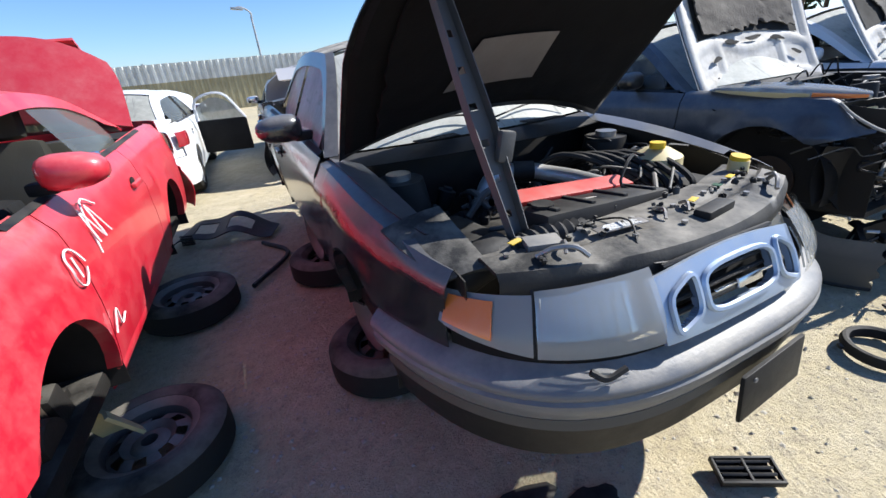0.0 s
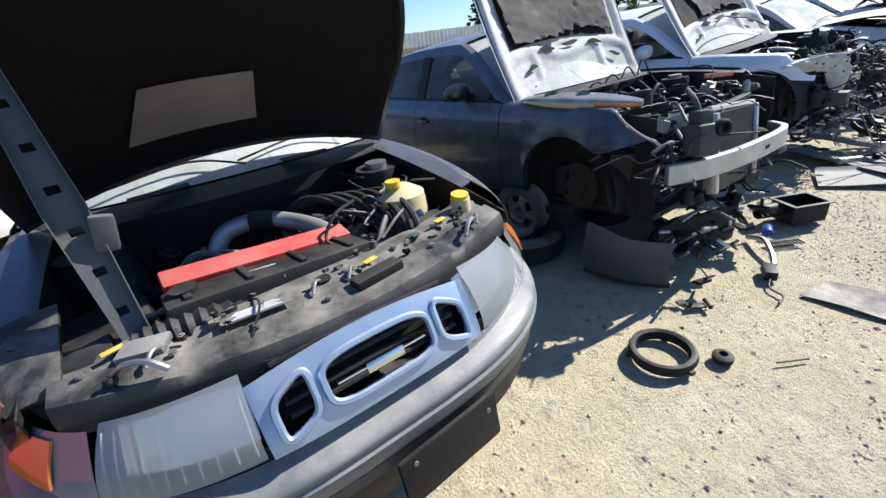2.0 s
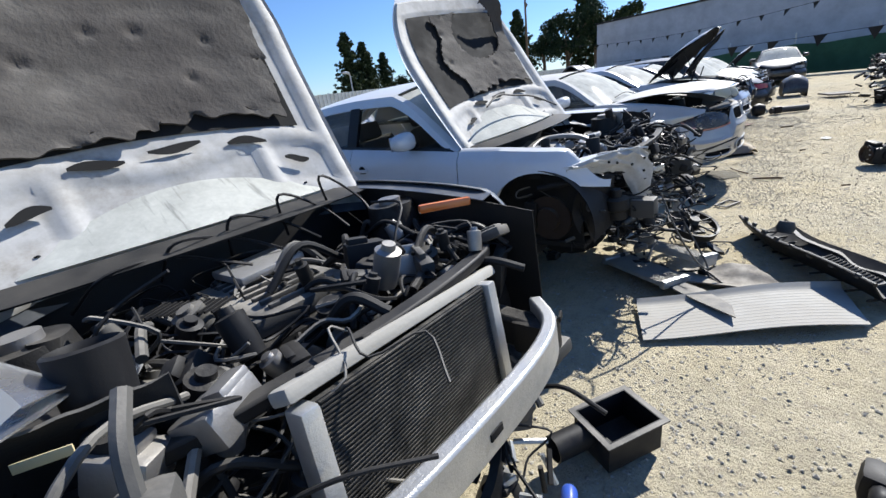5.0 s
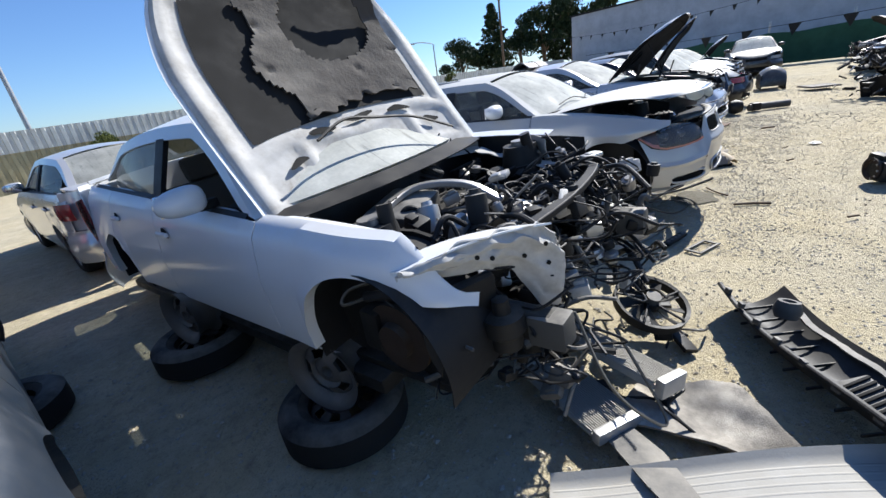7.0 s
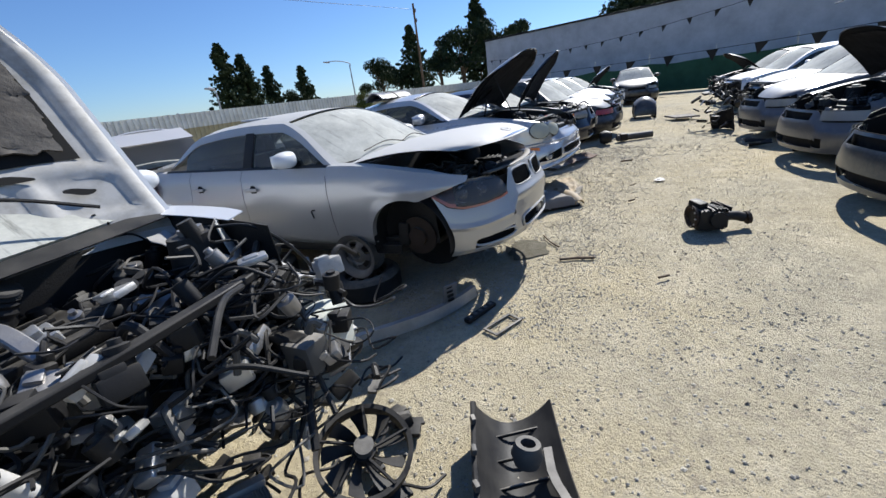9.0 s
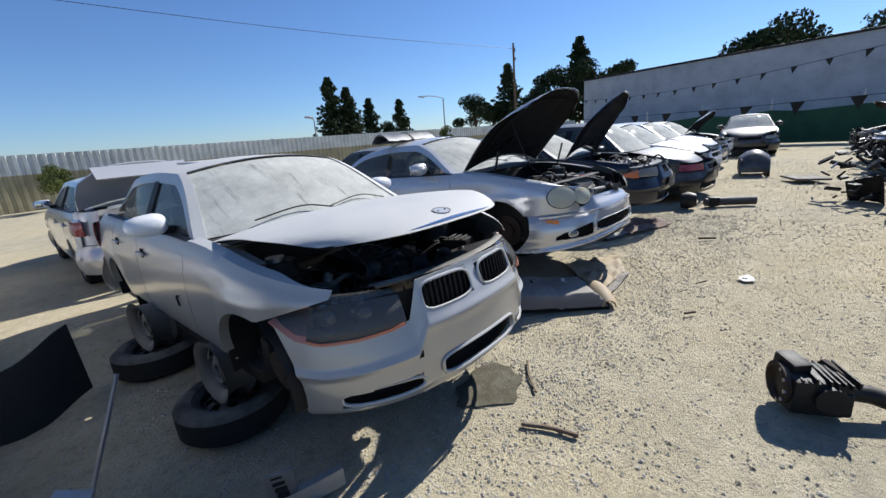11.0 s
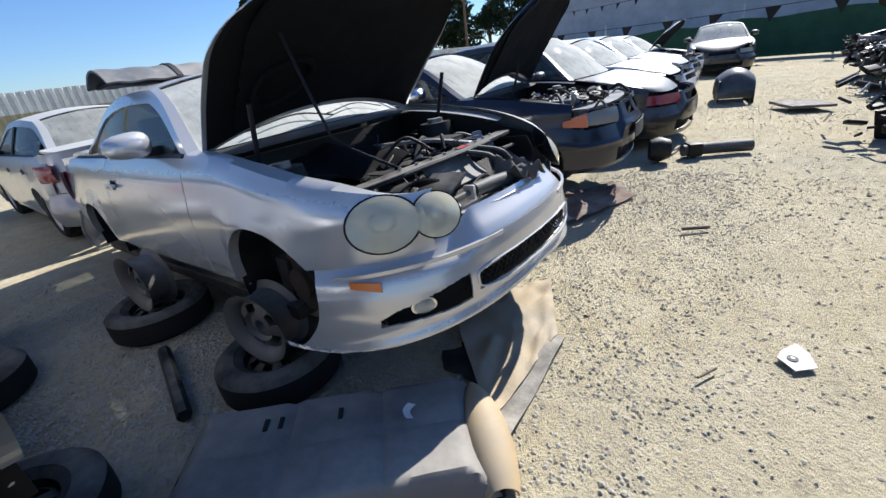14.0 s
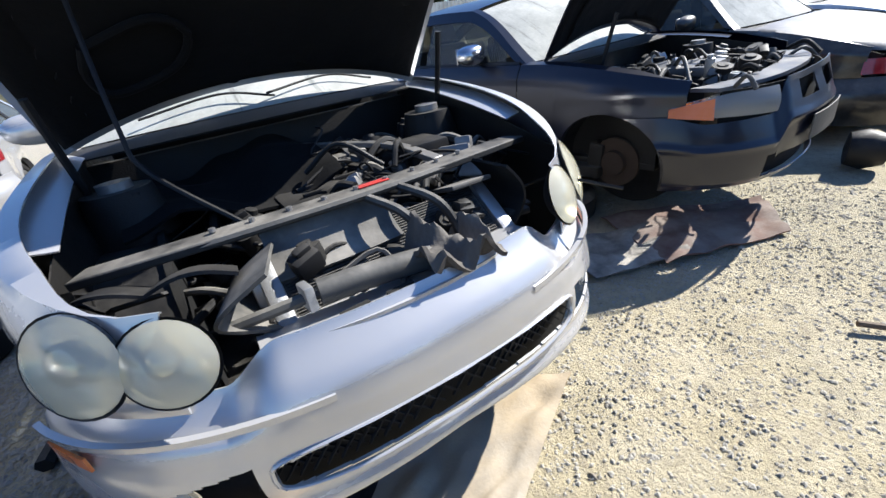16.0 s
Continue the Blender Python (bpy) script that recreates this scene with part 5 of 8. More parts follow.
# plate holder hanging off the bumper
pl = conv.p("plate_holder", box((0.33, 0.016, 0.155), (0.10, -0.075, 0.345), (-6, 0, 3), 0.012), "black", "empty black number plate holder")
for x in (-0.09, 0.15):
    conv.p("screw_hole", cyl(0.007, 0.004, (x + 0.07, -0.088, 0.40), (84, 0, 0), 10), "greyplas", "", pl)
for x0, x1 in ((-0.50, -0.42),):
    conv.p("bumper_tear", tube([(x0, 0.045, 0.56), (x0 + 0.03, 0.02, 0.545), (x1, 0.01, 0.562)], 0.009, 6), "black")
# slam panel, engine
def slam(a, b):
    x = lerp(-0.62, 0.62, a)
    if b < 0.15:
        return (x, 0.085 + 0.40 * x * x, 0.70 + 0.07 * b / 0.15)
    k = (b - 0.15) / 0.85
    z = 0.772 + 0.014 * math.sin(math.pi * k) - 0.012 * (1 if 0.38 < k < 0.62 and abs(x) > 0.12 else 0) - 0.01 * math.exp(-((abs(x) - 0.36) / 0.03) ** 2)
    return (x, lerp(0.10, 0.37, k) + 0.40 * x * x * (1 - 0.3 * k), z)
sp = conv.p("radiator_panel", grid(60, 20, slam), "dustblack", "dusty black slam panel with stickers", solid=0.012)
for k in range(14):
    x = -0.56 + 0.086 * k
    conv.p("panel_bolt", cyl(0.009, 0.008, (x, 0.17 + 0.4 * x * x + 0.10 * (k % 2), 0.79), (0, 0, 0), 8), "steel", "", sp)
conv.p("panel_bracket", box((0.15, 0.05, 0.03), (0.10, 0.18, 0.79), (0, 0, 8), 0.008), "black", "", sp)
conv.p("panel_bracket", box((0.10, 0.07, 0.02), (-0.44, 0.30, 0.79), (0, 0, -20), 0.006), "greyplas", "", sp)
conv.p("panel_label", box((0.17, 0.040, 0.003), (-0.20, 0.255, 0.792), (2, 0, -6), 0.001), "foil", "", sp)
for x, y in ((0.12, 0.26), (0.42, 0.33), (-0.50, 0.34)):
    conv.p("yellow_mark", box((0.045, 0.020, 0.003), (x, y, 0.795), (2, 0, 15), 0.001), "yellow", "", sp)
conv.p("green_mark", box((0.03, 0.025, 0.003), (0.30, 0.30, 0.795), (2, 0, 15), 0.001), "green", "", sp)
for x in (-0.42, -0.05, 0.05, 0.5):
    conv.p("latch", tube([(x - 0.02, 0.21, 0.792), (x, 0.235, 0.810), (x + 0.02, 0.27, 0.792)], 0.005, 6), "steel", "", sp)
conv.p("panel_hole", cyl(0.022, 0.004, (-0.02, 0.27, 0.792), (0, 0, 0), 16), "trimshade", "", sp)
conv.p("engine_block", box((0.62, 0.42, 0.34), (-0.10, 0.70, 0.50), (0, 0, -14), 0.03), "grime")
cv = box((0.56, 0.085, 0.045), (-0.10, 0.555, 0.795), (12, 6, 4), 0.010)
conv.p("cam_cover", cv, "redplas", "red painted engine cover")
cv = box((0.58, 0.16, 0.085), (-0.10, 0.445, 0.762), (-6, 5, 4), 0.022)
for k in range(4):
    box((0.02, 0.15, 0.02), (-0.33 + 0.15 * k, 0.445 + 0.010 * k, 0.822 - 0.013 * k), (-6, 5, 4), 0.005, cv)
conv.p("valve_cover", cv, "black", "dusty black cam cover")
conv.p("oil_cap", cyl(0.035, 0.03, (-0.33, 0.435, 0.825), (0, 0, 0), 18), "black")
conv.p("intake_hose", tube([(-0.50, 0.36, 0.73), (-0.40, 0.36, 0.755), (-0.28, 0.36, 0.75), (-0.19, 0.39, 0.70)], 0.052, 16, sub=9, ribs=0.09), "black", "ribbed black intake hose")
conv.p("air_box", box((0.26, 0.30, 0.2), (-0.56, 0.62, 0.64), (0, 0, 6), 0.03), "black")
conv.p("turbo_pipe", tube([(-0.22, 0.98, 0.68), (-0.15, 1.0, 0.76), (-0.02, 0.97, 0.78), (0.08, 0.90, 0.76), (0.14, 0.74, 0.75), (0.16, 0.52, 0.73), (0.14, 0.40, 0.66)], 0.034, 12), "alu", "pale aluminium charge pipe")
conv.p("pipe_sleeve", tube([(-0.05, 0.98, 0.78), (0.03, 0.94, 0.775)], 0.042, 12), "black")
conv.p("battery_shield", box((0.18, 0.14, 0.02), (-0.10, 0.44, 0.72), (0, 0, -10), 0.006), "foil", "silver heat shield")
rs = conv.p("coolant_tank", lathe([(0.0, 0.11), (0.05, 0.10), (0.10, 0.07), (0.105, 0.0), (0.09, -0.09), (0.0, -0.09)], 20, (0.46, 0.66, 0.74), (0, 0, 0)), "cream", "cream plastic coolant tank")
conv.p("tank_cap", cyl(0.03, 0.024, (0.43, 0.64, 0.86), (0, 0, 0), 18), "yellow", "yellow cap", rs)
ws = conv.p("washer_neck", cyl(0.035, 0.12, (0.55, 0.38, 0.76), (0, 0, 0), 14), "cream")
conv.p("washer_cap", cyl(0.032, 0.018, (0.55, 0.38, 0.828), (8, 0, 0), 18), "yellow", "yellow cap", ws)
conv.p("battery", box((0.17, 0.2, 0.16), (0.47, 0.46, 0.66), (0, 0, 0), 0.015), "black")
for k in range(6):
    y = 1.05 - 0.05 * k
    conv.p("hose", tube([(0.05 + 0.06 * k, 1.05, 0.72), (0.18 + 0.05 * k, 0.92 - 0.04 * k, 0.82), (0.30 + 0.02 * k, 0.70 - 0.05 * k, 0.76), (0.34, 0.48, 0.66)], 0.013, 7), "black")
clutter(conv, 3, (-0.55, 0.6), (0.45, 1.15), (0.58, 0.70), 22, 20, 22, ("grime", "black"), 0.8)
clutter(conv, 4, (0.2, 0.6), (0.5, 1.0), (0.66, 0.76), 12, 12, 14, ("black", "grime", "steel"), 0.6)
clutter(conv, 5, (-0.5, 0.55), (0.20, 0.40), (0.780, 0.790), 26, 0, 2, ("black", "dustblack", "dustblack", "dustgrey"), 0.22)
for k in range(6):
    conv.p("label_bar", box((0.12 - 0.012 * (k % 3), 0.004, 0.002), (-0.20, 0.240 + 0.006 * k, 0.7945), (2, 0, -6)), "white", "", sp)
for s in (-1, 1):
    conv.p("lamp_latch", tube([(s * 0.40, 0.17, 0.79), (s * 0.43, 0.19, 0.815), (s * 0.47, 0.22, 0.812), (s * 0.50, 0.25, 0.785)], 0.007, 6), "steel", "", sp)
    for k in range(4):
        conv.p("plenum_vent", box((0.22, 0.008, 0.006), (s * 0.30, 1.18 + 0.02 * k, 0.935), (0, 0, -s * 6), 0.002), "black")
conv.p("air_intake_pipe", tube([(-0.66, 0.40, 0.70), (-0.58, 0.40, 0.73), (-0.50, 0.41, 0.74)], 0.062, 14), "black")
conv.p("oil_pipe", tube([(-0.44, 0.56, 0.74), (-0.42, 0.49, 0.77), (-0.30, 0.47, 0.80), (-0.12, 0.45, 0.80), (-0.06, 0.47, 0.78)], 0.009, 7), "dustgrey")

def flank(c, y, z, out=0.005):
    t = c.top(y) - 0.02
    return (c.half(y) * c.sect(z) - 0.03 * sstep(t - 0.09, t, z) ** 2 + out, y, z)


conv.p("marker_ring", tube([flank(conv, 0.82 + 0.10 * math.cos(t), 0.765 + 0.045 * math.sin(t + 0.5)) for t in [k * 0.45 for k in range(15)]], 0.004, 5, sub=3), "pink", "pink marker scribble on the wing")
conv.p("marker_stroke", tube([flank(conv, 0.76, 0.75), flank(conv, 0.82, 0.78), flank(conv, 0.87, 0.77)], 0.004, 5, sub=3), "pink")
conv.p("swage_line", tube([flank(conv, 0.45 + 0.1 * k, 0.70 + 0.006 * k, 0.0) for k in range(10)], 0.006, 6, sub=2), "p_dusk")

# perforated steel bar that props the bonnet
bar = thing("prop_bar", Matrix.Identity(4), "perforated grey steel bar propping a raised bonnet", "prop")
def bar_mesh():
    b = bmesh.new()
    n, wid = 40, 0.085
    for i in range(n):
        t0, t1 = i / n, (i + 1) / n
        hole = i % 5 == 2
        for (u0, u1) in (((-1, -0.35), (0.35, 1)) if hole else ((-1, 1),)):
            w0 = wid * (0.62 + 0.38 * (1 - abs(2 * t0 - 1)))
            w1 = wid * (0.62 + 0.38 * (1 - abs(2 * t1 - 1)))
            vs = [b.verts.new((u0 * w0 / 2, 0, t0)), b.verts.new((u1 * w0 / 2, 0, t0)), b.verts.new((u1 * w1 / 2, 0, t1)), b.verts.new((u0 * w1 / 2, 0, t1))]
            b.faces.new(vs)
    for s in (-1, 1):
        for i in range(n):
            t0, t1 = i / n, (i + 1) / n
            w0 = wid * (0.62 + 0.38 * (1 - abs(2 * t0 - 1))) * s / 2
            w1 = wid * (0.62 + 0.38 * (1 - abs(2 * t1 - 1))) * s / 2
            vs = [b.verts.new((w0, 0, t0)), b.verts.new((w1, 0, t1)), b.verts.new((w1, 0.03, t1)), b.verts.new((w0, 0.03, t0))]
            b.faces.new(vs)
    bmesh.ops.remove_doubles(b, verts=b.verts, dist=0.0005)
    return b
p0, p1 = Vector((0.636, 0.845, 0.93)), Vector((0.562, 1.19, 1.70))
bm = bar_mesh()
ln = (p1 - p0).length
for v in bm.verts:
    v.co.z *= ln
q = (p1 - p0).to_track_quat("Z", "Y").to_matrix().to_4x4()
bmesh.ops.transform(bm, matrix=Matrix.Translation(p0) @ q, verts=bm.verts)
part("bar", bm, "barsteel", bar, solid=0.003)
part("bolt_lug", box((0.05, 0.03, 0.09), tuple(p0.lerp(p1, 0.42) + Vector((0.05, -0.02, 0))), (0, 12, 0), 0.01), "barsteel", bar)
part("end_lug", box((0.07, 0.025, 0.06), tuple(p1), (0, 30, 0), 0.012), "barsteel", bar)

# ---- blue-grey sedan, stripped nose ----
def bare_nose(c, tone="dustgrey", bar=(0.09, 0.06), boxes="dustgrey"):
    """What is left when bumper, lamps and grille are gone."""
    sup = strip_box(c, "radiator_support", [(-0.62, 0.50, 0.76), (-0.46, 0.36, 0.80), (0, 0.30, 0.81), (0.46, 0.36, 0.80), (0.62, 0.50, 0.76)], bar[0], bar[1], tone, "dusty radiator support")
    for s in (-1, 1):
        strip_box(c, "frame_rail", [(s * 0.50, 0.18, 0.50), (s * 0.50, 0.55, 0.52), (s * 0.46, 1.1, 0.5)], 0.08, 0.12, "grime")
        c.p("crash_box", box((0.10, 0.14, 0.12), (s * 0.50, 0.20, 0.50), (0, 0, 0), 0.012), boxes)
        c.p("lamp_bracket", box((0.20, 0.05, 0.16), (s * 0.64, 0.42, 0.66), (10, 0, s * 25), 0.02), "black")
        c.p("wing_stay", tube([(s * 0.60, 0.45, 0.76), (s * 0.75, 0.55, 0.74), (s * 0.82, 0.75, 0.72)], 0.02, 8), "black")
    return sup


ga = Car("grey_sedan", "dusty blue-grey sedan stripped of its front bumper, bonnet raised, on rims", pose(3.80, 0.68, 0.19, -4, 0, 1.0), "p_grey", n=2.6, D=0.85, H=1.53, hz0=0.84, belt0=1.01, belt1=1.17, deck=1.22, yf=0.83, zc=0.44, ra=0.365, cowl=1.42, hood_y=-0.10, hood_round=0.05, hood_ext=0.13, hood_wide=0.30)
ga.body_sides(fender_from=0.33, gap=0.43, low_front=lambda y: lerp(0.765, 0.67, (y - 0.34) / 0.33), fender_top=lambda y: max(0.778, ga.top(max(y, 0.45)) - 0.15 * sstep(0.55, 0.34, y)))
ga.p("splash_shield", grid(14, 8, lambda a, b: (-0.86 + 0.26 * a, 0.50 - 0.18 * a + 0.04 * math.sin(3 * b), lerp(0.70 - 0.04 * a, 0.34 + 0.05 * math.sin(a * 9), b))), "black", "torn black splash shield", solid=0.006)
ga.glasshouse()
ga.interior()
ga.wheel_wells()
ga.tail()
ga.bay()
ga.mirror(-1, "p_black", empty=True)
ga.mirror(1)
ga.hood(119, under="insul", under_label="torn brown insulation pad", frame_mat="p_hoodwhite", mat="p_grey")
bare_nose(ga, tone="black", bar=(0.05, 0.035), boxes="grime")
strip_box(ga, "bumper_beam", [(-0.765, 0.225, 0.575), (-0.62, 0.145, 0.575), (-0.456, 0.095, 0.575), (-0.2, 0.065, 0.57), (0.2, 0.065, 0.56), (0.44, 0.115, 0.55), (0.58, 0.24, 0.545)], 0.045, 0.115, "alu", "pale aluminium bumper beam")
for k in range(7):
    x = -0.54 + 0.18 * k
    # slot drawn as a near-black chip, its shade in the colour
    ga.p("beam_slot", box((0.05, 0.008, 0.022), (x, 0.038 + 0.30 * x * x, 0.565), (0, 0, 34 * x), 0.002), "trimshade")
radiator(ga.root, 0.63, 0.46, (-0.035, 0.185, 0.335), (-6, 5, 5), 48, mat="radblack")
ga.p("radiator_cap_rail", box((0.80, 0.075, 0.035), (0.04, 0.285, 0.795), (-24, 6.5, 6), 0.012), "palegrey", "pale top rail over the radiator")
for k in range(5):
    ga.p("rail_clip", box((0.028, 0.035, 0.02), (-0.28 + 0.16 * k, 0.265 + 0.016 * k, 0.842 - 0.018 * k), (-24, 6.5, 6), 0.005), "black")
engine_block(ga, (-0.02, 0.92, 0.80), (0.46, 0.62, 0.4), "dustgrey", "dusty grey engine cover with ribs", 9)
ga.p("cover_plate", box((0.26, 0.20, 0.03), (0.02, 1.05, 0.87), (3, 0, 6), 0.01), "alu")
tk = bmesh.new()
box((0.125, 0.13, 0.17), (-0.60, 0.135, 0.735), (-6, 4, -24), 0.028, tk, 1.15)
box((0.085, 0.10, 0.09), (-0.585, 0.155, 0.845), (-6, 4, -24), 0.024, tk)
tank = ga.p("washer_tank", tk, "dustgrey", "dusty grey washer tank with a black round mouth")
ga.p("tank_mouth", lathe([(0.022, -0.012), (0.024, 0.016), (0.034, 0.022), (0.044, 0.016), (0.046, -0.01), (0.022, -0.012)], 24, (-0.568, 0.052, 0.795), (82, 0, -24)), "black", "", tank)
ga.p("mouth_core", cyl(0.024, 0.01, (-0.568, 0.058, 0.795), (82, 0, -24), 18), "trimshade", "", tank)
ga.p("tank_neck", tube([(-0.585, 0.16, 0.87), (-0.57, 0.20, 0.94), (-0.54, 0.26, 0.99)], 0.014, 8), "dustgrey", "", tank)
ga.p("data_plate", box((0.085, 0.004, 0.018), (-0.652, 0.435, 0.874), (-8, 0, -30), 0.001), "cream")
ga.p("intake_mouth", lathe([(0.052, -0.10), (0.058, -0.10), (0.064, 0.03), (0.056, 0.035), (0.050, 0.02), (0.052, -0.10)], 24, (-0.545, 0.52, 0.965), (-8, 6, 0)), "black", "open black intake pipe")
# torn dark inner wing and the lamp's empty recess
ga.p("lamp_recess", grid(24, 16, lambda a, b: (lerp(-0.80, -0.46, a), lerp(0.50, 0.40, a) + 0.10 * math.sin(math.pi * b) * math.sin(math.pi * a), lerp(0.62, 0.925, b) + 0.010 * noise.noise(Vector((a * 5, b * 5, 31))))), "dustblack", "dark lamp recess of the inner wing", solid=0.006)
ga.p("recess_edge", tube([(-0.815, 0.50, 0.925), (-0.83, 0.42, 0.86), (-0.835, 0.32, 0.80), (-0.825, 0.265, 0.775), (-0.79, 0.25, 0.74)], 0.008, 7), "palegrey", "bent bare wing edge")
ga.p("lamp_hoop", tube([(-0.77, 0.30, 0.70), (-0.70, 0.26, 0.735), (-0.63, 0.27, 0.72), (-0.62, 0.33, 0.68), (-0.70, 0.36, 0.66), (-0.77, 0.30, 0.70)], 0.011, 8), "greyplas", "loose headlamp ring")
# loose headlamp resting on the bay's edge
def lampf(a, b):
    """Teardrop lens lying on the wing's edge."""
    k = math.sin(math.pi * min(1, 0.06 + 0.94 * a)) ** 0.6
    c = Vector((-0.668, 0.43, 0.945)).lerp(Vector((-0.855, 1.22, 1.025)), a) + Vector((-0.055, -0.02, 0.0)) * math.sin(math.pi * a)
    up = Vector((0.10, 0.05, 0.085)) * k
    return c + up * (b - 0.30) + Vector((-0.045, -0.03, 0.012)) * k * math.sin(math.pi * b)
hl = ga.p("loose_headlamp", grid(26, 12, lampf), "lampclear", "loose clouded headlamp with amber corner")
ga.p("amber_corner", grid(12, 6, lambda a, b: Vector(lampf(0.02 + 0.30 * a, 0.02 + 0.30 * b)) + Vector((-0.004, -0.003, 0.001))), "amber", "", hl, solid=0.004)
ga.p("cream_edge", grid(24, 5, lambda a, b: Vector(lampf(0.33 + 0.62 * a, 0.02 + 0.24 * b)) + Vector((-0.004, -0.003, 0.001))), "cream", "", hl, solid=0.004)
ga.p("lamp_back", grid(20, 10, lambda a, b: Vector(lampf(a, b)) + Vector((0.11, 0.06, -0.01)) * math.sin(math.pi * b) ** 0.7), "reflector", "", hl, solid=0.004)
for a in (0.42, 0.68):
    ga.p("lamp_bowl", lathe([(0.05, 0.0), (0.045, -0.02), (0.02, -0.04), (0.0, -0.045)], 20, tuple(Vector(lampf(a, 0.5)) + Vector((0.045, 0.03, 0))), (70, 0, -60)), "reflector", "", hl)
ga.p("wing_lamp_strip", box((0.22, 0.03, 0.035), (0.62, 0.62, 0.93), (0, 4, -30), 0.01), "amber", "loose orange lamp strip")
for k in range(12):
    ga.p("vent_slat", box((0.10, 0.006, 0.008), (-0.34 + 0.012 * k, 1.05 - 0.02 * k, 0.86), (0, 0, 30)), "black")
clutter(ga, 22, (-0.65, 0.65), (0.42, 1.2), (0.68, 0.86), 56, 34, 80, ("grime", "black", "black", "steel", "alu", "dustblack", "dustgrey"))
clutter(ga, 23, (-0.74, -0.36), (0.22, 0.45), (0.50, 0.68), 18, 12, 22, ("black", "grime", "dustblack"), 0.6)
clutter(ga, 24, (-0.6, 0.6), (0.36, 0.6), (0.74, 0.86), 18, 10, 16)
clutter(ga, 25, (-0.6, 0.6), (0.2, 0.5), (0.22, 0.42), 16, 8, 14, ("black", "grime", "dustgrey"))
for k in range(5):
    ga.p("loose_cable", tube([(-0.5 + 0.25 * k, 1.22, 0.9), (-0.4 + 0.2 * k, 1.1, 1.0 + 0.03 * k), (-0.2 + 0.2 * k, 1.14, 0.98), (0.0 + 0.15 * k, 1.05, 0.88)], 0.006, 5), "black")

# ---- white sedan, stripped further ----
wb = Car("white_sedan", "white sedan stripped to its radiator frame, torn bonnet raised, on rims", pose(6.42, 0.80, 0.20, -3, -3, 0.0), "p_white", n=2.2, D=0.95, H=1.51, hz0=0.85, belt0=1.0, belt1=1.20, deck=1.25, yf=0.73, zc=0.49, ra=0.35, door0=1.34, hood_y=-0.10, hood_round=0.05, hood_ext=0.13, hood_wide=0.34)
wb.body_sides(fender_from=0.32, gap=0.46, low_front=lambda y: 0.70 + 0.25 * max(0.0, y - 0.32), fender_sides=(-1,), fender_top=lambda y: max(0.715, wb.top(max(y, 0.45)) - 0.19 * sstep(0.58, 0.33, y)))
wb.glasshouse(side="sideglass", open_front=((-1, 0),))
wb.interior("lgrey")
wb.wheel_wells(bare=((1, wb.yf),))
wb.tail()
wb.bay(0.40)
wb.mirror(-1)
wb.mirror(1)
wb.hood(126, under="insul", under_label="torn sagging insulation pad", frame_mat="p_hoodwhite", mat="p_white", twist=2, droop=1.0, pad_hole=lambda u, v: ((u - 0.66) / 0.24) ** 2 + ((v - 0.30) / 0.34) ** 2 < 1 or u < 0.24 + 0.05 * math.sin(v * 9))
bare_nose(wb, tone="black", bar=(0.05, 0.03))
engine_block(wb, (0.02, 0.95, 0.76), (0.42, 0.6, 0.4), "grime", "", 6)
wb.p("air_filter_box", box((0.32, 0.26, 0.14), (-0.28, 1.02, 0.82), (8, -6, 12), 0.02), "dustgrey", "dusty black air filter box")
wb.p("intake_tube", tube([(-0.02, 1.1, 0.80), (0.04, 1.08, 0.92), (0.06, 1.06, 0.96)], 0.06, 14, ribs=0.06, sub=8), "black")
def apron(a, b):
    x, y = lerp(-0.84, -0.38, a), lerp(0.52, 0.20, a ** 0.8)
    zt = 0.86 + 0.03 * math.sin(math.pi * a) - 0.05 * sstep(0.9, 1.0, a)
    zb = 0.82 - 0.14 * a - 0.20 * sstep(0.66, 0.92, a)
    crease = 0.03 * noise.noise(Vector((a * 7, b * 4, 6))) - 0.016 * math.exp(-((b - 0.22) / 0.06) ** 2) + 0.012 * math.exp(-((b - 0.55 - 0.3 * a) / 0.05) ** 2)
    return (x + 0.05 * b * a, y - 0.03 * math.sin(math.pi * b) + 0.05 * b + crease, lerp(zt, zb, b) + 0.016 * noise.noise(Vector((a * 9, b * 5, 2))))
ap = wb.p("wing_apron", grid(44, 24, apron), "p_hoodwhite", "crumpled white inner wing panel", solid=0.006)
for p, q in ((0.42, 0.5), (0.48, 0.52), (0.72, 0.55), (0.86, 0.2), (0.9, 0.42)):
    c = Vector(apron(p, q))
    # dark disc on the uncut panel, painted as a hole's shade
    wb.p("apron_hole", cyl(0.008, 0.006, tuple(c + Vector((-0.002, -0.004, 0))), (84, 0, -35), 12), "trimshade", "", ap)
wb.p("apron_shelf", grid(20, 5, lambda a, b: (lerp(-0.84, -0.40, a), lerp(0.52, 0.20, a ** 0.8) + 0.16 * b, 0.86 + 0.03 * math.sin(math.pi * a) - 0.02 * b)), "p_white", "", solid=0.006)
wb.p("splash_shield", grid(12, 8, lambda a, b: (-0.78 + 0.12 * a, 0.50 - 0.10 * a + 0.05 * math.sin(3 * b), lerp(0.70, 0.40 + 0.09 * math.sin(a * 8), b))), "dustblack", "torn black splash shield", solid=0.006)
wb.p("air_spring", lathe([(0.0, 0.09), (0.03, 0.09), (0.035, 0.04), (0.075, 0.03), (0.08, -0.03), (0.06, -0.05), (0.06, -0.10), (0.0, -0.10)], 22, (-0.58, 0.34, 0.55), (0, 0, 0)), "grime")
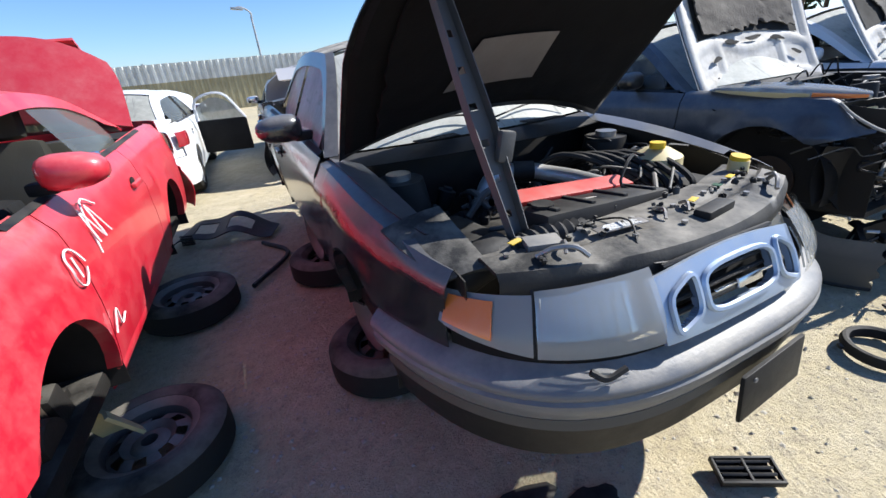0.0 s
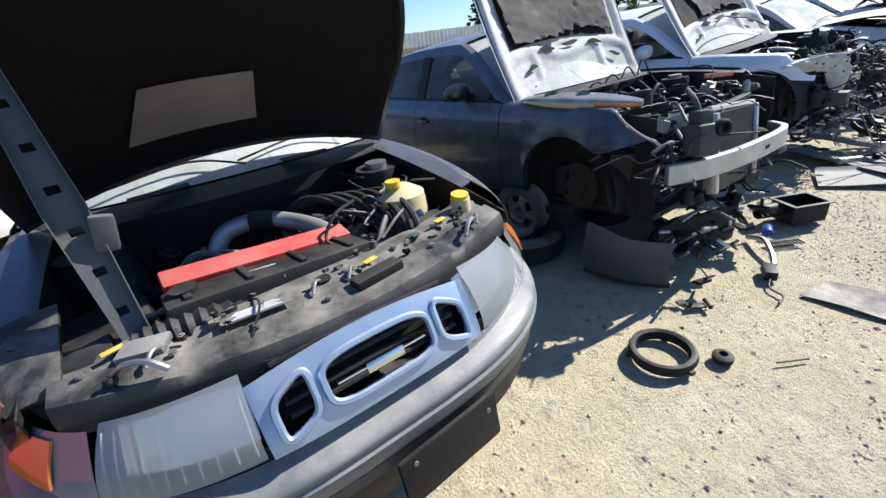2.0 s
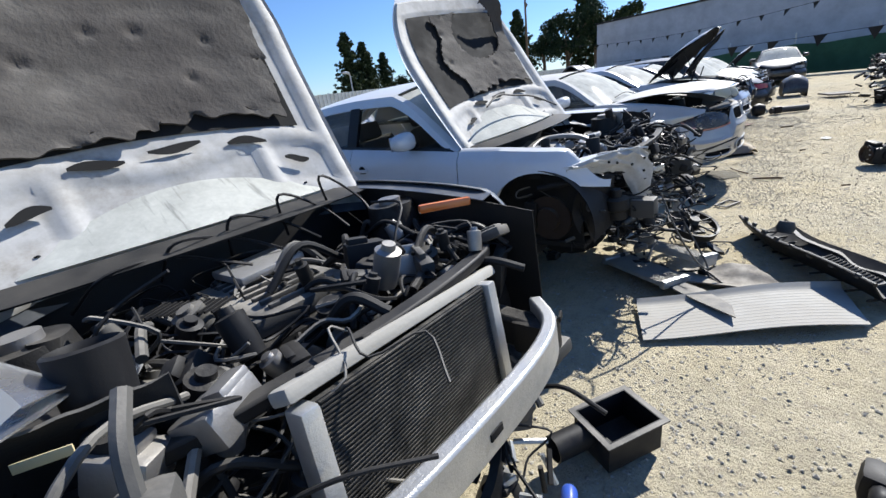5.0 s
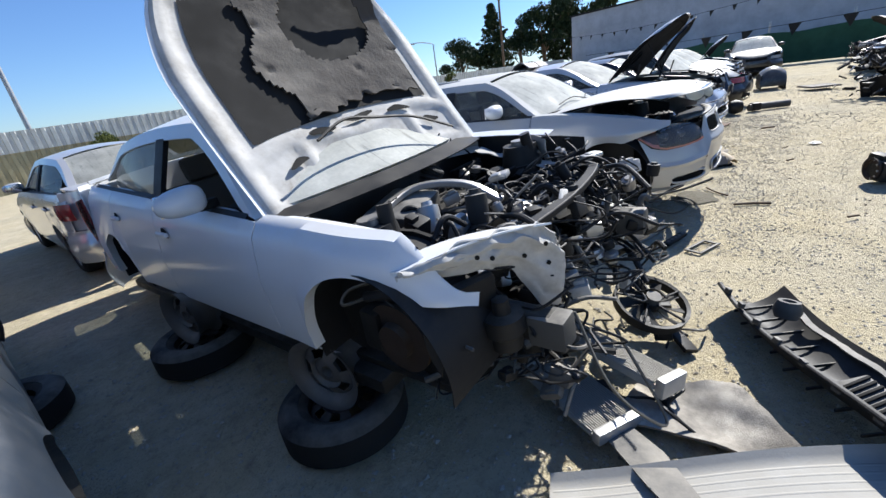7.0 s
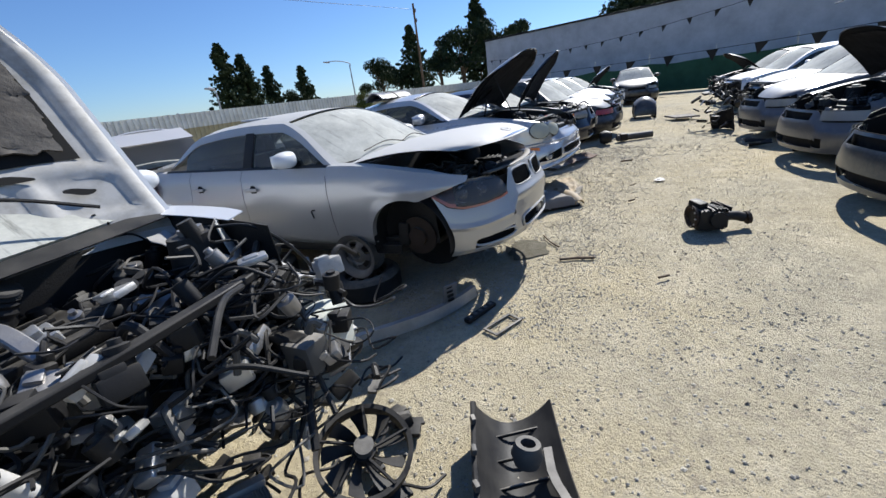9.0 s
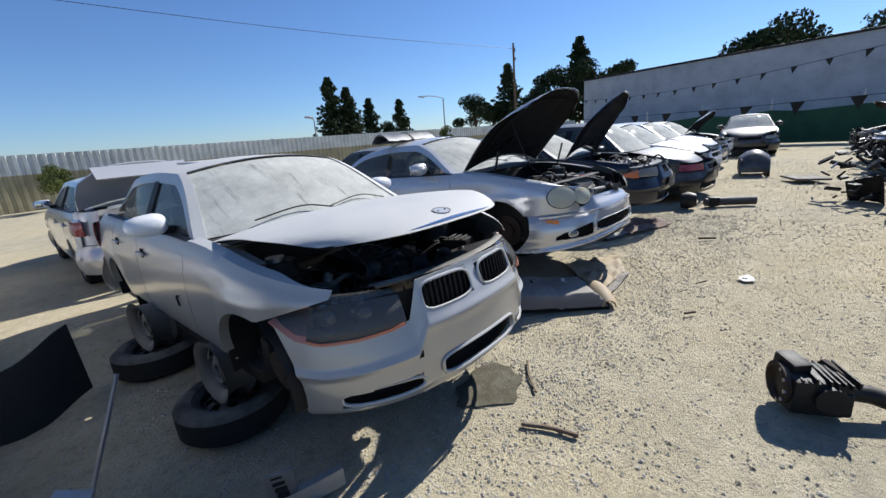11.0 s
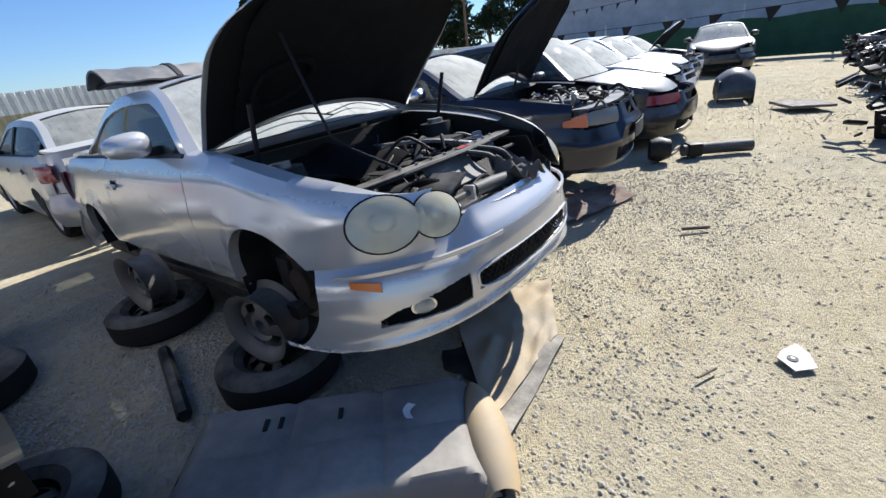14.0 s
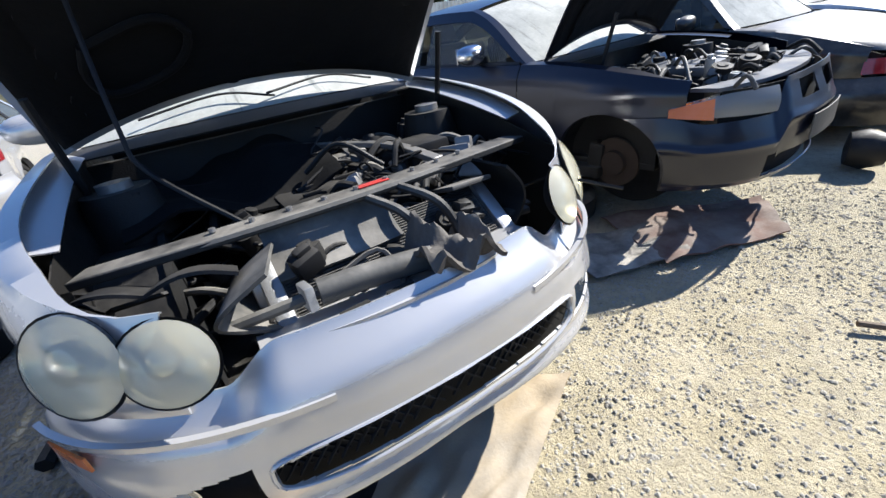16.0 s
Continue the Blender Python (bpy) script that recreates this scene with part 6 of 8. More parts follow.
wb.p("washer_tank", box((0.22, 0.17, 0.26), (0.76, 0.40, 0.38), (0, 6, 12), 0.05), "milk", "milky washer tank with green-blue residue")
def left_wing(a, b):
    k = 0.03 * noise.noise(Vector((a * 4, b * 5, 3))) + 0.02 * math.sin(9 * a + 4 * b)
    return (lerp(0.66, lerp(0.92, 1.02, math.sin(math.pi * min(1.0, 0.2 + 0.8 * b))), a) + 0.4 * k, lerp(0.62, 0.98, a) + 0.10 * b + 1.4 * k, lerp(0.46 + 0.10 * a, 0.97 - 0.05 * a, b) + k)
lw = wb.p("left_wing", grid(30, 26, left_wing), "p_hoodwhite", "crumpled white remains of the left wing", solid=0.006)
wb.p("wing_stain", grid(10, 6, lambda a, b: Vector(left_wing(0.60 + 0.36 * a, 0.60 + 0.10 * b + 0.06 * math.sin(5 * a))) + Vector((0.004, -0.006, 0.0))), "rustpaint", "yellow-brown primer stain", lw)
wb.p("wing_shelf", grid(24, 10, lambda a, b: (lerp(0.58, 0.84, b) + 0.02 * noise.noise(Vector((a * 5, b * 5, 3))), lerp(0.44, 1.15, a), lerp(0.72, 0.92, a) - 0.10 * b * b + 0.04 * noise.noise(Vector((a * 5, b * 5, 1))))), "p_hoodwhite", "", solid=0.006)
wb.p("wing_cable", tube([(0.62, 0.70, 0.95), (0.74, 0.58, 0.90), (0.86, 0.50, 0.70), (0.90, 0.46, 0.42)], 0.007, 6), "black")
clutter(wb, 32, (-0.62, 0.62), (0.40, 1.2), (0.60, 0.84), 64, 40, 90, ("grime", "black", "black", "steel", "alu", "dustblack"))
clutter(wb, 33, (-0.34, 0.60), (0.26, 0.6), (0.34, 0.82), 62, 34, 100, ("black", "black", "grime", "alu", "steel", "dustblack", "p_hoodwhite"), 0.8)
clutter(wb, 35, (0.35, 0.86), (0.12, 0.7), (0.15, 0.72), 34, 16, 44, ("black", "grime", "black", "steel", "p_hoodwhite"), 0.9)
clutter(wb, 34, (-0.62, -0.25), (0.15, 0.45), (0.12, 0.50), 12, 8, 16)
strip_box(wb, "strut_brace", [(-0.55, 1.0, 0.86), (-0.2, 1.02, 0.92), (-0.06, 0.80, 0.90), (-0.02, 0.62, 0.80)], 0.05, 0.03, "steel")
wb.p("hood_cable", tube([(-0.40, 1.34, 1.24), (-0.2, 1.36, 1.30), (0.0, 1.34, 1.27), (0.25, 1.30, 1.22), (0.5, 1.22, 1.10)], 0.008, 5), "black")
wb.p("dangling_cable", tube([(-0.52, 0.1, 0.60), (-0.54, 0.0, 0.35), (-0.40, -0.08, 0.10), (-0.32, -0.12, 0.05), (-0.30, 0.05, 0.40)], 0.006, 5), "dustgrey")

# ---- silver sedan, bonnet ajar ----
silv = Car("silver_sedan", "dusty silver sedan with bonnet ajar and empty front arches, on rims", pose(9.37, 0.93, 0.175, -2, 0, 0.0), "p_silver",
          L=4.52, w=0.905, H=1.40, n=2.4, D=0.9, belt0=0.955, belt1=1.05, hz0=0.73, cowl=1.36, yw=2.02, yr=3.35, yb=3.98, deck=1.12, yf=0.70, ywr=3.48, ra=0.335, zc=0.345, bump_z1=0.60, hood_y=0.07, hood_wide=0.18)
silv.body_sides(fender_from=0.24, gap=0.385, low_front=lambda y: lerp(0.755, 0.63, (y - 0.24) / 0.42), fender_top=lambda y: silv.top(y) + 0.01)
silv.glasshouse(roof_mat="p_silver")
silv.interior()
silv.wipers()
silv.mirror(-1, "p_white")
silv.mirror(1, "p_white")
silv.wheel_wells()
silv.tail()
silv.bay(0.42)
h, hrot = silv.hood(14, mat="p_silver", under="insuldark", twist=0.0)
def emblem(r0, r1, lift):
    """A ring lying on the bonnet's front edge."""
    def f(a, b):
        r, t = lerp(r0, r1, b), 6.28318 * a
        return hrot @ (silv.hood_pt(r * math.cos(t) / 0.55, 0.10 + r * math.sin(t) / 1.15) + Vector((0, 0, lift)))
    return grid(28, 3, f)
silv.p("emblem_seat", emblem(0.0, 0.041, 0.003), "p_silver2", "bare round emblem seat", h)
silv.p("emblem_ring", emblem(0.037, 0.043, 0.005), "greyplas", "", h)
for k in (-0.02, 0.02):
    silv.p("emblem_hole", cyl(0.004, 0.004, tuple(hrot @ (silv.hood_pt(k / 0.55, 0.10) + Vector((0, 0, 0.005)))), (0, 0, 0), 10), "trimshade", "", h)
silv.p("nose_trim", grid(40, 2, lambda a, b: hrot @ (silv.hood_pt(lerp(-0.5, 0.5, a), 0.012 + 0.02 * b * math.sin(math.pi * a)) + Vector((0, 0, 0.003)))), "chrome", "bare metal nose edge", h)


def nose_panel(c, z0, z1, off, holes, label="", reach=None, n=96, k=34, mat=None):
    """Front bumper skin with openings; holes are fields (a0, a1, z0, z1) or tests."""
    r = c.ay(c.yf - c.ra - 0.005) if reach is None else reach
    def hole(u, v):
        a = lerp(-r, r, u)
        z = lerp(z0(a) if callable(z0) else z0, z1(a) if callable(z1) else z1, v)
        return any(h(a, z) for h in holes)
    return c.bumper(z0, z1, off, mat, hole, n, k, -r, r, "front_bumper", label, thick=0.008)


def off_nose(b, q):
    return 0.02 + 0.03 * math.sin(math.pi * min(1, b * 0.95)) - 0.05 * sstep(0.62, 1, b) * sstep(0.5, 0.0, abs(q)) - 0.03 * (1 - sstep(0, 0.12, b)) + 0.015 * math.exp(-((b - 0.62) / 0.05) ** 2)


top_nose = lambda a: lerp(0.745, 0.575, sstep(0.235, 0.28, abs(a))) + 0.05 * sstep(0.55, 0.72, abs(a))


def steps(x, *pts):
    """Straight lines through (x, value) pairs."""
    for (x0, v0), (x1, v1) in zip(pts, pts[1:]):
        if x <= x1:
            return lerp(v0, v1, max(0.0, (x - x0) / (x1 - x0)))
    return pts[-1][1]


topsil = lambda a: steps(abs(a), (0, 0.770), (0.212, 0.765), (0.250, 0.588), (0.44, 0.556), (0.56, 0.556), (0.645, 0.588), (0.725, 0.683), (0.87, 0.625))
nose = nose_panel(silv, lambda a: 0.205 - 0.01 * abs(a), topsil, off_nose, [
    lambda a, z: 0.018 < abs(a) < 0.200 - 0.25 * max(0, 0.67 - z) and 0.618 < z < 0.740,
    lambda a, z: abs(a) < 0.165 and 0.275 < z < 0.385 - 0.25 * max(0, abs(a) - 0.1),
    lambda a, z: 0.235 < abs(a) < 0.52 and 0.262 - 0.06 * abs(a) < z < 0.34 - 0.10 * (abs(a) - 0.235)], "silver bumper skin with an empty tow-hook hole")
# near-black sheet added to draw the shade behind the openings
silv.bumper(0.22, 0.72, lambda b, q: -0.035, "trimshade", name="bumper_backing", amin=-0.58, amax=0.58, k=6, parent=nose)
for s in (-1, 1):
    silv.ring("kidney_rim", s * 0.108, 0.680, 0.094, 0.066, lambda v: 0.012 - 0.020 * v, "p_silver", nose, 0.008)
    silv.ring("duct_rim", s * 0.375, 0.290, 0.145, 0.036, 0.034, "p_silver", nose, 0.009, p=3)
silv.ring("intake_rim", 0.0, 0.327, 0.165, 0.053, 0.046, "p_silver", nose, 0.009)
# dark patch on the skin stands for the shade inside the hole
silv.patch("tow_hook_hole", -0.252, -0.232, 0.415, 0.45, 0.052, "trimshade", "", 4, 4, parent=nose)
for s in (-1, 1):
    fr = silv.patch("kidney_grille", s * 0.012, s * 0.206, 0.60, 0.75, -0.02, "black", "black kidney grille")
    for k in range(9):
        a = s * lerp(0.028, 0.182, k / 8)
        x, y = silv.plan(a, -0.002)
        silv.p("grille_slat", box((0.006, 0.02, 0.12), (x, y, 0.680), (-8, 0, 0), 0.002), "black", "", fr)
    lo = lambda u: steps(u, (0, 0.684), (0.176, 0.593), (0.36, 0.562), (0.63, 0.562), (0.87, 0.575), (1, 0.592))
    hi = lambda u: steps(u, (0, 0.694), (0.176, 0.718), (0.36, 0.742), (0.50, 0.748), (0.87, 0.738), (1, 0.728))
    hlp = silv.lens("headlamp", s * 0.722, s * 0.272, lo, hi, lambda a, b: 0.036 - 0.095 * b ** 1.3 + 0.018 * math.sin(math.pi * b), "lampsmoke", "scratched clear headlamp with faded red corner", 24, 10)
    silv.patch("lamp_corner", s * 0.716, s * 0.60, lambda u: lo(u * 0.26) + 0.004, lambda u: hi(u * 0.26) - 0.004, lambda a, b: 0.046 - 0.095 * b ** 1.3, "peach", "", parent=hlp)
    silv.patch("lamp_edge", s * 0.60, s * 0.28, lambda u: lo(0.26 + 0.72 * u) + 0.002, lambda u: lo(0.26 + 0.72 * u) + 0.016, 0.046, "peach", "", parent=hlp)
    for a, rr in ((0.54, 0.062), (0.40, 0.052)):
        x, y = silv.plan(s * a, -0.075)
        silv.p("projector", lathe([(rr + 0.012, -0.01), (rr + 0.012, 0.03), (rr, 0.045), (rr * 0.92, 0.02), (rr * 0.7, 0.035), (rr * 0.35, 0.052), (0.0, 0.056)], 26, (x, y, 0.655), (90, 0, s * 62 * a)), "reflector", "", hlp)
    silv.patch("lamp_floor", s * 0.70, s * 0.28, lo, hi, -0.085, "reflector", "", parent=hlp)
# dark grey chosen here to put the bonnet's shade into the colour
silv.p("slam_panel", grid(30, 4, lambda a, b: (lerp(-0.50, 0.50, a), lerp(0.045, 0.10, b) + 0.10 * abs(2 * a - 1) ** 2.2, 0.765 + 0.01 * math.sin(3.1 * b))), "dustgrey", "dusty slam panel, grey darkened for the bonnet's shade", solid=0.012)
silv.p("cooler_duct", grid(20, 4, lambda a, b: (lerp(-0.46, 0.46, a), lerp(0.12, 0.46, b) + 0.08 * abs(2 * a - 1) ** 2.2, 0.755 - 0.10 * b)), "black", solid=0.01)
for s in (-1, 1):
    silv.p("fuse_box", box((0.15, 0.18, 0.10), (s * 0.55, 0.54, 0.67), (0, 0, s * 14), 0.02), "black", "dusty black fuse box")
    for k in range(3):
        silv.p("fuse_rib", box((0.13, 0.010, 0.012), (s * 0.55, 0.49 + 0.05 * k, 0.724), (0, 0, s * 14), 0.003), "dustgrey")
engine_block(silv, (0, 0.85, 0.70), (0.42, 0.6, 0.35), "grime")
clutter(silv, 41, (-0.5, 0.6), (0.34, 1.0), (0.6, 0.72), 26, 18, 22, ("black", "grime", "dustgrey", "steel"), 0.8)
silv.p("wing_crack", tube([(-0.897, 1.10, 0.60), (-0.899, 1.12, 0.68), (-0.885, 1.15, 0.76), (-0.86, 1.17, 0.85)], 0.004, 5), "trimshade")
silv.p("door_chip", tube([(-0.908, 1.60, 0.62), (-0.910, 1.64, 0.61), (-0.908, 1.63, 0.55)], 0.006, 5), "trimshade")
silv.p("roof_panel_open", box((0.8, 0.42, 0.02), (0.05, 2.75, 1.435), (3, 0, 0), 0.008), "p_silver", "tilted sunroof panel")

# ---- pale silver coupe ----
coup = Car("silver_coupe", "pale silver coupe with raised bonnet and twin oval lamps, on rims", pose(11.98, 1.14, 0.225, -4, 0, -2.0), "p_silver2",
          L=4.64, w=0.87, H=1.455, n=2.5, D=0.85, belt0=1.02, belt1=1.09, hz0=0.785, cowl=1.42, yw=2.12, yr=3.2, yb=4.0, deck=1.13, yf=0.80, ywr=3.55, ra=0.335, zc=0.40, doors=2, bump_z1=0.60, hood_y=0.16)
coup.body_sides(fender_from=0.10, gap=0.43, low_front=0.57, fender_top=lambda y: coup.top(y) + 0.015)
coup.glasshouse(side="sideglass", open_front=())
coup.interior()
coup.wipers()
coup.mirror(-1)
coup.mirror(1)
coup.wheel_wells()
coup.tail()
coup.bay()
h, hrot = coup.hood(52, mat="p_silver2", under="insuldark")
topc = lambda a: 0.66 - 0.10 * sstep(0.19, 0.30, abs(a)) + 0.0 * a
nose = nose_panel(coup, lambda a: 0.185 - 0.15 * abs(a), topc, lambda b, q: 0.02 + 0.045 * math.sin(math.pi * min(1, 0.08 + b * 0.9)) - 0.045 * sstep(0.7, 1, b) + 0.03 * math.exp(-(b / 0.10) ** 2), [
    lambda a, z: abs(a) < 0.255 and 0.275 < z < 0.425 - 0.28 * max(0, abs(a) - 0.1),
    lambda a, z: 0.275 < abs(a) < 0.565 and 0.225 + 0.30 * max(0, 0.34 - abs(a)) < z < 0.405 - 0.36 * (abs(a) - 0.275) - 0.5 * max(0, abs(a) - 0.52)], "pale silver sports bumper", n=168, k=64, mat="p_silver2")
# added dark sheet: shade seen through intake and fog recesses
coup.bumper(0.10, 0.46, lambda b, q: -0.015, "trimshade", name="bumper_backing", amin=-0.57, amax=0.57, k=4, parent=nose)
mesh_bm = bmesh.new()
for k in range(26):
    x, y = coup.plan(lerp(-0.26, 0.26, k / 25), 0.03)
    box((0.004, 0.008, 0.15), (x, y, 0.355), (0, 35, 0), 0, mesh_bm)
    box((0.004, 0.008, 0.15), (x, y, 0.355), (0, -35, 0), 0, mesh_bm)
coup.p("intake_mesh", mesh_bm, "black", "black intake mesh", nose, smooth=False)
for s in (-1, 1):
    for nm, a, rx, rz, zc, of in (("big_headlamp", 0.502, 0.134, 0.102, 0.714, 0.012), ("small_headlamp", 0.335, 0.095, 0.084, 0.702, 0.016)):
        bowl = coup.oval("lamp_bowl", s * a, zc, rx * 1.06, rz * 1.06, of - 0.002, "black", "", -0.05, push=1.0)
        coup.oval("lamp_reflector", s * a, zc, rx * 0.97, rz * 0.97, of + 0.001, "reflector", "", -0.035, parent=bowl, push=1.0)
        ov = coup.oval(nm, s * a, zc, rx, rz, of, "lampyellow", "yellowed oval headlamp", 0.024, parent=bowl, push=1.0, rings=8)
        coup.oval("lamp_bulb", s * a, zc + 0.01, rx * 0.40, rz * 0.42, of + 0.006, "black", "", 0.004, parent=ov, push=1.0)
        coup.oval("bulb_glass", s * a, zc + 0.01, rx * 0.30, rz * 0.32, of + 0.009, "chrome", "", 0.008, parent=ov, push=1.0)
    coup.patch("side_marker", s * 0.635, s * 0.545, lambda u: lerp(0.455, 0.435, u), lambda u: lerp(0.485, 0.462, u), 0.062, "amber", "amber side marker", 8, 3)
    coup.patch("trim_strip", s * 0.68, s * 0.14, lambda u: lerp(0.495, 0.50, u), lambda u: lerp(0.513, 0.518, u), 0.060, "p_silver2", "raised bumper moulding", 24, 3, parent=nose, thick=0.014)
    fg = coup.oval("fog_lamp", s * 0.435, 0.288, 0.042, 0.042, 0.040, "lampclear", "round fog lamp", 0.012)
    coup.oval("fog_ring", s * 0.435, 0.288, 0.052, 0.052, 0.034, "chrome", "", 0.004, parent=fg)
coup.ring("intake_rim", 0.0, 0.348, 0.255, 0.075, 0.066, "p_silver2", nose, 0.006)
coup.oval("tow_cap", -0.172, 0.468, 0.035, 0.03, 0.058, "p_silver2", "", 0.003)
# the sports bumper sits high: its lower parts are drawn together upwards
def lift_low(car, names, *pts):
    for ob in [car.root] + list(car.root.children_recursive):
        if ob.name.split(".")[0] in names:
            for v in ob.data.vertices:
                v.co.z = steps(v.co.z, *pts)
lift_low(coup, ("front_bumper", "bumper_backing", "intake_mesh", "side_marker", "trim_strip", "fog_lamp", "fog_ring", "intake_rim", "tow_cap"),
         (0.10, 0.23), (0.185, 0.30), (0.29, 0.37), (0.34, 0.405), (0.385, 0.44), (0.43, 0.47), (0.46, 0.515), (0.505, 0.55), (0.56, 0.60), (0.66, 0.68), (0.72, 0.72))
# slam panel, cooler pack, cables
sp = strip_box(coup, "radiator_support", [(-0.66, 0.46, 0.80), (-0.40, 0.37, 0.82), (0, 0.33, 0.825), (0.40, 0.37, 0.82), (0.66, 0.46, 0.80)], 0.085, 0.022, "dustblack")
for k in range(9):
    coup.p("panel_bolt", cyl(0.008, 0.01, (-0.36 + 0.09 * k, 0.335 + 0.28 * (-0.36 + 0.09 * k) ** 2, 0.840), (0, 0, 0), 8), "steel", "", sp)
coup.p("panel_lip", tube([(-0.5, 0.365, 0.815), (-0.2, 0.29, 0.83), (0.1, 0.285, 0.83), (0.5, 0.37, 0.815)], 0.010, 6), "dustgrey", "", sp)
coup.p("red_label", box((0.09, 0.03, 0.003), (0.05, 0.335, 0.839), (0, 0, 0), 0.001), "redplas", "", sp)
radiator(coup.root, 0.62, 0.28, (0.02, 0.24, 0.44), (-6, 0, 0), 30)
for x in (0.05, 0.15):
    coup.p("support_post", tube([(x + 0.03, 0.12, 0.64), (x + 0.03, 0.15, 0.72), (x, 0.18, 0.79), (x - 0.05, 0.29, 0.825)], 0.013, 8), "dustblack")
    coup.p("post_foot", box((0.05, 0.05, 0.03), (x + 0.03, 0.12, 0.65), (0, 0, 8), 0.008), "dustblack")
coup.p("duct_panel", grid(16, 6, lambda a, b: (lerp(-0.27, 0.06, a), lerp(0.33, 0.22, b) - 0.01 * math.sin(math.pi * a), lerp(0.812, 0.715, b) - 0.012 * math.sin(math.pi * b))), "dustgrey", "dusty grey air guide below the slam panel", solid=0.008)
coup.p("duct_cheek", grid(16, 12, lambda a, b: (-0.30 - 0.12 * math.sin(math.pi * b) + 0.05 * a, lerp(0.10, 0.33, a) + 0.03 * math.cos(math.pi * b), lerp(0.64, 0.81, b) - 0.02 * a)), "dustgrey", "moulded grey cheek of the air guide", solid=0.008)
coup.p("duct_cheek", grid(12, 8, lambda a, b: (0.38 + 0.06 * math.sin(math.pi * b), lerp(0.16, 0.34, a), lerp(0.62, 0.82, b))), "black", "", solid=0.008)
coup.p("duct_shelf", box((0.15, 0.09, 0.014), (0.29, 0.26, 0.775), (-14, 4, 8), 0.005), "dustgrey")
radiator(coup.root, 0.60, 0.24, (0.03, 0.105, 0.60), (-52, 0, 0), 30, 0.02, "radblack")
fb = coup.p("foam_bar", tube([(-0.21, 0.115, 0.705), (-0.06, 0.10, 0.70), (0.07, 0.095, 0.685)], 0.030, 12), "dustgrey", "grey foam sleeve on the crash bar")
coup.p("bar_end", tube([(-0.40, 0.15, 0.69), (-0.30, 0.125, 0.70), (-0.21, 0.115, 0.705)], 0.014, 8), "dustgrey", "", fb)
coup.p("bar_clamp", box((0.022, 0.05, 0.06), (-0.235, 0.117, 0.705), (0, 0, 8), 0.005), "alu", "", fb)
for x in (-0.16, -0.05):
    coup.p("tray_slot", box((0.07, 0.018, 0.006), (x, 0.045, 0.672), (-4, 0, 4), 0.003), "trimshade")
coup.p("lamp_carrier", grid(24, 4, lambda a, b: (lerp(-0.70, -0.34, a), lerp(0.30, 0.18, a) + 0.12 * b, 0.79 + 0.025 * abs(math.sin(2 * math.pi * a)) - 0.03 * b)), "black", "broken dark lamp carrier edge", solid=0.008)
coup.p("lower_tray", grid(24, 3, lambda a, b: (lerp(-0.36, 0.36, a), lerp(0.0, 0.14, b) + 0.06 * abs(2 * a - 1) ** 2, 0.66 - 0.015 * b)), "p_silver2", "", solid=0.008)
rag = coup.p("dirty_rag", grid(18, 14, lambda a, b: (0.02 + 0.20 * a, -0.01 + 0.17 * b, 0.70 + 0.03 * math.sin(a * 11 + b * 5) + 0.035 * noise.noise(Vector((a * 5, b * 5, 2))) + 0.06 * math.exp(-((a - 0.2) / 0.2) ** 2) * b)), "insul", "crumpled dirty grey glove", solid=0.012)
engine_block(coup, (0.05, 0.85, 0.73), (0.5, 0.5, 0.35), "black", "", 4)
coup.p("battery", box((0.17, 0.2, 0.15), (0.42, 0.75, 0.76), (0, 0, 0), 0.012), "black")
strip_box(coup, "strut_brace", [(0.05, 1.2, 0.86), (0.3, 0.8, 0.84), (0.36, 0.5, 0.80)], 0.045, 0.02, "steel")
coup.p("black_cloth", grid(20, 12, lambda a, b: (lerp(-0.60, 0.10, a), lerp(0.75, 1.30, b), 0.78 + 0.10 * b + 0.05 * math.sin(a * 7 + b * 3) + 0.04 * noise.noise(Vector((a * 4, b * 4, 7))))), "insuldark", "black crumpled cover", solid=0.01)
coup.p("prop_rod", tube([(-0.28, 0.42, 0.81), (-0.45, 0.60, 0.98), (-0.47, 0.66, 1.1), (-0.46, 0.80, 1.45)], 0.007, 6), "black", "thin bent bonnet stay")
for s in (-1, 1):
    coup.p("gas_strut", tube([(s * 0.66, 0.98, 0.86), (s * 0.66, 0.86, 1.20)], 0.012, 8), "black")
hp = lambda u, v: tuple(hrot @ (coup.hood_pt(u, v) + Vector((0, 0, -0.058))))
coup.p("lining_duct_rim", tube([hp(-0.66, 0.62), hp(-0.40, 0.60), hp(-0.28, 0.68), hp(-0.38, 0.80), hp(-0.64, 0.82), hp(-0.70, 0.72), hp(-0.66, 0.62)], 0.014, 8, sub=5), "insuldark", "moulded duct in the black hood lining", h)
clutter(coup, 51, (0.0, 0.62), (0.42, 1.15), (0.66, 0.80), 36, 26, 30)
clutter(coup, 52, (-0.35, 0.45), (0.16, 0.34), (0.62, 0.74), 16, 2, 10, ("black", "grime"), 0.7)
clutter(coup, 53, (-0.62, 0.0), (0.45, 1.1), (0.55, 0.72), 16, 12, 10, ("black", "grime"))

# ---- navy coupe ----
nav = Car("navy_coupe", "navy coupe with raised bonnet and amber lamp, on rims", pose(14.69, 1.33, 0.185, -2, 0, 5.0), "p_navy",
          L=4.58, w=0.89, H=1.36, n=2.4, D=0.9, belt0=0.93, belt1=0.98, hz0=0.73, cowl=1.38, yw=2.05, yr=3.2, yb=3.98, deck=1.02, yf=0.77, ywr=3.53, ra=0.335, doors=2, bump_z1=0.60, hood_y=0.12)
nav.body_sides(fender_from=0.36, low_front=0.585)
nav.glasshouse()
nav.interior()
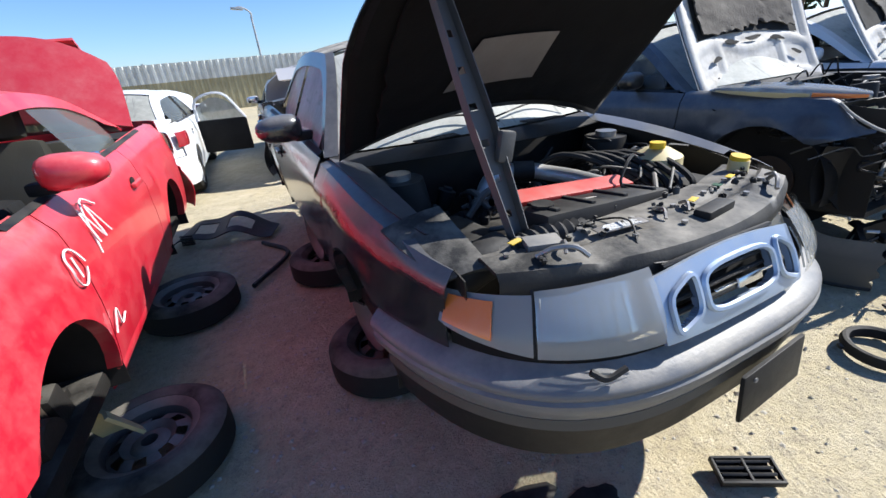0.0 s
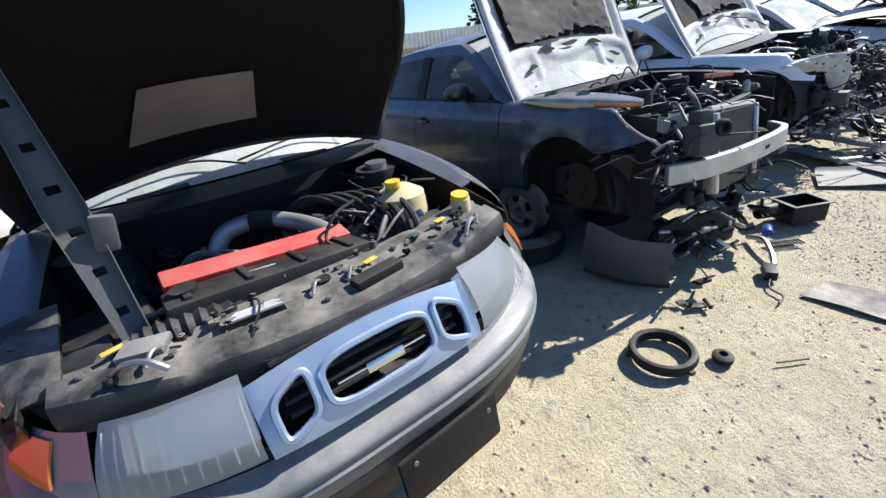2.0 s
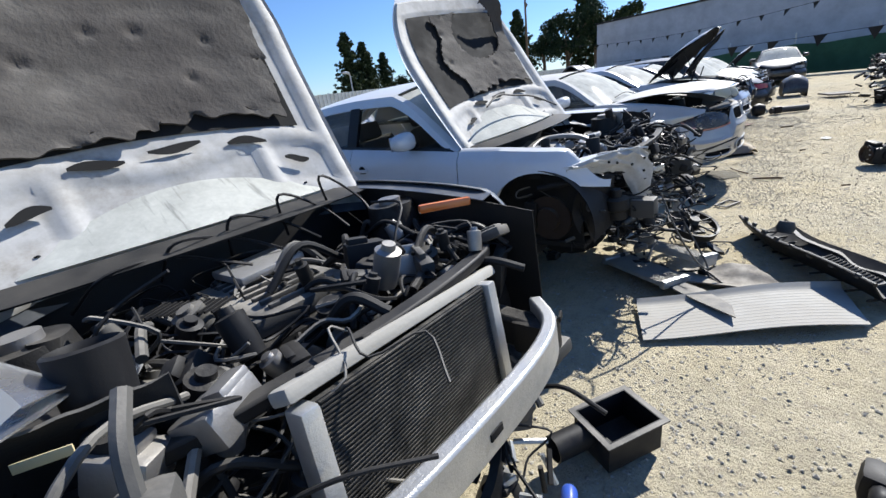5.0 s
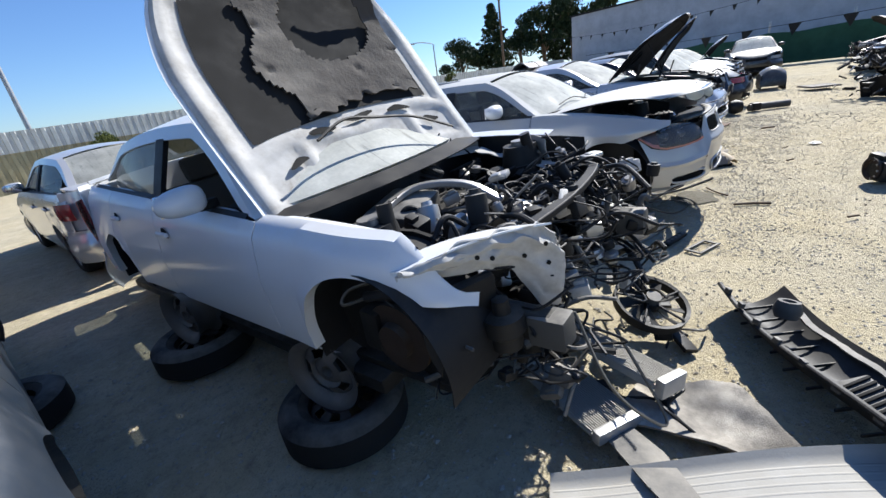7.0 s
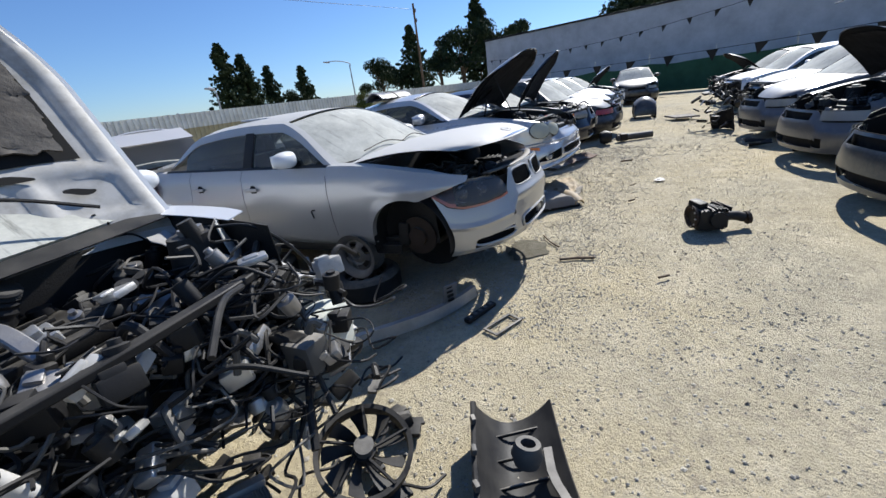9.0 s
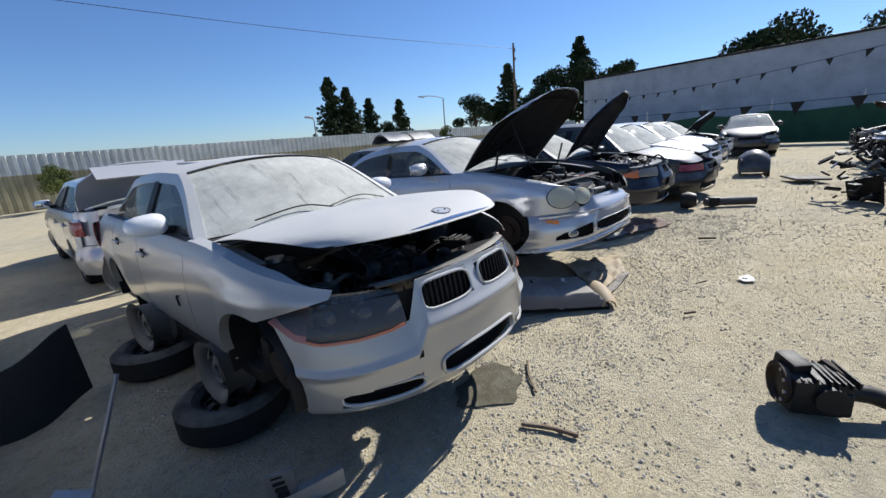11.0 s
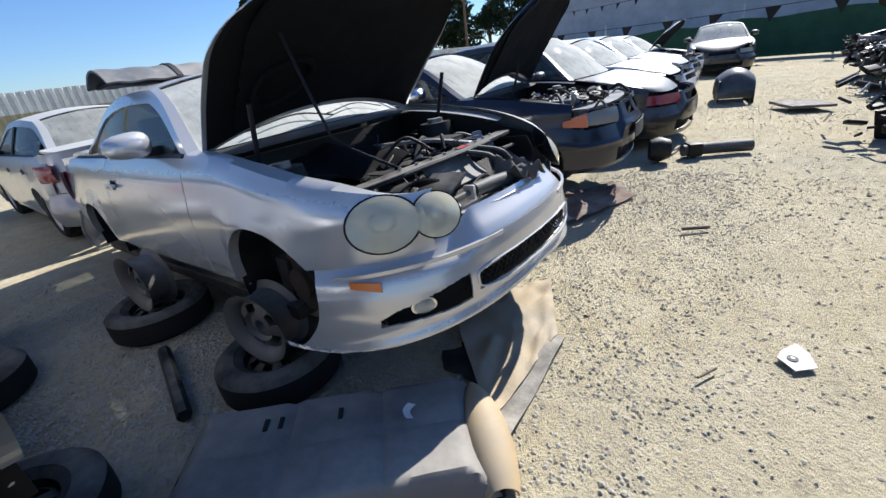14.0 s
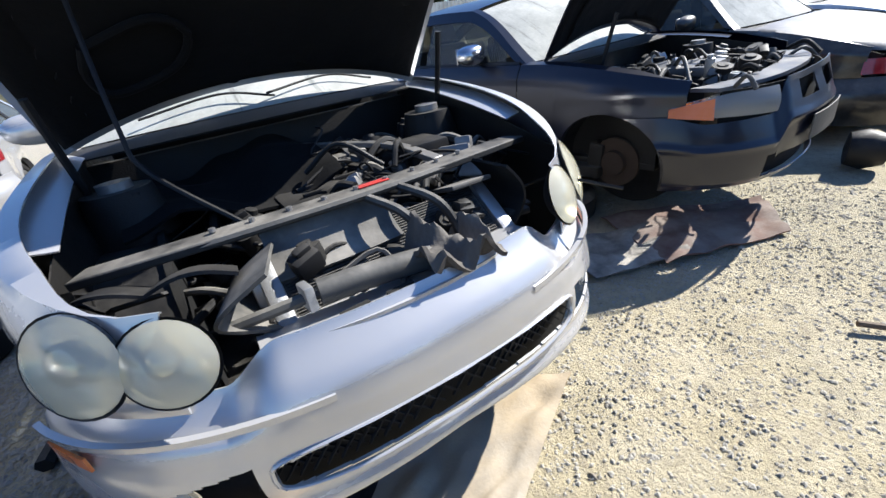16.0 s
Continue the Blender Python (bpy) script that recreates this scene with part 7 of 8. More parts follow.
nav.mirror(-1, "chrome")
nav.mirror(1)
nav.wheel_wells()
nav.tail()
nav.bay(0.42)
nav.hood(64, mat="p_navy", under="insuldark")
nose = nose_panel(nav, lambda a: 0.20, top_nose, off_nose, [
    lambda a, z: 0.035 < abs(a) < 0.165 and 0.61 < z < 0.715,
    lambda a, z: abs(a) < 0.3 and 0.24 < z < 0.36], "navy bumper")
# dark sheet added as the shade inside the navy nose
nav.bumper(0.22, 0.72, lambda b, q: -0.035, "trimshade", name="bumper_backing", amin=-0.5, amax=0.5, k=4, parent=nose)
for s in (-1, 1):
    lo = lambda u: lerp(0.615, 0.585, u)
    hi = lambda u: lerp(0.672, 0.715, sstep(0, 0.55, u))
    hlp = nav.lens("headlamp", s * 0.69, s * 0.275, lo, hi, lambda a, b: 0.018 - 0.02 * b + 0.015 * math.sin(math.pi * b), "lampclear", "clouded headlamp with amber corner")
    nav.patch("amber_corner", s * 0.70, s * 0.54, lambda u: lerp(0.625, 0.595, u), lambda u: lerp(0.665, 0.70, u), lambda a, b: 0.034 - 0.02 * b, "amber", "", parent=hlp)
    nav.patch("lamp_floor", s * 0.66, s * 0.28, lo, hi, -0.06, "reflector", "", parent=hlp)
nav.patch("plate_holder", -0.13, 0.13, 0.40, 0.53, 0.085, "dustgrey", "blank plate holder")
engine_block(nav, (0.05, 0.80, 0.74), (0.46, 0.6, 0.4), "greyplas", "dusty engine cover", 5)
nav.p("slam_panel", grid(20, 3, lambda a, b: (lerp(-0.66, 0.66, a), lerp(0.10, 0.24, b) + 0.16 * abs(2 * a - 1) ** 2.5, 0.74)), "greyplas", solid=0.02)
clutter(nav, 61, (-0.6, 0.62), (0.2, 1.1), (0.68, 0.80), 36, 22, 22, ("black", "grime", "greyplas", "dustgrey", "alu"))
nav.p("gas_strut", tube([(-0.62, 0.95, 0.85), (-0.62, 0.86, 1.15)], 0.012, 8), "black")

# ---- red coupe ----
red = Car("red_coupe", "bright red coupe, chalk marks on its door, on wheel stands", pose(-1.56, 0.22, 0.20, 0, 0, 0.0), "p_red",
          L=4.4, w=0.88, H=1.34, n=2.6, D=0.8, belt0=0.93, belt1=1.0, hz0=0.74, cowl=1.3, yw=1.9, yr=2.8, yb=3.6, deck=1.05, yf=1.14, ywr=3.3, ra=0.36, zc=0.29, door0=1.52, doors=2, bump_z1=0.5)
red.body_sides(fender_from=0.30, low_front=0.45)
red.glasshouse(roof_mat="p_red", pillar_mat="p_red", screen="shieldthin", open_front=((1, 0), (-1, 0)))
red.interior()
red.mirror(1, "p_red")
red.mirror(-1, "p_red")
red.wheel_wells()
red.tail(lid=66, lid_mat="p_red")
red.bay()
clutter(red, 71, (-0.6, 0.6), (0.3, 1.1), (0.6, 0.75), 24, 14, 12)
mk = lambda pts, nm="chalk_mark": red.p(nm, tube([(0.885 * red.sect(z) / 1.0 + 0.006, y, z) for y, z in pts], 0.004, 4, sub=4), "chalk")
mk([(1.46 + 0.055 * math.cos(t), 0.74 + 0.07 * math.sin(t)) for t in [k * 0.6 for k in range(11)]])
mk([(1.46, 0.70), (1.46, 0.78)])
mk([(1.72, 0.74), (1.72, 0.88), (1.80, 0.74), (1.80, 0.88), (1.88, 0.74)])
mk([(1.70, 0.70), (1.78, 0.90), (1.90, 0.86)])
mk([(1.52, 0.42), (1.58, 0.50), (1.60, 0.42), (1.66, 0.44)])
# ---------------- stands under the front row ----------------
for x, y, rz in ((0.30, 1.76, 80), (0.22, 3.06, 80), (2.80, 1.92, 82), (2.76, 3.28, 80), (5.52, 2.02, 75), (5.42, 3.43, 80), (8.44, 2.20, 85), (8.36, 3.42, 80), (11.10, 2.24, 78), (11.00, 3.52, 84), (13.75, 2.5, 80)):
    stand(x + 0.08, y, rz if x < 0 else -rz)
for x, y in ((1.75, 1.8), (1.75, 3.3), (4.5, 2.1), (4.5, 3.8), (7.15, 2.2), (7.15, 3.8), (10.1, 2.3), (10.1, 3.7), (12.8, 2.4), (12.8, 3.6), (15.2, 2.4), (15.2, 3.6), (-2.2, 1.9), (-2.2, 3.3), (13.75, 3.6)):
    stand(x, y, -82)

for x, y in ((-0.72, 1.64), (-0.70, 2.97)):
    t = thing("spare_wheel", pose(x, y, 0.0, 0, 0, 20), "dusty wheel lying flat under a red car", "wheel", "flat wheels")
    ty = part("tyre", tyre_mesh(), "rubber", t)
    fr = part("rim", rim_mesh(), "rimsteel", t)
    ty.location, fr.location = (0, 0, 0.095), (0, 0, 0.095)

# ---------------- rows further off ----------------
def plain_car(name, label, m, pk, hood_up=0.0, lid=0.0, nose=True, screen="shield", lamp="lampclear", seed=1, lamp2="redlens", **kw):
    """A whole but simpler car for the rows that stay far off."""
    c = Car(name, label, m, pk, **kw)
    c.body_sides(fender_from=0.36, low_front=0.56)
    c.glasshouse(screen=screen)
    c.interior()
    c.mirror(-1)
    c.mirror(1)
    c.wheel_wells(hubs=False)
    c.road_wheels()
    c.tail(lid=lid, lamp=(lamp2, 0, 0))
    c.bay()
    c.hood(hood_up, under="insuldark", pad=hood_up > 20)
    if nose:
        n = nose_panel(c, 0.18, lambda a: lerp(0.70, 0.56, sstep(0.24, 0.3, abs(a))), lambda b, q: 0.02 + 0.04 * math.sin(math.pi * b) - 0.03 * sstep(0.7, 1, b), [
            lambda a, z: abs(a) < 0.19 and 0.585 < z < 0.68, lambda a, z: abs(a) < 0.35 and 0.25 < z < 0.36], n=48, k=18)
        # added near-black sheet, the shade behind a far car's openings
        c.bumper(0.22, 0.70, lambda b, q: -0.03, "trimshade", name="bumper_backing", amin=-0.5, amax=0.5, k=4, parent=n)
        for s in (-1, 1):
            c.patch("headlamp", s * 0.69, s * 0.28, 0.585, 0.70, lambda a, b: 0.015 - 0.02 * b, lamp)
            c.patch("lamp_floor", s * 0.66, s * 0.29, 0.59, 0.69, -0.05, "reflector")
    else:
        bare_nose(c, tone="greyplas")
        clutter(c, seed, (-0.6, 0.6), (0.1, 0.9), (0.3, 0.8), 40, 20, 20)
    if hood_up > 20 or nose is False:
        engine_block(c, (0, 0.8, 0.72), (0.46, 0.6, 0.4))
        clutter(c, seed + 50, (-0.6, 0.6), (0.3, 1.1), (0.66, 0.78), 16, 10, 8)
    return c


SM = dict(L=4.5, w=0.88, H=1.40, n=2.5, D=0.85, cowl=1.32, yw=2.0, yr=3.2, yb=3.85, ywr=3.48, door0=1.36)
plain_car("black_suv", "black car with dusty bonnet and dull red lamp", pose(17.15, 1.15, 0.0, 0, 0, -2), "p_black", L=4.6, w=0.92, H=1.55, n=2.6, D=0.85, lamp="redlens", seed=5)
plain_car("white_luxury_sedan", "white sedan with an upright grille, dusty", pose(19.75, 1.5, 0.0, 0, 0, -3), "p_white", seed=6)
plain_car("pale_sedan", "pale silver sedan under dust", pose(22.3, 1.7, 0.0, 0, 0, -3), "p_silver2", seed=7)
plain_car("white_hatchback", "white car with raised dark bonnet", pose(24.8, 1.9, 0.0, 0, 0, -3), "p_white", hood_up=60, seed=8, **SM)
# behind, tail towards the aisle
def back(name, label, x, y, pk, yaw=180, z=0.0, **kw):
    return plain_car(name, label, pose(x, y, z, 0, 0, yaw), pk, **kw)
back("pale_wagon", "pale silver car with raised boot lid and red tail lamp", 1.0, 10.9, "p_silver2", lid=70, seed=12, **SM)
back("open_dark_sedan", "dark navy sedan with its bonnet raised", 3.70, 10.5, "p_black", hood_up=92, seed=11, **SM)
back("pale_grey_sedan", "dusty pale grey sedan seen from behind", 6.35, 10.5, "p_silver2", seed=13, **SM)
back("open_silver_compact", "silver compact with its boot lid raised", 9.30, 10.5, "p_silver2", lid=72, seed=14, **SM)
back("red_lamp_sedan", "dusty silver sedan with red tail lamps", 12.15, 10.5, "p_silver", seed=15, **SM)
back("dusty_black_sedan", "dusty dark sedan seen from behind", 14.9, 10.6, "p_black", seed=16, **SM)
back("white_open_sedan", "stripped white car with raised bonnet", -1.72, 10.4, "p_white", seed=17, nose=False, hood_up=40, **SM)
# opposite row, noses towards the aisle
for name, label, x, y, yaw, pk, nose, hood, seed in (
        ("stripped_dark_car", "dark stripped car with its bonnet raised", 23.3, -0.9, 190, "p_black", False, 50, 25),
        ("stripped_white_coupe", "white coupe with its nose torn off", 20.9, -1.0, 192, "p_white", False, 3, 21),
        ("stripped_grey_hatchback", "grey car without bumper, parts hanging off", 18.3, -1.35, 195, "p_grey", False, 0, 22),
        # the next two wear silver darkened for noses turned from the sun
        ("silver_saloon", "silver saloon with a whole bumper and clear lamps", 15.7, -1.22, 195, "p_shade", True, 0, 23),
        ("silver_nosed_wagon", "silver-bumpered car, its silver darkened as in shade, bonnet raised", 13.5, -1.5, 195, "p_shade", True, 58, 24),
        ("blue_grey_wagon", "blue-grey car beside the aisle, bonnet raised", 11.1, -1.62, 194, "p_grey", True, 55, 26)):
    plain_car(name, label, pose(x, y, 0.0, 0, 0, yaw), pk, nose=nose, hood_up=hood, seed=seed, **SM)
tk = plain_car("parked_pickup", "old dark pickup with a pale bonnet, parked across the end", pose(26.0, 1.5, 0.0, 0, 0, -82), "p_black", seed=30, **SM)

t = thing("open_car_door", pose(-0.45, 7.6, 0.35, 0, 0, -15), "white car door standing open with its window", "car door")
part("skin", box((0.75, 0.06, 0.5), (0, 0, 0.3), (0, 0, 0), 0.03), "trimshade", t)
part("frame", tube([(-0.37, 0, 0.54), (-0.30, 0, 0.86), (0.1, 0, 0.92), (0.37, 0, 0.54)], 0.02, 6), "p_white", t)
part("pane", grid(6, 3, lambda a, b: (lerp(-0.33, 0.33, a), 0, 0.54 + b * 0.34 * math.sin(math.pi * min(1, 0.2 + 0.7 * a)))), "shieldthin", t)
# ---------------- things lying about ----------------
def blob(seed, n=26, rough=0.25, sx=1.0, sy=1.0):
    return [(sx * math.cos(6.28318 * k / n) * (1 + rough * noise.noise(Vector((math.cos(6.28318 * k / n) * 1.7, math.sin(6.28318 * k / n) * 1.7, seed)))),
             sy * math.sin(6.28318 * k / n) * (1 + rough * noise.noise(Vector((math.cos(6.28318 * k / n) * 1.7, math.sin(6.28318 * k / n) * 1.7, seed + 9))))) for k in range(n)]


def quad_sheet(c, nu, nv, h, thick, mat, name, label, category, wave=None, part_name="sheet"):
    """A limp sheet over four ground corners; wave(a, b) lifts it."""
    c = [Vector((*q, 0)) for q in c]
    t = thing(name, Matrix.Translation(c[0]), label, category)
    def f(a, b):
        q = c[0].lerp(c[1], a).lerp(c[3].lerp(c[2], a), b)
        return q - c[0] + Vector((0, 0, h + ground_h(q.x, q.y) + (wave(a, b) if wave else 0)))
    part(part_name, grid(nu, nv, f), mat, t, solid=thick)
    return t


t = thing("rubber_ring", pose(2.53, 0.57, 0.03), "black rubber sealing ring lying on the dirt", "ring")
part("ring", lathe([(0.125, -0.028), (0.150, -0.028), (0.160, 0.0), (0.152, 0.026), (0.140, 0.030), (0.126, 0.022)], 44, closed=True), "rubber", t)
for a in (20, 140, 260):
    part("lug", box((0.025, 0.03, 0.02), (0.162 * math.cos(radians(a)), 0.162 * math.sin(radians(a)), -0.01), (0, 0, a), 0.004), "rubber", t)
t = thing("rubber_grommet", pose(2.71, 0.37, 0.018), "small black rubber grommet on the dirt", "grommet")
part("grommet", lathe([(0.015, -0.02), (0.045, -0.02), (0.048, 0.01), (0.035, 0.02), (0.02, 0.02)], 20, closed=True), "rubber", t)
t = thing("air_vent", pose(1.345, 0.465, 0.025, 8, 0, -28), "black louvred dashboard air vent on the dirt", "vent")
part("frame", grid(4, 2, lambda a, b: (lerp(-0.11, 0.11, a), lerp(-0.045, 0.045, b) + 0.01 * a, 0.0), lambda u, v: 0.1 < u < 0.9 and 0.0 < v < 1.0), "black", t, solid=0.03)
part("backing", box((0.20, 0.085, 0.008), (0, 0, -0.02)), "trimshade", t)
for k in range(4):
    part("slat", box((0.19, 0.010, 0.022), (0, -0.034 + 0.024 * k, 0.004), (35, 0, 0), 0.002), "black", t)
for k in (-0.105, 0.0, 0.105):
    part("rib", box((0.010, 0.095, 0.026), (k, 0, 0.004), (0, 0, 0), 0.003), "black", t)
for k in (-0.045, 0.047):
    part("rim", box((0.22, 0.010, 0.030), (0, k, 0.004), (0, 0, 0), 0.003), "black", t)

# ribbed undertray, perforated mat, carpets
t = thing("ribbed_undertray", Matrix.Identity(4), "long pale grey ribbed plastic undertray lying on the dirt", "tray")
U0, U1, V0, V1 = Vector((5.40, 0.86, 0.03)), Vector((6.08, -0.10, 0.03)), Vector((5.80, 1.02, 0.04)), Vector((6.52, 0.02, 0.04))
def tray(a, b, up=0.0):
    q = U1.lerp(U0, a).lerp(V1.lerp(V0, a), b)
    return q + Vector((0, 0, up + 0.02 * math.sin(a * 5) + 0.03 * sstep(0.9, 1, b)))
part("tray", grid(14, 20, tray), "palegrey", t, solid=0.006)
for k in range(13):
    b0 = 0.04 + 0.072 * k
    part("rib", grid(14, 4, lambda a, b: tray(0.01 + 0.98 * a, b0 + 0.045 * b, 0.003 + 0.0045 * math.sin(math.pi * b))), "palegrey", t)
quad_sheet([(3.52, 0.34), (3.80, 0.30), (3.86, -0.10), (3.56, -0.05)], 20, 20, 0.004, 0.005, "carpet", "perforated_mat", "worn grey perforated floor mat on the dirt", "mat", lambda a, b: 0.010 * math.sin(a * 6 + b * 3))
quad_sheet([(6.20, 0.90), (6.50, 0.88), (6.66, 0.50), (6.30, 0.16)], 20, 20, 0.02, 0.012, "carpet", "dark_carpet", "dusty brown carpet offcut under debris", "carpet", lambda a, b: 0.02 * math.sin(a * 4 + b * 5) + 0.012 * noise.noise(Vector((a * 5, b * 5, 1))))
quad_sheet([(11.42, 1.10), (12.12, 1.08), (12.66, 1.34), (12.05, 1.72)], 34, 26, 0.02, 0.008, "carton", "crumpled_tan_sheet", "crumpled tan cardboard sheet on a mat", "sheet", lambda a, b: 0.03 * noise.noise(Vector((a * 6, b * 6, 3))) + 0.02 * abs(math.sin(a * 9 + b * 6)) * b)
quad_sheet([(11.22, 0.99), (12.12, 1.035), (12.10, 1.10), (11.20, 1.13)], 20, 5, 0.014, 0.008, "carpet", "mat_edge", "grey carpet edge lying in the gravel", "carpet", lambda a, b: 0.012 * math.sin(a * 9))
quad_sheet([(13.70, 1.52), (14.50, 1.22), (14.92, 1.55), (13.95, 2.15)], 30, 22, 0.02, 0.01, "redmat", "dusty_red_mat", "dusty red-brown mat under a car nose", "mat", lambda a, b: 0.03 * noise.noise(Vector((a * 5, b * 5, 13))) + 0.02 * math.sin(a * 6))
quad_sheet([(13.3, 1.70), (13.9, 1.48), (14.1, 1.85), (13.4, 2.15)], 20, 14, 0.035, 0.01, "carpet", "grey_mat", "grey dusty carpet under a car nose", "carpet", lambda a, b: 0.03 * noise.noise(Vector((a * 4, b * 4, 23))))

# open black air box with its spout
t = thing("air_box", pose(4.60, 0.74, 0.0, 0, 0, -28), "open black plastic air filter box on the dirt", "box")
for x, y, sx, sy in ((-0.13, 0, 0.008, 0.2), (0.13, 0, 0.008, 0.2), (0, -0.10, 0.27, 0.008), (0, 0.10, 0.27, 0.008)):
    part("side", box((sx, sy, 0.15), (x, y, 0.09), (0, 0, 0), 0.002), "black", t)
part("bottom", box((0.26, 0.2, 0.01), (0, 0, 0.02)), "black", t)
part("rim", grid(40, 1, lambda a, b: (lerp(0.132, 0.155, b) * max(-1, min(1, 1.6 * math.cos(6.28318 * a))), lerp(0.102, 0.122, b) * max(-1, min(1, 1.6 * math.sin(6.28318 * a))), 0.165)), "dustgrey", t, solid=0.006)
part("spout", lathe([(0.05, -0.09), (0.055, -0.09), (0.055, 0.09), (0.048, 0.09)], 20, (-0.21, 0.03, 0.10), (0, 90, 0), closed=True), "black", t)
t = thing("blue_can", pose(4.22, 0.78, 0.035, 0, 90, 25), "crushed blue drinks can on the dirt", "can")
part("can", lathe([(0.0, -0.058), (0.026, -0.058), (0.031, -0.05), (0.031, 0.045), (0.025, 0.058), (0.0, 0.056)], 22), "blue", t)
t = thing("black_comb_clip", pose(4.14, 0.66, 0.02, 0, 0, -32), "black comb-shaped plastic clip on the dirt", "clip")
part("spine", box((0.22, 0.03, 0.014), (0, 0, 0), (0, 0, 0), 0.003), "black", t)
for k in range(9):
    part("tooth", box((0.010, 0.06, 0.010), (-0.10 + 0.025 * k, -0.04, 0), (0, 0, 0), 0.002), "black", t)
t = thing("bent_trim", Matrix.Identity(4), "bent pale trim strip on the dirt", "trim strip")
part("strip", tube([(4.06, 0.84, 0.02), (3.98, 0.72, 0.07), (3.86, 0.62, 0.05), (3.76, 0.56, 0.02)], 0.018, 6), "alu", t)
t = thing("relay_block", pose(3.63, 0.54, 0.035, 0, 0, 30), "black plastic relay block with a cable", "relay block")
part("body", box((0.13, 0.07, 0.06), (0, 0, 0), (0, 0, 0), 0.01), "black", t)
part("cable", tube([(-0.06, 0, 0), (-0.16, 0.02, -0.02), (-0.24, -0.03, -0.02), (-0.32, 0.0, -0.02)], 0.006, 5), "black", t)
t = thing("hinge_scrap", pose(3.02, 0.66, 0.02, 0, 0, -40), "small rusty hinge scrap on the dirt", "hinge")
part("leaf", box((0.10, 0.045, 0.012), (0, 0, 0), (0, 0, 0), 0.004), "grime", t)
part("pin", cyl(0.012, 0.08, (0.06, 0.0, 0.012), (90, 0, 0), 10), "rust", t)
part("tab", box((0.05, 0.04, 0.012), (-0.07, 0.03, 0.004), (8, 0, 20), 0.004), "rust", t)

# dropped bumper cover before the grey sedan
t = thing("loose_bumper_cover", pose(3.80, 0.66, 0.02, 0, 0, 3), "grey-brown bumper cover hanging to the ground before the sedan", "bumper cover")
def cov(a, b):
    q = lerp(-0.93, -0.55 + 0.012 * math.sin(b * 21), a)
    x, y = ga.plan(q, 0.04 + 0.03 * math.sin(math.pi * b))
    return (x + 0.07 + 0.02 * b, y + 0.03, b * lerp(0.36, 0.30, sstep(0.0, 0.5, a)) + 0.02 * (1 - a))
part("skin", grid(40, 14, cov, None), "dustgrey", t, solid=0.008)
part("lower_lip", tube([cov(a / 10, 0.03) for a in range(11)], 0.012, 6), "black", t)
part("inner_foam", grid(30, 6, lambda a, b: (lerp(-0.75, 0.45, a), 0.34 + 0.10 * math.sin(a * 7), 0.05 + 0.26 * b + 0.04 * noise.noise(Vector((a * 6, b * 3, 0))))), "black", t, solid=0.03)
rnd = random.Random(77)
for k in range(70):
    a = Vector((rnd.uniform(-0.70, 0.4), rnd.uniform(0.08, 0.5), rnd.uniform(0.03, 0.34)))
    if k % 2:
        part("strut", tube([a, a + Vector((rnd.uniform(-0.2, 0.2), rnd.uniform(-0.1, 0.1), rnd.uniform(-0.02, 0.1)))], 0.010, 6), rnd.choice(("black", "alu", "grime")), t)
    else:
        part("bracket", box((rnd.uniform(0.04, 0.16), rnd.uniform(0.03, 0.1), 0.02), tuple(a), (rnd.uniform(-40, 40), rnd.uniform(-40, 40), rnd.uniform(0, 90)), 0.004), rnd.choice(("black", "black", "grime", "alu")), t)

# upturned bumper cover before the white sedan
t = thing("upturned_bumper", pose(6.93, 0.16, 0.0, 0, 0, 34), "upturned black bumper cover with a lamp socket and mesh grille", "bumper cover")
def trough(a, b):
    x = lerp(-0.68, 0.66, a)
    y = lerp(-0.20, 0.17, b) + 0.05 * math.cos(3 * x)
    z = 0.02 + 0.17 * (2 * b - 1) ** 2 * (1 if b > 0.5 else 0.6) + 0.02 * math.sin(6 * a)
    return (x, y, z)
part("skin", grid(34, 14, trough), "black", t, solid=0.008)
part("rail", grid(20, 3, lambda a, b: (lerp(-0.60, 0.40, a), -0.13 + 0.035 * b + 0.01 * math.sin(a * 23), 0.10 + 0.012 * math.sin(a * 14))), "dustgrey", t, "torn pale mounting rail", solid=0.01)
part("lamp_socket", lathe([(0.03, 0.05), (0.05, 0.05), (0.065, 0.0), (0.05, -0.04), (0.02, -0.04)], 22, (0.34, -0.02, 0.16), (10, 10, 0), closed=True), "dustgrey", t)
g = part("mesh_panel", box((0.44, 0.13, 0.015), (-0.34, 0.03, 0.10), (-12, 0, 0), 0.004), "dustgrey", t)
for k in range(14):
    part("mesh_bar", box((0.012, 0.12, 0.012), (-0.54 + 0.03 * k, 0.03, 0.112), (-12, 0, 12), 0.002), "trimshade", g)
for k in range(4):
    part("mesh_bar", box((0.42, 0.010, 0.012), (-0.34, -0.02 + 0.033 * k, 0.112 - 0.007 * k), (-12, 0, 0), 0.002), "trimshade", g)
for k in range(10):
    x = -0.60 + 0.13 * k
    part("rib", box((0.008, 0.24 + 0.02 * (k % 3), 0.016), (x, -0.01 + 0.05 * math.cos(3 * x), 0.036), (0, 6 * (k % 2), 4), 0.003), "dustblack", t)
for k in range(8):
    x = -0.58 + 0.16 * k
    part("clip", box((0.035, 0.02, 0.03), (x, 0.165 + 0.05 * math.cos(3 * x), 0.19), (10, 0, 8 * (k % 3)), 0.004), "dustgrey", t)
part("seam_edge", tube([trough(a / 10, 0.98) for a in range(11)], 0.014, 6), "black", t)

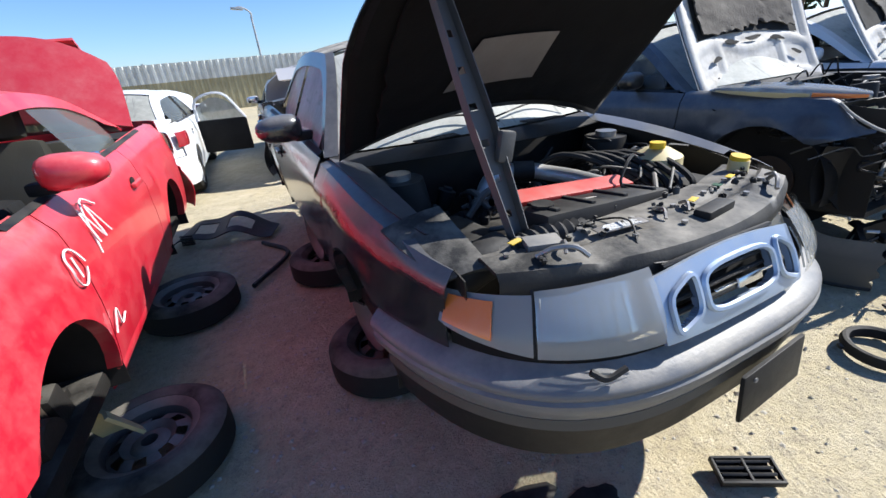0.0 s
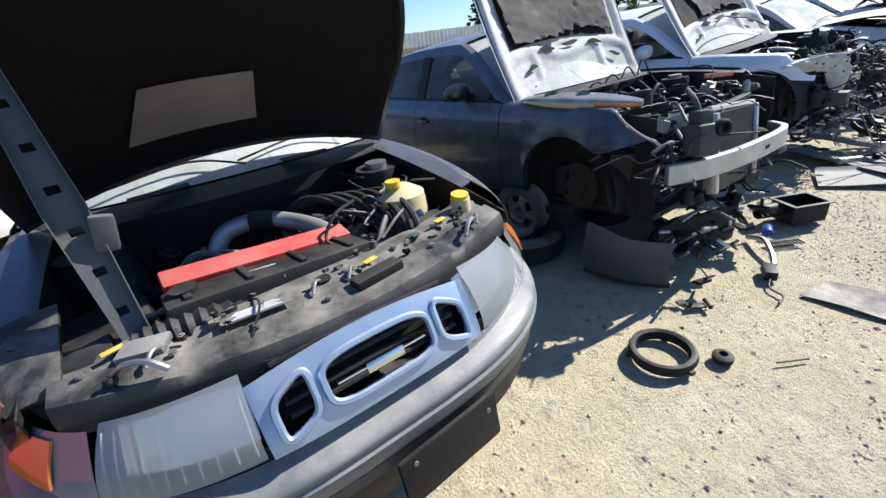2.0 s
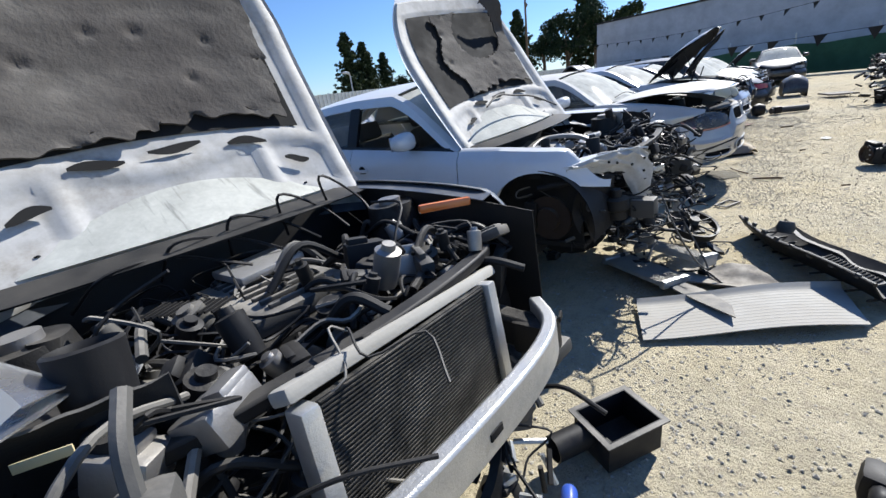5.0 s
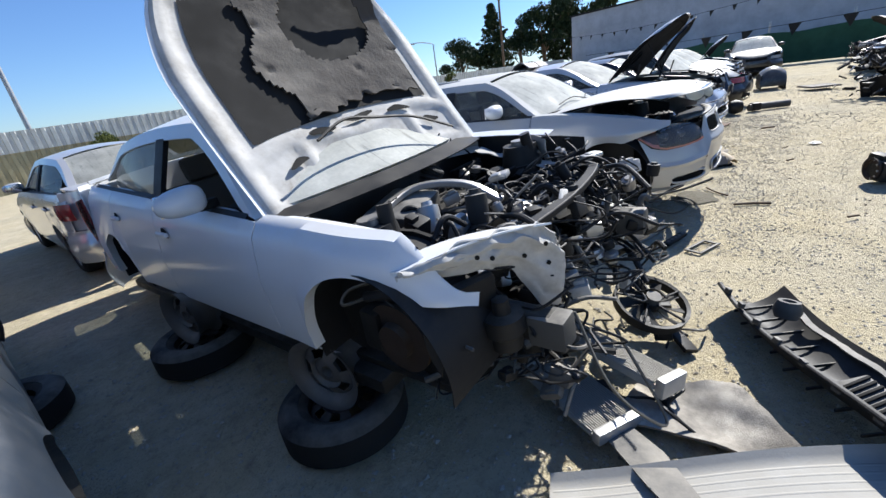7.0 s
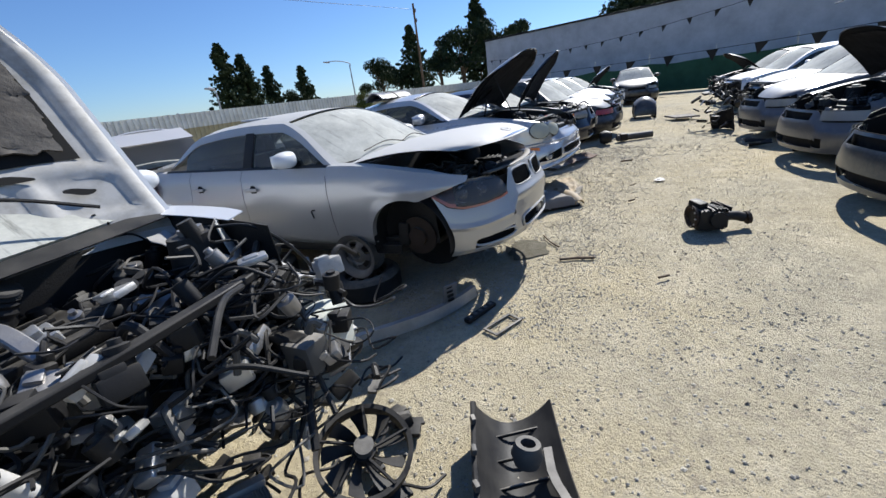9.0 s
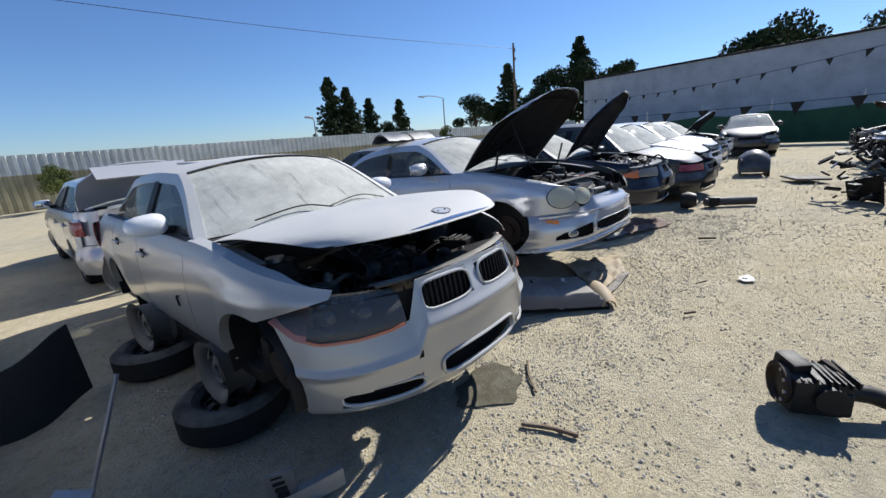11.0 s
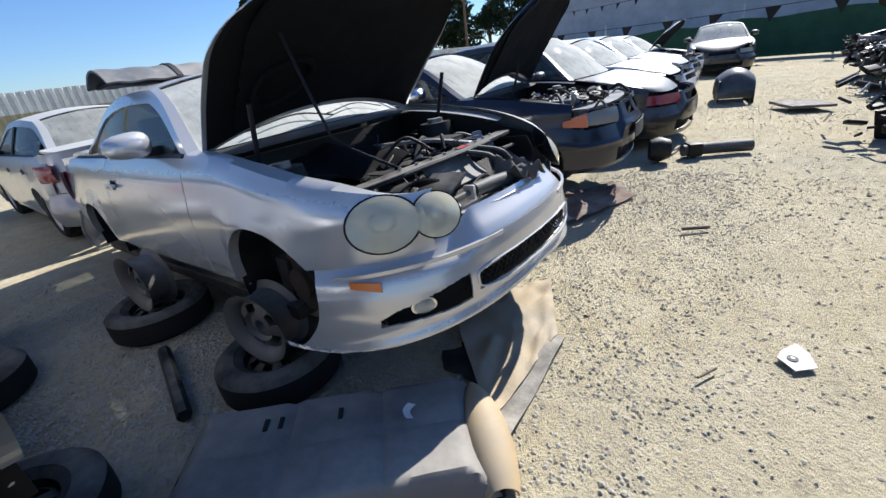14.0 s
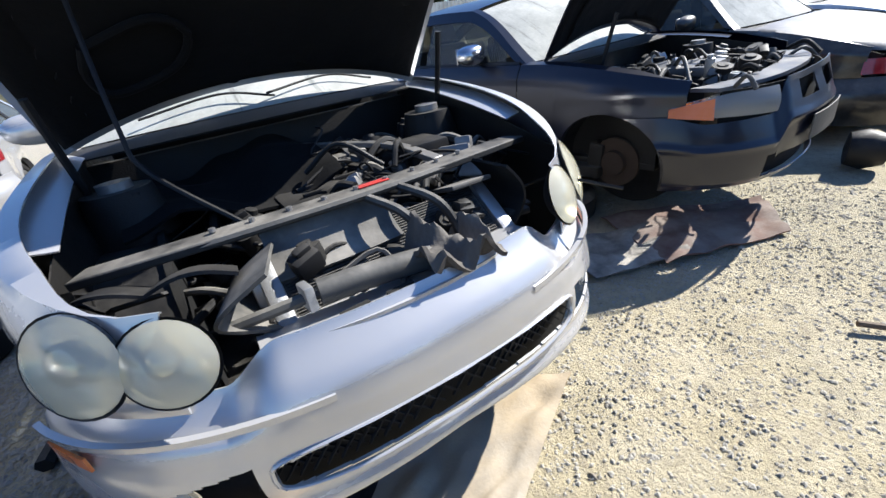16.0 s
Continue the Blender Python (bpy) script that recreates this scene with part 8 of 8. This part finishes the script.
# coolers and fan before the white sedan
t = thing("loose_radiator", Matrix.Identity(4), "loose car radiator lying tilted in the debris", "radiator")
radiator(t, 0.60, 0.17, (6.60, 0.99, 0.13), (-80, 0, 69), 16, 0.045, "palegrey")
t = thing("loose_condenser", Matrix.Identity(4), "loose finned condenser lying flat in the debris", "condenser")
radiator(t, 0.50, 0.26, (6.38, 1.05, 0.05), (-86, 0, 64), 22, 0.03, "palegrey")
t = thing("cooling_fan", pose(6.95, 0.93, 0.21, 14, -16, 20) @ Matrix.Scale(0.80, 4), "black radiator fan in its round shroud, dropped on the dirt", "fan")
part("shroud", lathe([(0.225, -0.035), (0.245, -0.035), (0.25, 0.035), (0.225, 0.03)], 44, closed=True), "black", t)
part("hub", lathe([(0.0, 0.03), (0.06, 0.03), (0.065, -0.02), (0.0, -0.02)], 24), "black", t)
for k in range(9):
    a0 = k * 0.698
    bl = grid(6, 3, lambda a, b: (lerp(0.06, 0.215, a) * math.cos(a0 + 0.38 * b + 0.25 * a), lerp(0.06, 0.215, a) * math.sin(a0 + 0.38 * b + 0.25 * a), 0.02 - 0.035 * b))
    part("blade", bl, "black", t, solid=0.004)
for k in range(5):
    part("spoke", tube([(0.05 * math.cos(k * 1.257), 0.05 * math.sin(k * 1.257), 0.035), (0.235 * math.cos(k * 1.257 + 0.3), 0.235 * math.sin(k * 1.257 + 0.3), 0.035)], 0.009, 6), "black", t)
part("motor", cyl(0.05, 0.06, (0, 0, 0.05), (0, 0, 0), 20), "dustgrey", t)
for k in range(34):
    rn = random.Random(300 + k)
    x, y = rn.uniform(6.2, 7.5), rn.uniform(0.6, 1.9)
    d = thing("engine_scrap", pose(x, y, 0.03, 0, 0, rn.uniform(0, 360)), "small black scrap of engine trim in the debris", "scrap", "scraps before the white sedan")
    if k % 3:
        s = (rn.uniform(0.05, 0.2), rn.uniform(0.04, 0.1), rn.uniform(0.02, 0.06))
        bm = box(s, (0, 0, s[2] / 2), (rn.uniform(-20, 20), rn.uniform(-20, 20), 0), 0.008)
        box((s[0] * 0.4, s[1] * 1.3, s[2] * 0.6), (s[0] * 0.2, 0, s[2] * 0.7), (10, 0, 20), 0.006, bm)
        part("scrap", bm, rn.choice(("black", "black", "grime", "dustgrey")), d)
    else:
        part("cable", tube([(0, 0, 0), (0.1, 0.05, rn.uniform(0, 0.1)), (0.2, -0.03, 0.03), (0.32, 0.04, 0.0)], 0.007, 5), "black", d)

t = thing("plate_frame", pose(8.30, 0.85, 0.015, 0, 0, -22), "thin dark number plate frame on the dirt", "frame")
for x, y, sx, sy in ((0, 0.055, 0.26, 0.018), (0, -0.055, 0.26, 0.018), (0.12, 0, 0.018, 0.11), (-0.12, 0, 0.018, 0.11)):
    part("side", box((sx, sy, 0.012), (x, y, 0), (0, 0, 0), 0.003), "dustgrey", t)
t = thing("slotted_strip", pose(8.40, 1.06, 0.02, 0, 0, -16), "black slotted plastic strip on the dirt", "trim strip")
part("strip", box((0.30, 0.06, 0.03), (0, 0, 0), (0, 0, 0), 0.008), "black", t)
for k in range(5):
    part("slot", box((0.03, 0.03, 0.006), (-0.11 + 0.055 * k, 0, 0.016), (0, 0, 0), 0.003), "dustgrey", t)
# fallen bumper beam with bracket, beside the white sedan
t = thing("fallen_beam", Matrix.Identity(4), "bare aluminium bumper beam lying between two cars", "bumper beam")
part("beam", grid(30, 5, lambda a, b: (lerp(7.42, 8.62, a), lerp(1.90, 1.22, a) - 0.10 * math.sin(math.pi * a), 0.03 + 0.09 * b + 0.02 * math.sin(6 * a))), "alu", t, solid=0.04)
part("bracket", box((0.14, 0.10, 0.20), (7.72, 1.85, 0.16), (0, 20, -30), 0.01), "alu", t)
part("hoop", tube([(7.65, 1.95, 0.12), (7.5, 1.95, 0.30), (7.42, 2.02, 0.18), (7.5, 1.9, 0.05)], 0.03, 8), "alu", t)
plate = part("end_plate", box((0.12, 0.012, 0.16), (8.36, 1.27, 0.17), (14, 0, -28), 0.004), "greyplas", t)
for k in range(4):
    part("plate_slot", box((0.05, 0.016, 0.018), (8.36 - 0.005 * k, 1.265, 0.115 + 0.036 * k), (14, 0, -28), 0.003), "trimshade", plate)
plate = part("mount_plate", box((0.15, 0.02, 0.22), (7.70, 1.78, 0.17), (18, 0, -24), 0.006), "alu", t)
for k in range(3):
    part("plate_slot", box((0.07, 0.024, 0.022), (7.70, 1.772, 0.12 + 0.055 * k), (18, 0, -24), 0.003), "trimshade", plate)
part("stay", tube([(7.66, 1.84, 0.10), (7.52, 1.86, 0.20), (7.40, 1.80, 0.24), (7.32, 1.72, 0.18)], 0.022, 8), "alu", t)
part("rod", tube([(7.8, 1.95, 0.12), (7.95, 2.15, 0.35), (8.05, 2.3, 0.5)], 0.012, 6), "steel", t)
t = thing("bumper_skin", pose(7.66, 3.15, 0.0, 0, 0, 20), "dark bumper skin standing in the shade between two cars", "bumper cover")
part("skin", grid(20, 8, lambda a, b: (lerp(-0.42, 0.42, a), 0.16 * (2 * a - 1) ** 2 + 0.06 * b, 0.50 * b * (0.75 + 0.25 * a) + 0.02 * math.sin(9 * a))), "dustblack", t, solid=0.008)

# gearbox lump in the aisle
t = thing("gearbox", pose(10.45, -0.42, 0.0, 0, 0, -68), "oily black gearbox casting lying in the aisle", "gearbox")
bm = box((0.26, 0.21, 0.20), (-0.02, 0, 0.12), (4, 3, 6), 0.03)
box((0.14, 0.24, 0.13), (0.06, 0.01, 0.10), (0, 0, -8), 0.02, bm)
box((0.10, 0.14, 0.10), (-0.10, 0.03, 0.23), (8, 0, 20), 0.02, bm)
part("case", bm, "grime", t)
part("bell", lathe([(0.0, -0.05), (0.08, -0.05), (0.105, 0.0), (0.11, 0.02), (0.09, 0.025), (0.075, 0.0), (0.0, -0.01)], 22, (-0.15, 0, 0.14), (0, -90, 6)), "rust", t)
part("output", tube([(0.10, 0, 0.12), (0.22, 0.01, 0.11), (0.30, 0.0, 0.09)], 0.045, 12), "grime", t)
part("flange", cyl(0.062, 0.03, (0.33, 0, 0.085), (0, 82, 0), 18), "rust", t)
part("side_cover", cyl(0.07, 0.05, (0.02, -0.11, 0.13), (90, 0, 0), 18), "black", t)
part("bracket", box((0.05, 0.16, 0.03), (0.10, 0.04, 0.21), (10, 12, 30), 0.006), "rust", t)
for k in range(9):
    part("rib", box((0.010, 0.225, 0.02 + 0.01 * (k % 3)), (-0.11 + 0.028 * k, 0, 0.215 - 0.01 * (k % 2)), (0, 6, 6), 0.003), "grime", t)
for k in range(10):
    part("bolt", cyl(0.010, 0.014, (-0.165, 0.095 * math.cos(0.63 * k), 0.14 + 0.095 * math.sin(0.63 * k)), (0, 90, 0), 6), "steel", t)

# rear bench back on the ground
t = thing("bench_seat_back", pose(10.95, 1.53, 0.05, 0, 3, -46), "dark leather rear bench with cream side lying on the ground", "car seat")
def bench(a, b):
    x, y = lerp(-0.62, 0.60, a), lerp(-0.28, 0.28, b)
    e = min(a, 1 - a, b, 1 - b)
    return (x, y, 0.11 * sstep(0, 0.10, e) ** 0.6 - 0.018 * (math.exp(-((a - 0.36) / 0.012) ** 2) + math.exp(-((a - 0.66) / 0.012) ** 2)) - 0.01 * math.exp(-((b - 0.5) / 0.03) ** 2) + 0.008 * noise.noise(Vector((a * 6, b * 6, 0))))
s = part("cushion", grid(60, 30, bench), "benchgrey", t)
part("cream_side", grid(14, 20, lambda a, b: (0.60 + 0.10 * math.sin(math.pi * (a - 0.5)) * math.sin(math.pi * min(1, 0.12 + 0.86 * b)) ** 0.5, lerp(-0.29, 0.24, b), 0.0 + 0.125 * math.cos(math.pi * (a - 0.5)) * math.sin(math.pi * min(1, 0.10 + 0.8 * b)) ** 0.7)), "ltan", t, "cream leather end bolster", solid=0.01)
part("base", box((1.24, 0.54, 0.05), (0, 0, -0.015), (0, 0, 0), 0.02), "trimshade", t)
for x in (-0.28, -0.22, 0.02):
    part("slot", box((0.02, 0.06, 0.012), (x, 0.12, 0.108), (0, 0, 0), 0.004), "trimshade", t)
t = thing("paper_scrap", pose(11.18, 1.30, 0.17, 0, 0, 30), "torn white paper scrap on a seat", "paper")
part("paper", grid(6, 4, lambda a, b: (0.07 * a, 0.03 * b + 0.02 * math.sin(3 * a), 0.01 * a * b)), "white", t, solid=0.002)

t = thing("torn_white_card", pose(12.43, 0.07, 0.012, 0, 0, -15), "torn white card with a black round mark", "card")
part("card", sheet([(-0.10, -0.02), (-0.05, 0.06), (0.02, 0.06), (0.11, 0.03), (0.07, -0.03), (-0.02, -0.08)], 0.003), "white", t)
part("mark", cyl(0.022, 0.002, (-0.02, 0.01, 0.006), (0, 0, 0), 18), "black", t, "black ring print")
part("mark_core", cyl(0.009, 0.002, (-0.02, 0.01, 0.008), (0, 0, 0), 12), "white", t)


def stick(pts, r, label="dry brown stick on the dirt", mat="wood", name="stick"):
    d = thing(name, Matrix.Identity(4), label, "stick", "sticks and rods on the ground")
    part("rod", tube([(x, y, r + 0.006) for x, y in pts], r, 6), mat, d)


stick([(9.44, 0.74), (9.50, 0.60), (9.53, 0.46)], 0.012)
stick([(10.02, 1.04), (9.88, 0.95), (9.74, 0.82)], 0.008)
stick([(11.33, 0.36), (11.40, 0.30)], 0.010)
stick([(13.78, 0.72), (13.88, 0.55)], 0.014)
stick([(12.10, 0.42), (12.20, 0.36)], 0.006)
stick([(9.25, -0.05), (9.31, -0.12)], 0.009)
stick([(10.9, 3.08), (10.72, 2.38)], 0.035, "black rubber pipe on shaded ground", "rubber", "pipe")
stick([(10.1, 2.9), (10.3, 2.4), (10.25, 2.05)], 0.012, "black cable on shaded ground", "black", "cable")
stick([(-0.2, 4.0), (0.0, 3.6), (-0.3, 3.1)], 0.02, "black hose on shaded ground", "black", "hose")
stick([(2.85, 0.20), (2.98, 0.12)], 0.005)

t = thing("dash_panel", pose(-0.5, 4.4, 0.0, 0, 0, -18), "broken black dashboard panel on shaded ground", "dashboard")
part("panel", grid(24, 8, lambda a, b: (lerp(-0.5, 0.45, a), lerp(-0.15, 0.2, b), 0.05 + 0.16 * math.sin(math.pi * a) * (0.4 + 0.6 * b) + 0.03 * math.sin(a * 12)), lambda u, v: (0.2 < u < 0.4 or 0.55 < u < 0.8) and 0.3 < v < 0.7), "black", t, solid=0.01)
for k in range(5):
    part("slat", box((0.12, 0.02, 0.01), (-0.33, -0.16, 0.05 + 0.022 * k), (20, 0, 0), 0.003), "black", t)
t = thing("intake_manifold", pose(4.80, -0.20, 0.0, 0, 0, 82), "black intake manifold with a yellow label on the dirt", "manifold")
part("plenum", box((0.42, 0.12, 0.12), (0, 0, 0.09), (0, 0, 0), 0.03), "black", t)
for k in range(4):
    part("runner", tube([(-0.15 + 0.1 * k, 0.04, 0.09), (-0.15 + 0.1 * k, 0.12, 0.13), (-0.15 + 0.1 * k, 0.17, 0.06)], 0.032, 10), "black", t)
part("label", box((0.07, 0.05, 0.002), (-0.12, 0, 0.152)), "yellow", t)
t = thing("black_tub", pose(20.75, 0.85, 0.0, 0, 0, 10), "glossy black wheel-arch tub standing in the aisle", "tub")
part("shell", grid(22, 10, lambda a, b: (0.42 * math.cos(math.pi * a), lerp(-0.3, 0.3, b), 0.10 + 0.52 * math.sin(math.pi * a) ** 0.7 * (1 - 0.3 * (2 * b - 1) ** 2))), "p_black", t, solid=0.02)
part("foot", box((0.84, 0.05, 0.14), (0, -0.28, 0.07), (0, 0, 0), 0.01), "black", t)
part("back", box((0.80, 0.03, 0.40), (0, 0.27, 0.22), (0, 0, 0), 0.02), "black", t)
quad_sheet([(19.15, -0.05), (19.75, 0.25), (19.85, -0.35), (19.3, -0.60)], 8, 8, 0.10, 0.04, "carpet", "floor_board", "flat dusty board on the dirt", "board")
t = thing("differential", pose(15.85, 1.28, 0.0, 0, 0, 20), "dark axle differential on the ground", "differential")
part("case", lathe([(0.0, -0.12), (0.12, -0.10), (0.15, 0.0), (0.11, 0.12), (0.0, 0.14)], 16, (0, 0, 0.15), (90, 0, 0)), "grime", t)
part("flange", cyl(0.07, 0.12, (0.16, 0, 0.15), (0, 90, 0), 14), "grime", t)
t = thing("prop_shaft", Matrix.Identity(4), "dusty grey prop shaft on the ground", "shaft")
part("tube", tube([(16.05, 1.05, 0.09), (16.25, 0.75, 0.09), (16.42, 0.38, 0.09)], 0.07, 12), "dustgrey", t)
part("joint", box((0.2, 0.16, 0.16), (16.12, 0.95, 0.10), (0, 0, 30), 0.03), "grime", t)
t = thing("torn_front_end", pose(17.15, -1.1, 0.0, 0, 0, 40), "torn black front end with brackets standing on the ground", "car part")
part("skin", grid(16, 10, lambda a, b: (lerp(-0.30, 0.30, a), 0.18 * (2 * a - 1) ** 2 + 0.10 * b, 0.5 * b * (1 - 0.35 * a) + 0.03 * noise.noise(Vector((a * 5, b * 4, 3))))), "black", t, solid=0.02)
rn = random.Random(91)
for k in range(30):
    a = Vector((rn.uniform(-0.4, 0.9), rn.uniform(0.1, 0.5), rn.uniform(0.05, 0.75)))
    if k % 2:
        part("strut", tube([a, a + Vector((rn.uniform(-0.2, 0.2), rn.uniform(-0.1, 0.1), rn.uniform(-0.15, 0.1)))], 0.016, 6), rn.choice(("black", "alu", "grime")), t)
    else:
        part("bracket", box((rn.uniform(0.08, 0.24), rn.uniform(0.05, 0.14), 0.04), tuple(a), (rn.uniform(-60, 60), rn.uniform(-40, 40), rn.uniform(0, 90)), 0.006), rn.choice(("black", "black", "grime", "dustgrey")), t)
for k in range(22):
    rn = random.Random(500 + k)
    d = thing("aisle_scrap", pose(rn.uniform(14.0, 21.5), rn.uniform(-2.1, -1.2), 0.02, 0, 0, rn.uniform(0, 360)), "scrap of dark car trim beside the aisle", "scrap", "scraps along the aisle")
    part("scrap", grid(8, 4, lambda a, b: (lerp(-0.2, 0.2, a) * (0.5 + rn.random() * 0.0 + 0.1 * k % 0.6), lerp(-0.07, 0.07, b), 0.03 + 0.05 * math.sin(3 * a + k) * (1 - b) + 0.02 * math.sin(5 * b + k))), ("black", "grime", "dustgrey", "greyplas")[k % 4], d, solid=0.01)
# grey roof lining tray on the coupe's roof
t = thing("roof_tray", pose(11.85, 4.02, 1.545, -4, 0, 6), "curved grey plastic tray lying on a car roof", "tray")
part("tray", grid(24, 10, lambda a, b: (lerp(-0.45, 0.55, a), lerp(-0.16, 0.16, b), 0.10 * (1 - (2 * b - 1) ** 2) + 0.004 * math.sin(a * 30))), "greyplas", t, solid=0.015)
part("band", grid(3, 10, lambda a, b: (lerp(0.02, 0.06, a), lerp(-0.165, 0.165, b), 0.008 + 0.105 * (1 - (2 * b - 1) ** 2))), "black", t, solid=0.006)
part("foot", box((0.9, 0.3, 0.02), (0.05, 0, 0.0), (0, 0, 0), 0.005), "black", t)

# ---------------- stains, stones ----------------
for x, y, sx, sy, seed, mt in ((9.66, 1.10, 0.26, 0.17, 1, "oildirt"), (0.36, 0.70, 0.28, 0.16, 2, "black"), (0.75, 0.62, 0.14, 0.08, 3, "black"), (11.75, 1.35, 0.18, 0.22, 5, "black")):
    t = thing("oil_stain", pose(x, y, 0.006), "dark oil-soaked patch of dirt under a car nose", "stain", kind="structure")
    b2 = bmesh.new()
    c0 = b2.verts.new((0, 0, ground_h(x, y) + 0.004))
    ring = [b2.verts.new((p, q, ground_h(x + p, y + q) - 0.006)) for p, q in blob(seed, 30, 0.6, sx, sy)]
    for k in range(30):
        b2.faces.new((c0, ring[k], ring[(k + 1) % 30]))
    part("stain", b2, mt, t)


def stones(name, n, x0, x1, y0, y1, r0, r1, seed, mat, label, keep=None):
    """Loose grit as one mesh."""
    rn = np.random.RandomState(seed)
    base = np.array([(1, 0, 0), (-1, 0, 0), (0, 1, 0), (0, -1, 0), (0, 0, 1), (0, 0, -1)], float)
    tri = np.array([(0, 2, 4), (2, 1, 4), (1, 3, 4), (3, 0, 4), (2, 0, 5), (1, 2, 5), (3, 1, 5), (0, 3, 5)])
    V, Fc = [], []
    k = 0
    for _ in range(n):
        x, y = rn.uniform(x0, x1), rn.uniform(y0, y1)
        if keep and rn.rand() > keep(x, y):
            continue
        r = r0 + (r1 - r0) * rn.rand() ** 3
        sc = r * (0.6 + 0.8 * rn.rand(6, 1))
        v = base * sc
        a = rn.uniform(0, 6.28)
        c, s = math.cos(a), math.sin(a)
        v = v @ np.array([(c, s, 0), (-s, c, 0), (0, 0, 0.5)])
        v += (x, y, ground_h(x, y) - 0.012 + r * 0.25)
        V.append(v)
        Fc.append(tri + 6 * k)
        k += 1
    me = bpy.data.meshes.new(name)
    me.from_pydata(np.concatenate(V).tolist(), [], np.concatenate(Fc).tolist())
    me.materials.append(M[mat])
    return tagged(new(name, me), label, "gravel", kind="stuff")


gravelly = lambda x, y: 0.15 + 0.85 * max(0, min(1, 0.5 + 1.6 * noise.noise(Vector((x * 0.5, y * 0.5, 8)))))
stones("gravel", 42000, -1.0, 9.0, -1.4, 1.1, 0.0015, 0.012, 1, "stone", "scattered pale grit and small stones on the dirt", gravelly)
stones("gravel", 76000, 8.2, 15.5, -1.2, 1.9, 0.0015, 0.0125, 2, "stone", "loose pale gravel along the aisle", lambda x, y: 0.22 + 0.78 * sstep(0.1, 0.7, y - 0.35 * noise.noise(Vector((x, y, 2)))))
stones("gravel", 8000, 14.0, 24.0, -1.4, 1.4, 0.004, 0.02, 3, "stone", "loose pale gravel along the aisle", gravelly)
stones("gravel", 34000, -0.6, 15.0, 1.1, 5.5, 0.003, 0.017, 4, "stone", "grit in the shade between the cars", gravelly)
stones("gravel", 24000, 9.3, 11.6, 1.4, 4.6, 0.005, 0.021, 6, "stone", "coarse gravel in the shade beside the coupe")
stones("dark_clods", 1900, 0.5, 18.0, -1.4, 1.3, 0.002, 0.016, 5, "clod", "dark clods and bits of debris on the dirt")

t = thing("bent_tray", pose(6.02, 0.72, 0.05, 0, 4, 35), "bent dusty grey undertray under a stripped nose", "tray")
part("tray", sheet([(-0.35, -0.06), (-0.10, 0.04), (0.30, 0.16), (0.34, 0.06), (0.05, -0.08), (-0.2, -0.12)], 0.008), "dustgrey", t)
t = thing("pennant_pole", pose(26.0, -11, 0), "galvanised pole carrying a pennant string", "pole")
part("pole", cyl(0.05, 5.7, (0, 0, 2.85), (0, 0, 0), 12), "galv", t)

t = thing("beige_plate", pose(-0.80, 1.66, 0.14, 0, 0, -25), "dusty beige plastic plate leaning on a flat wheel", "plate")
part("plate", grid(10, 12, lambda a, b: (lerp(-0.09, 0.10, a) * (1 - 0.3 * b), 0.05 * math.sin(3 * a) - 0.08 * b, 0.06 + 0.17 * b)), "cream", t, solid=0.015)
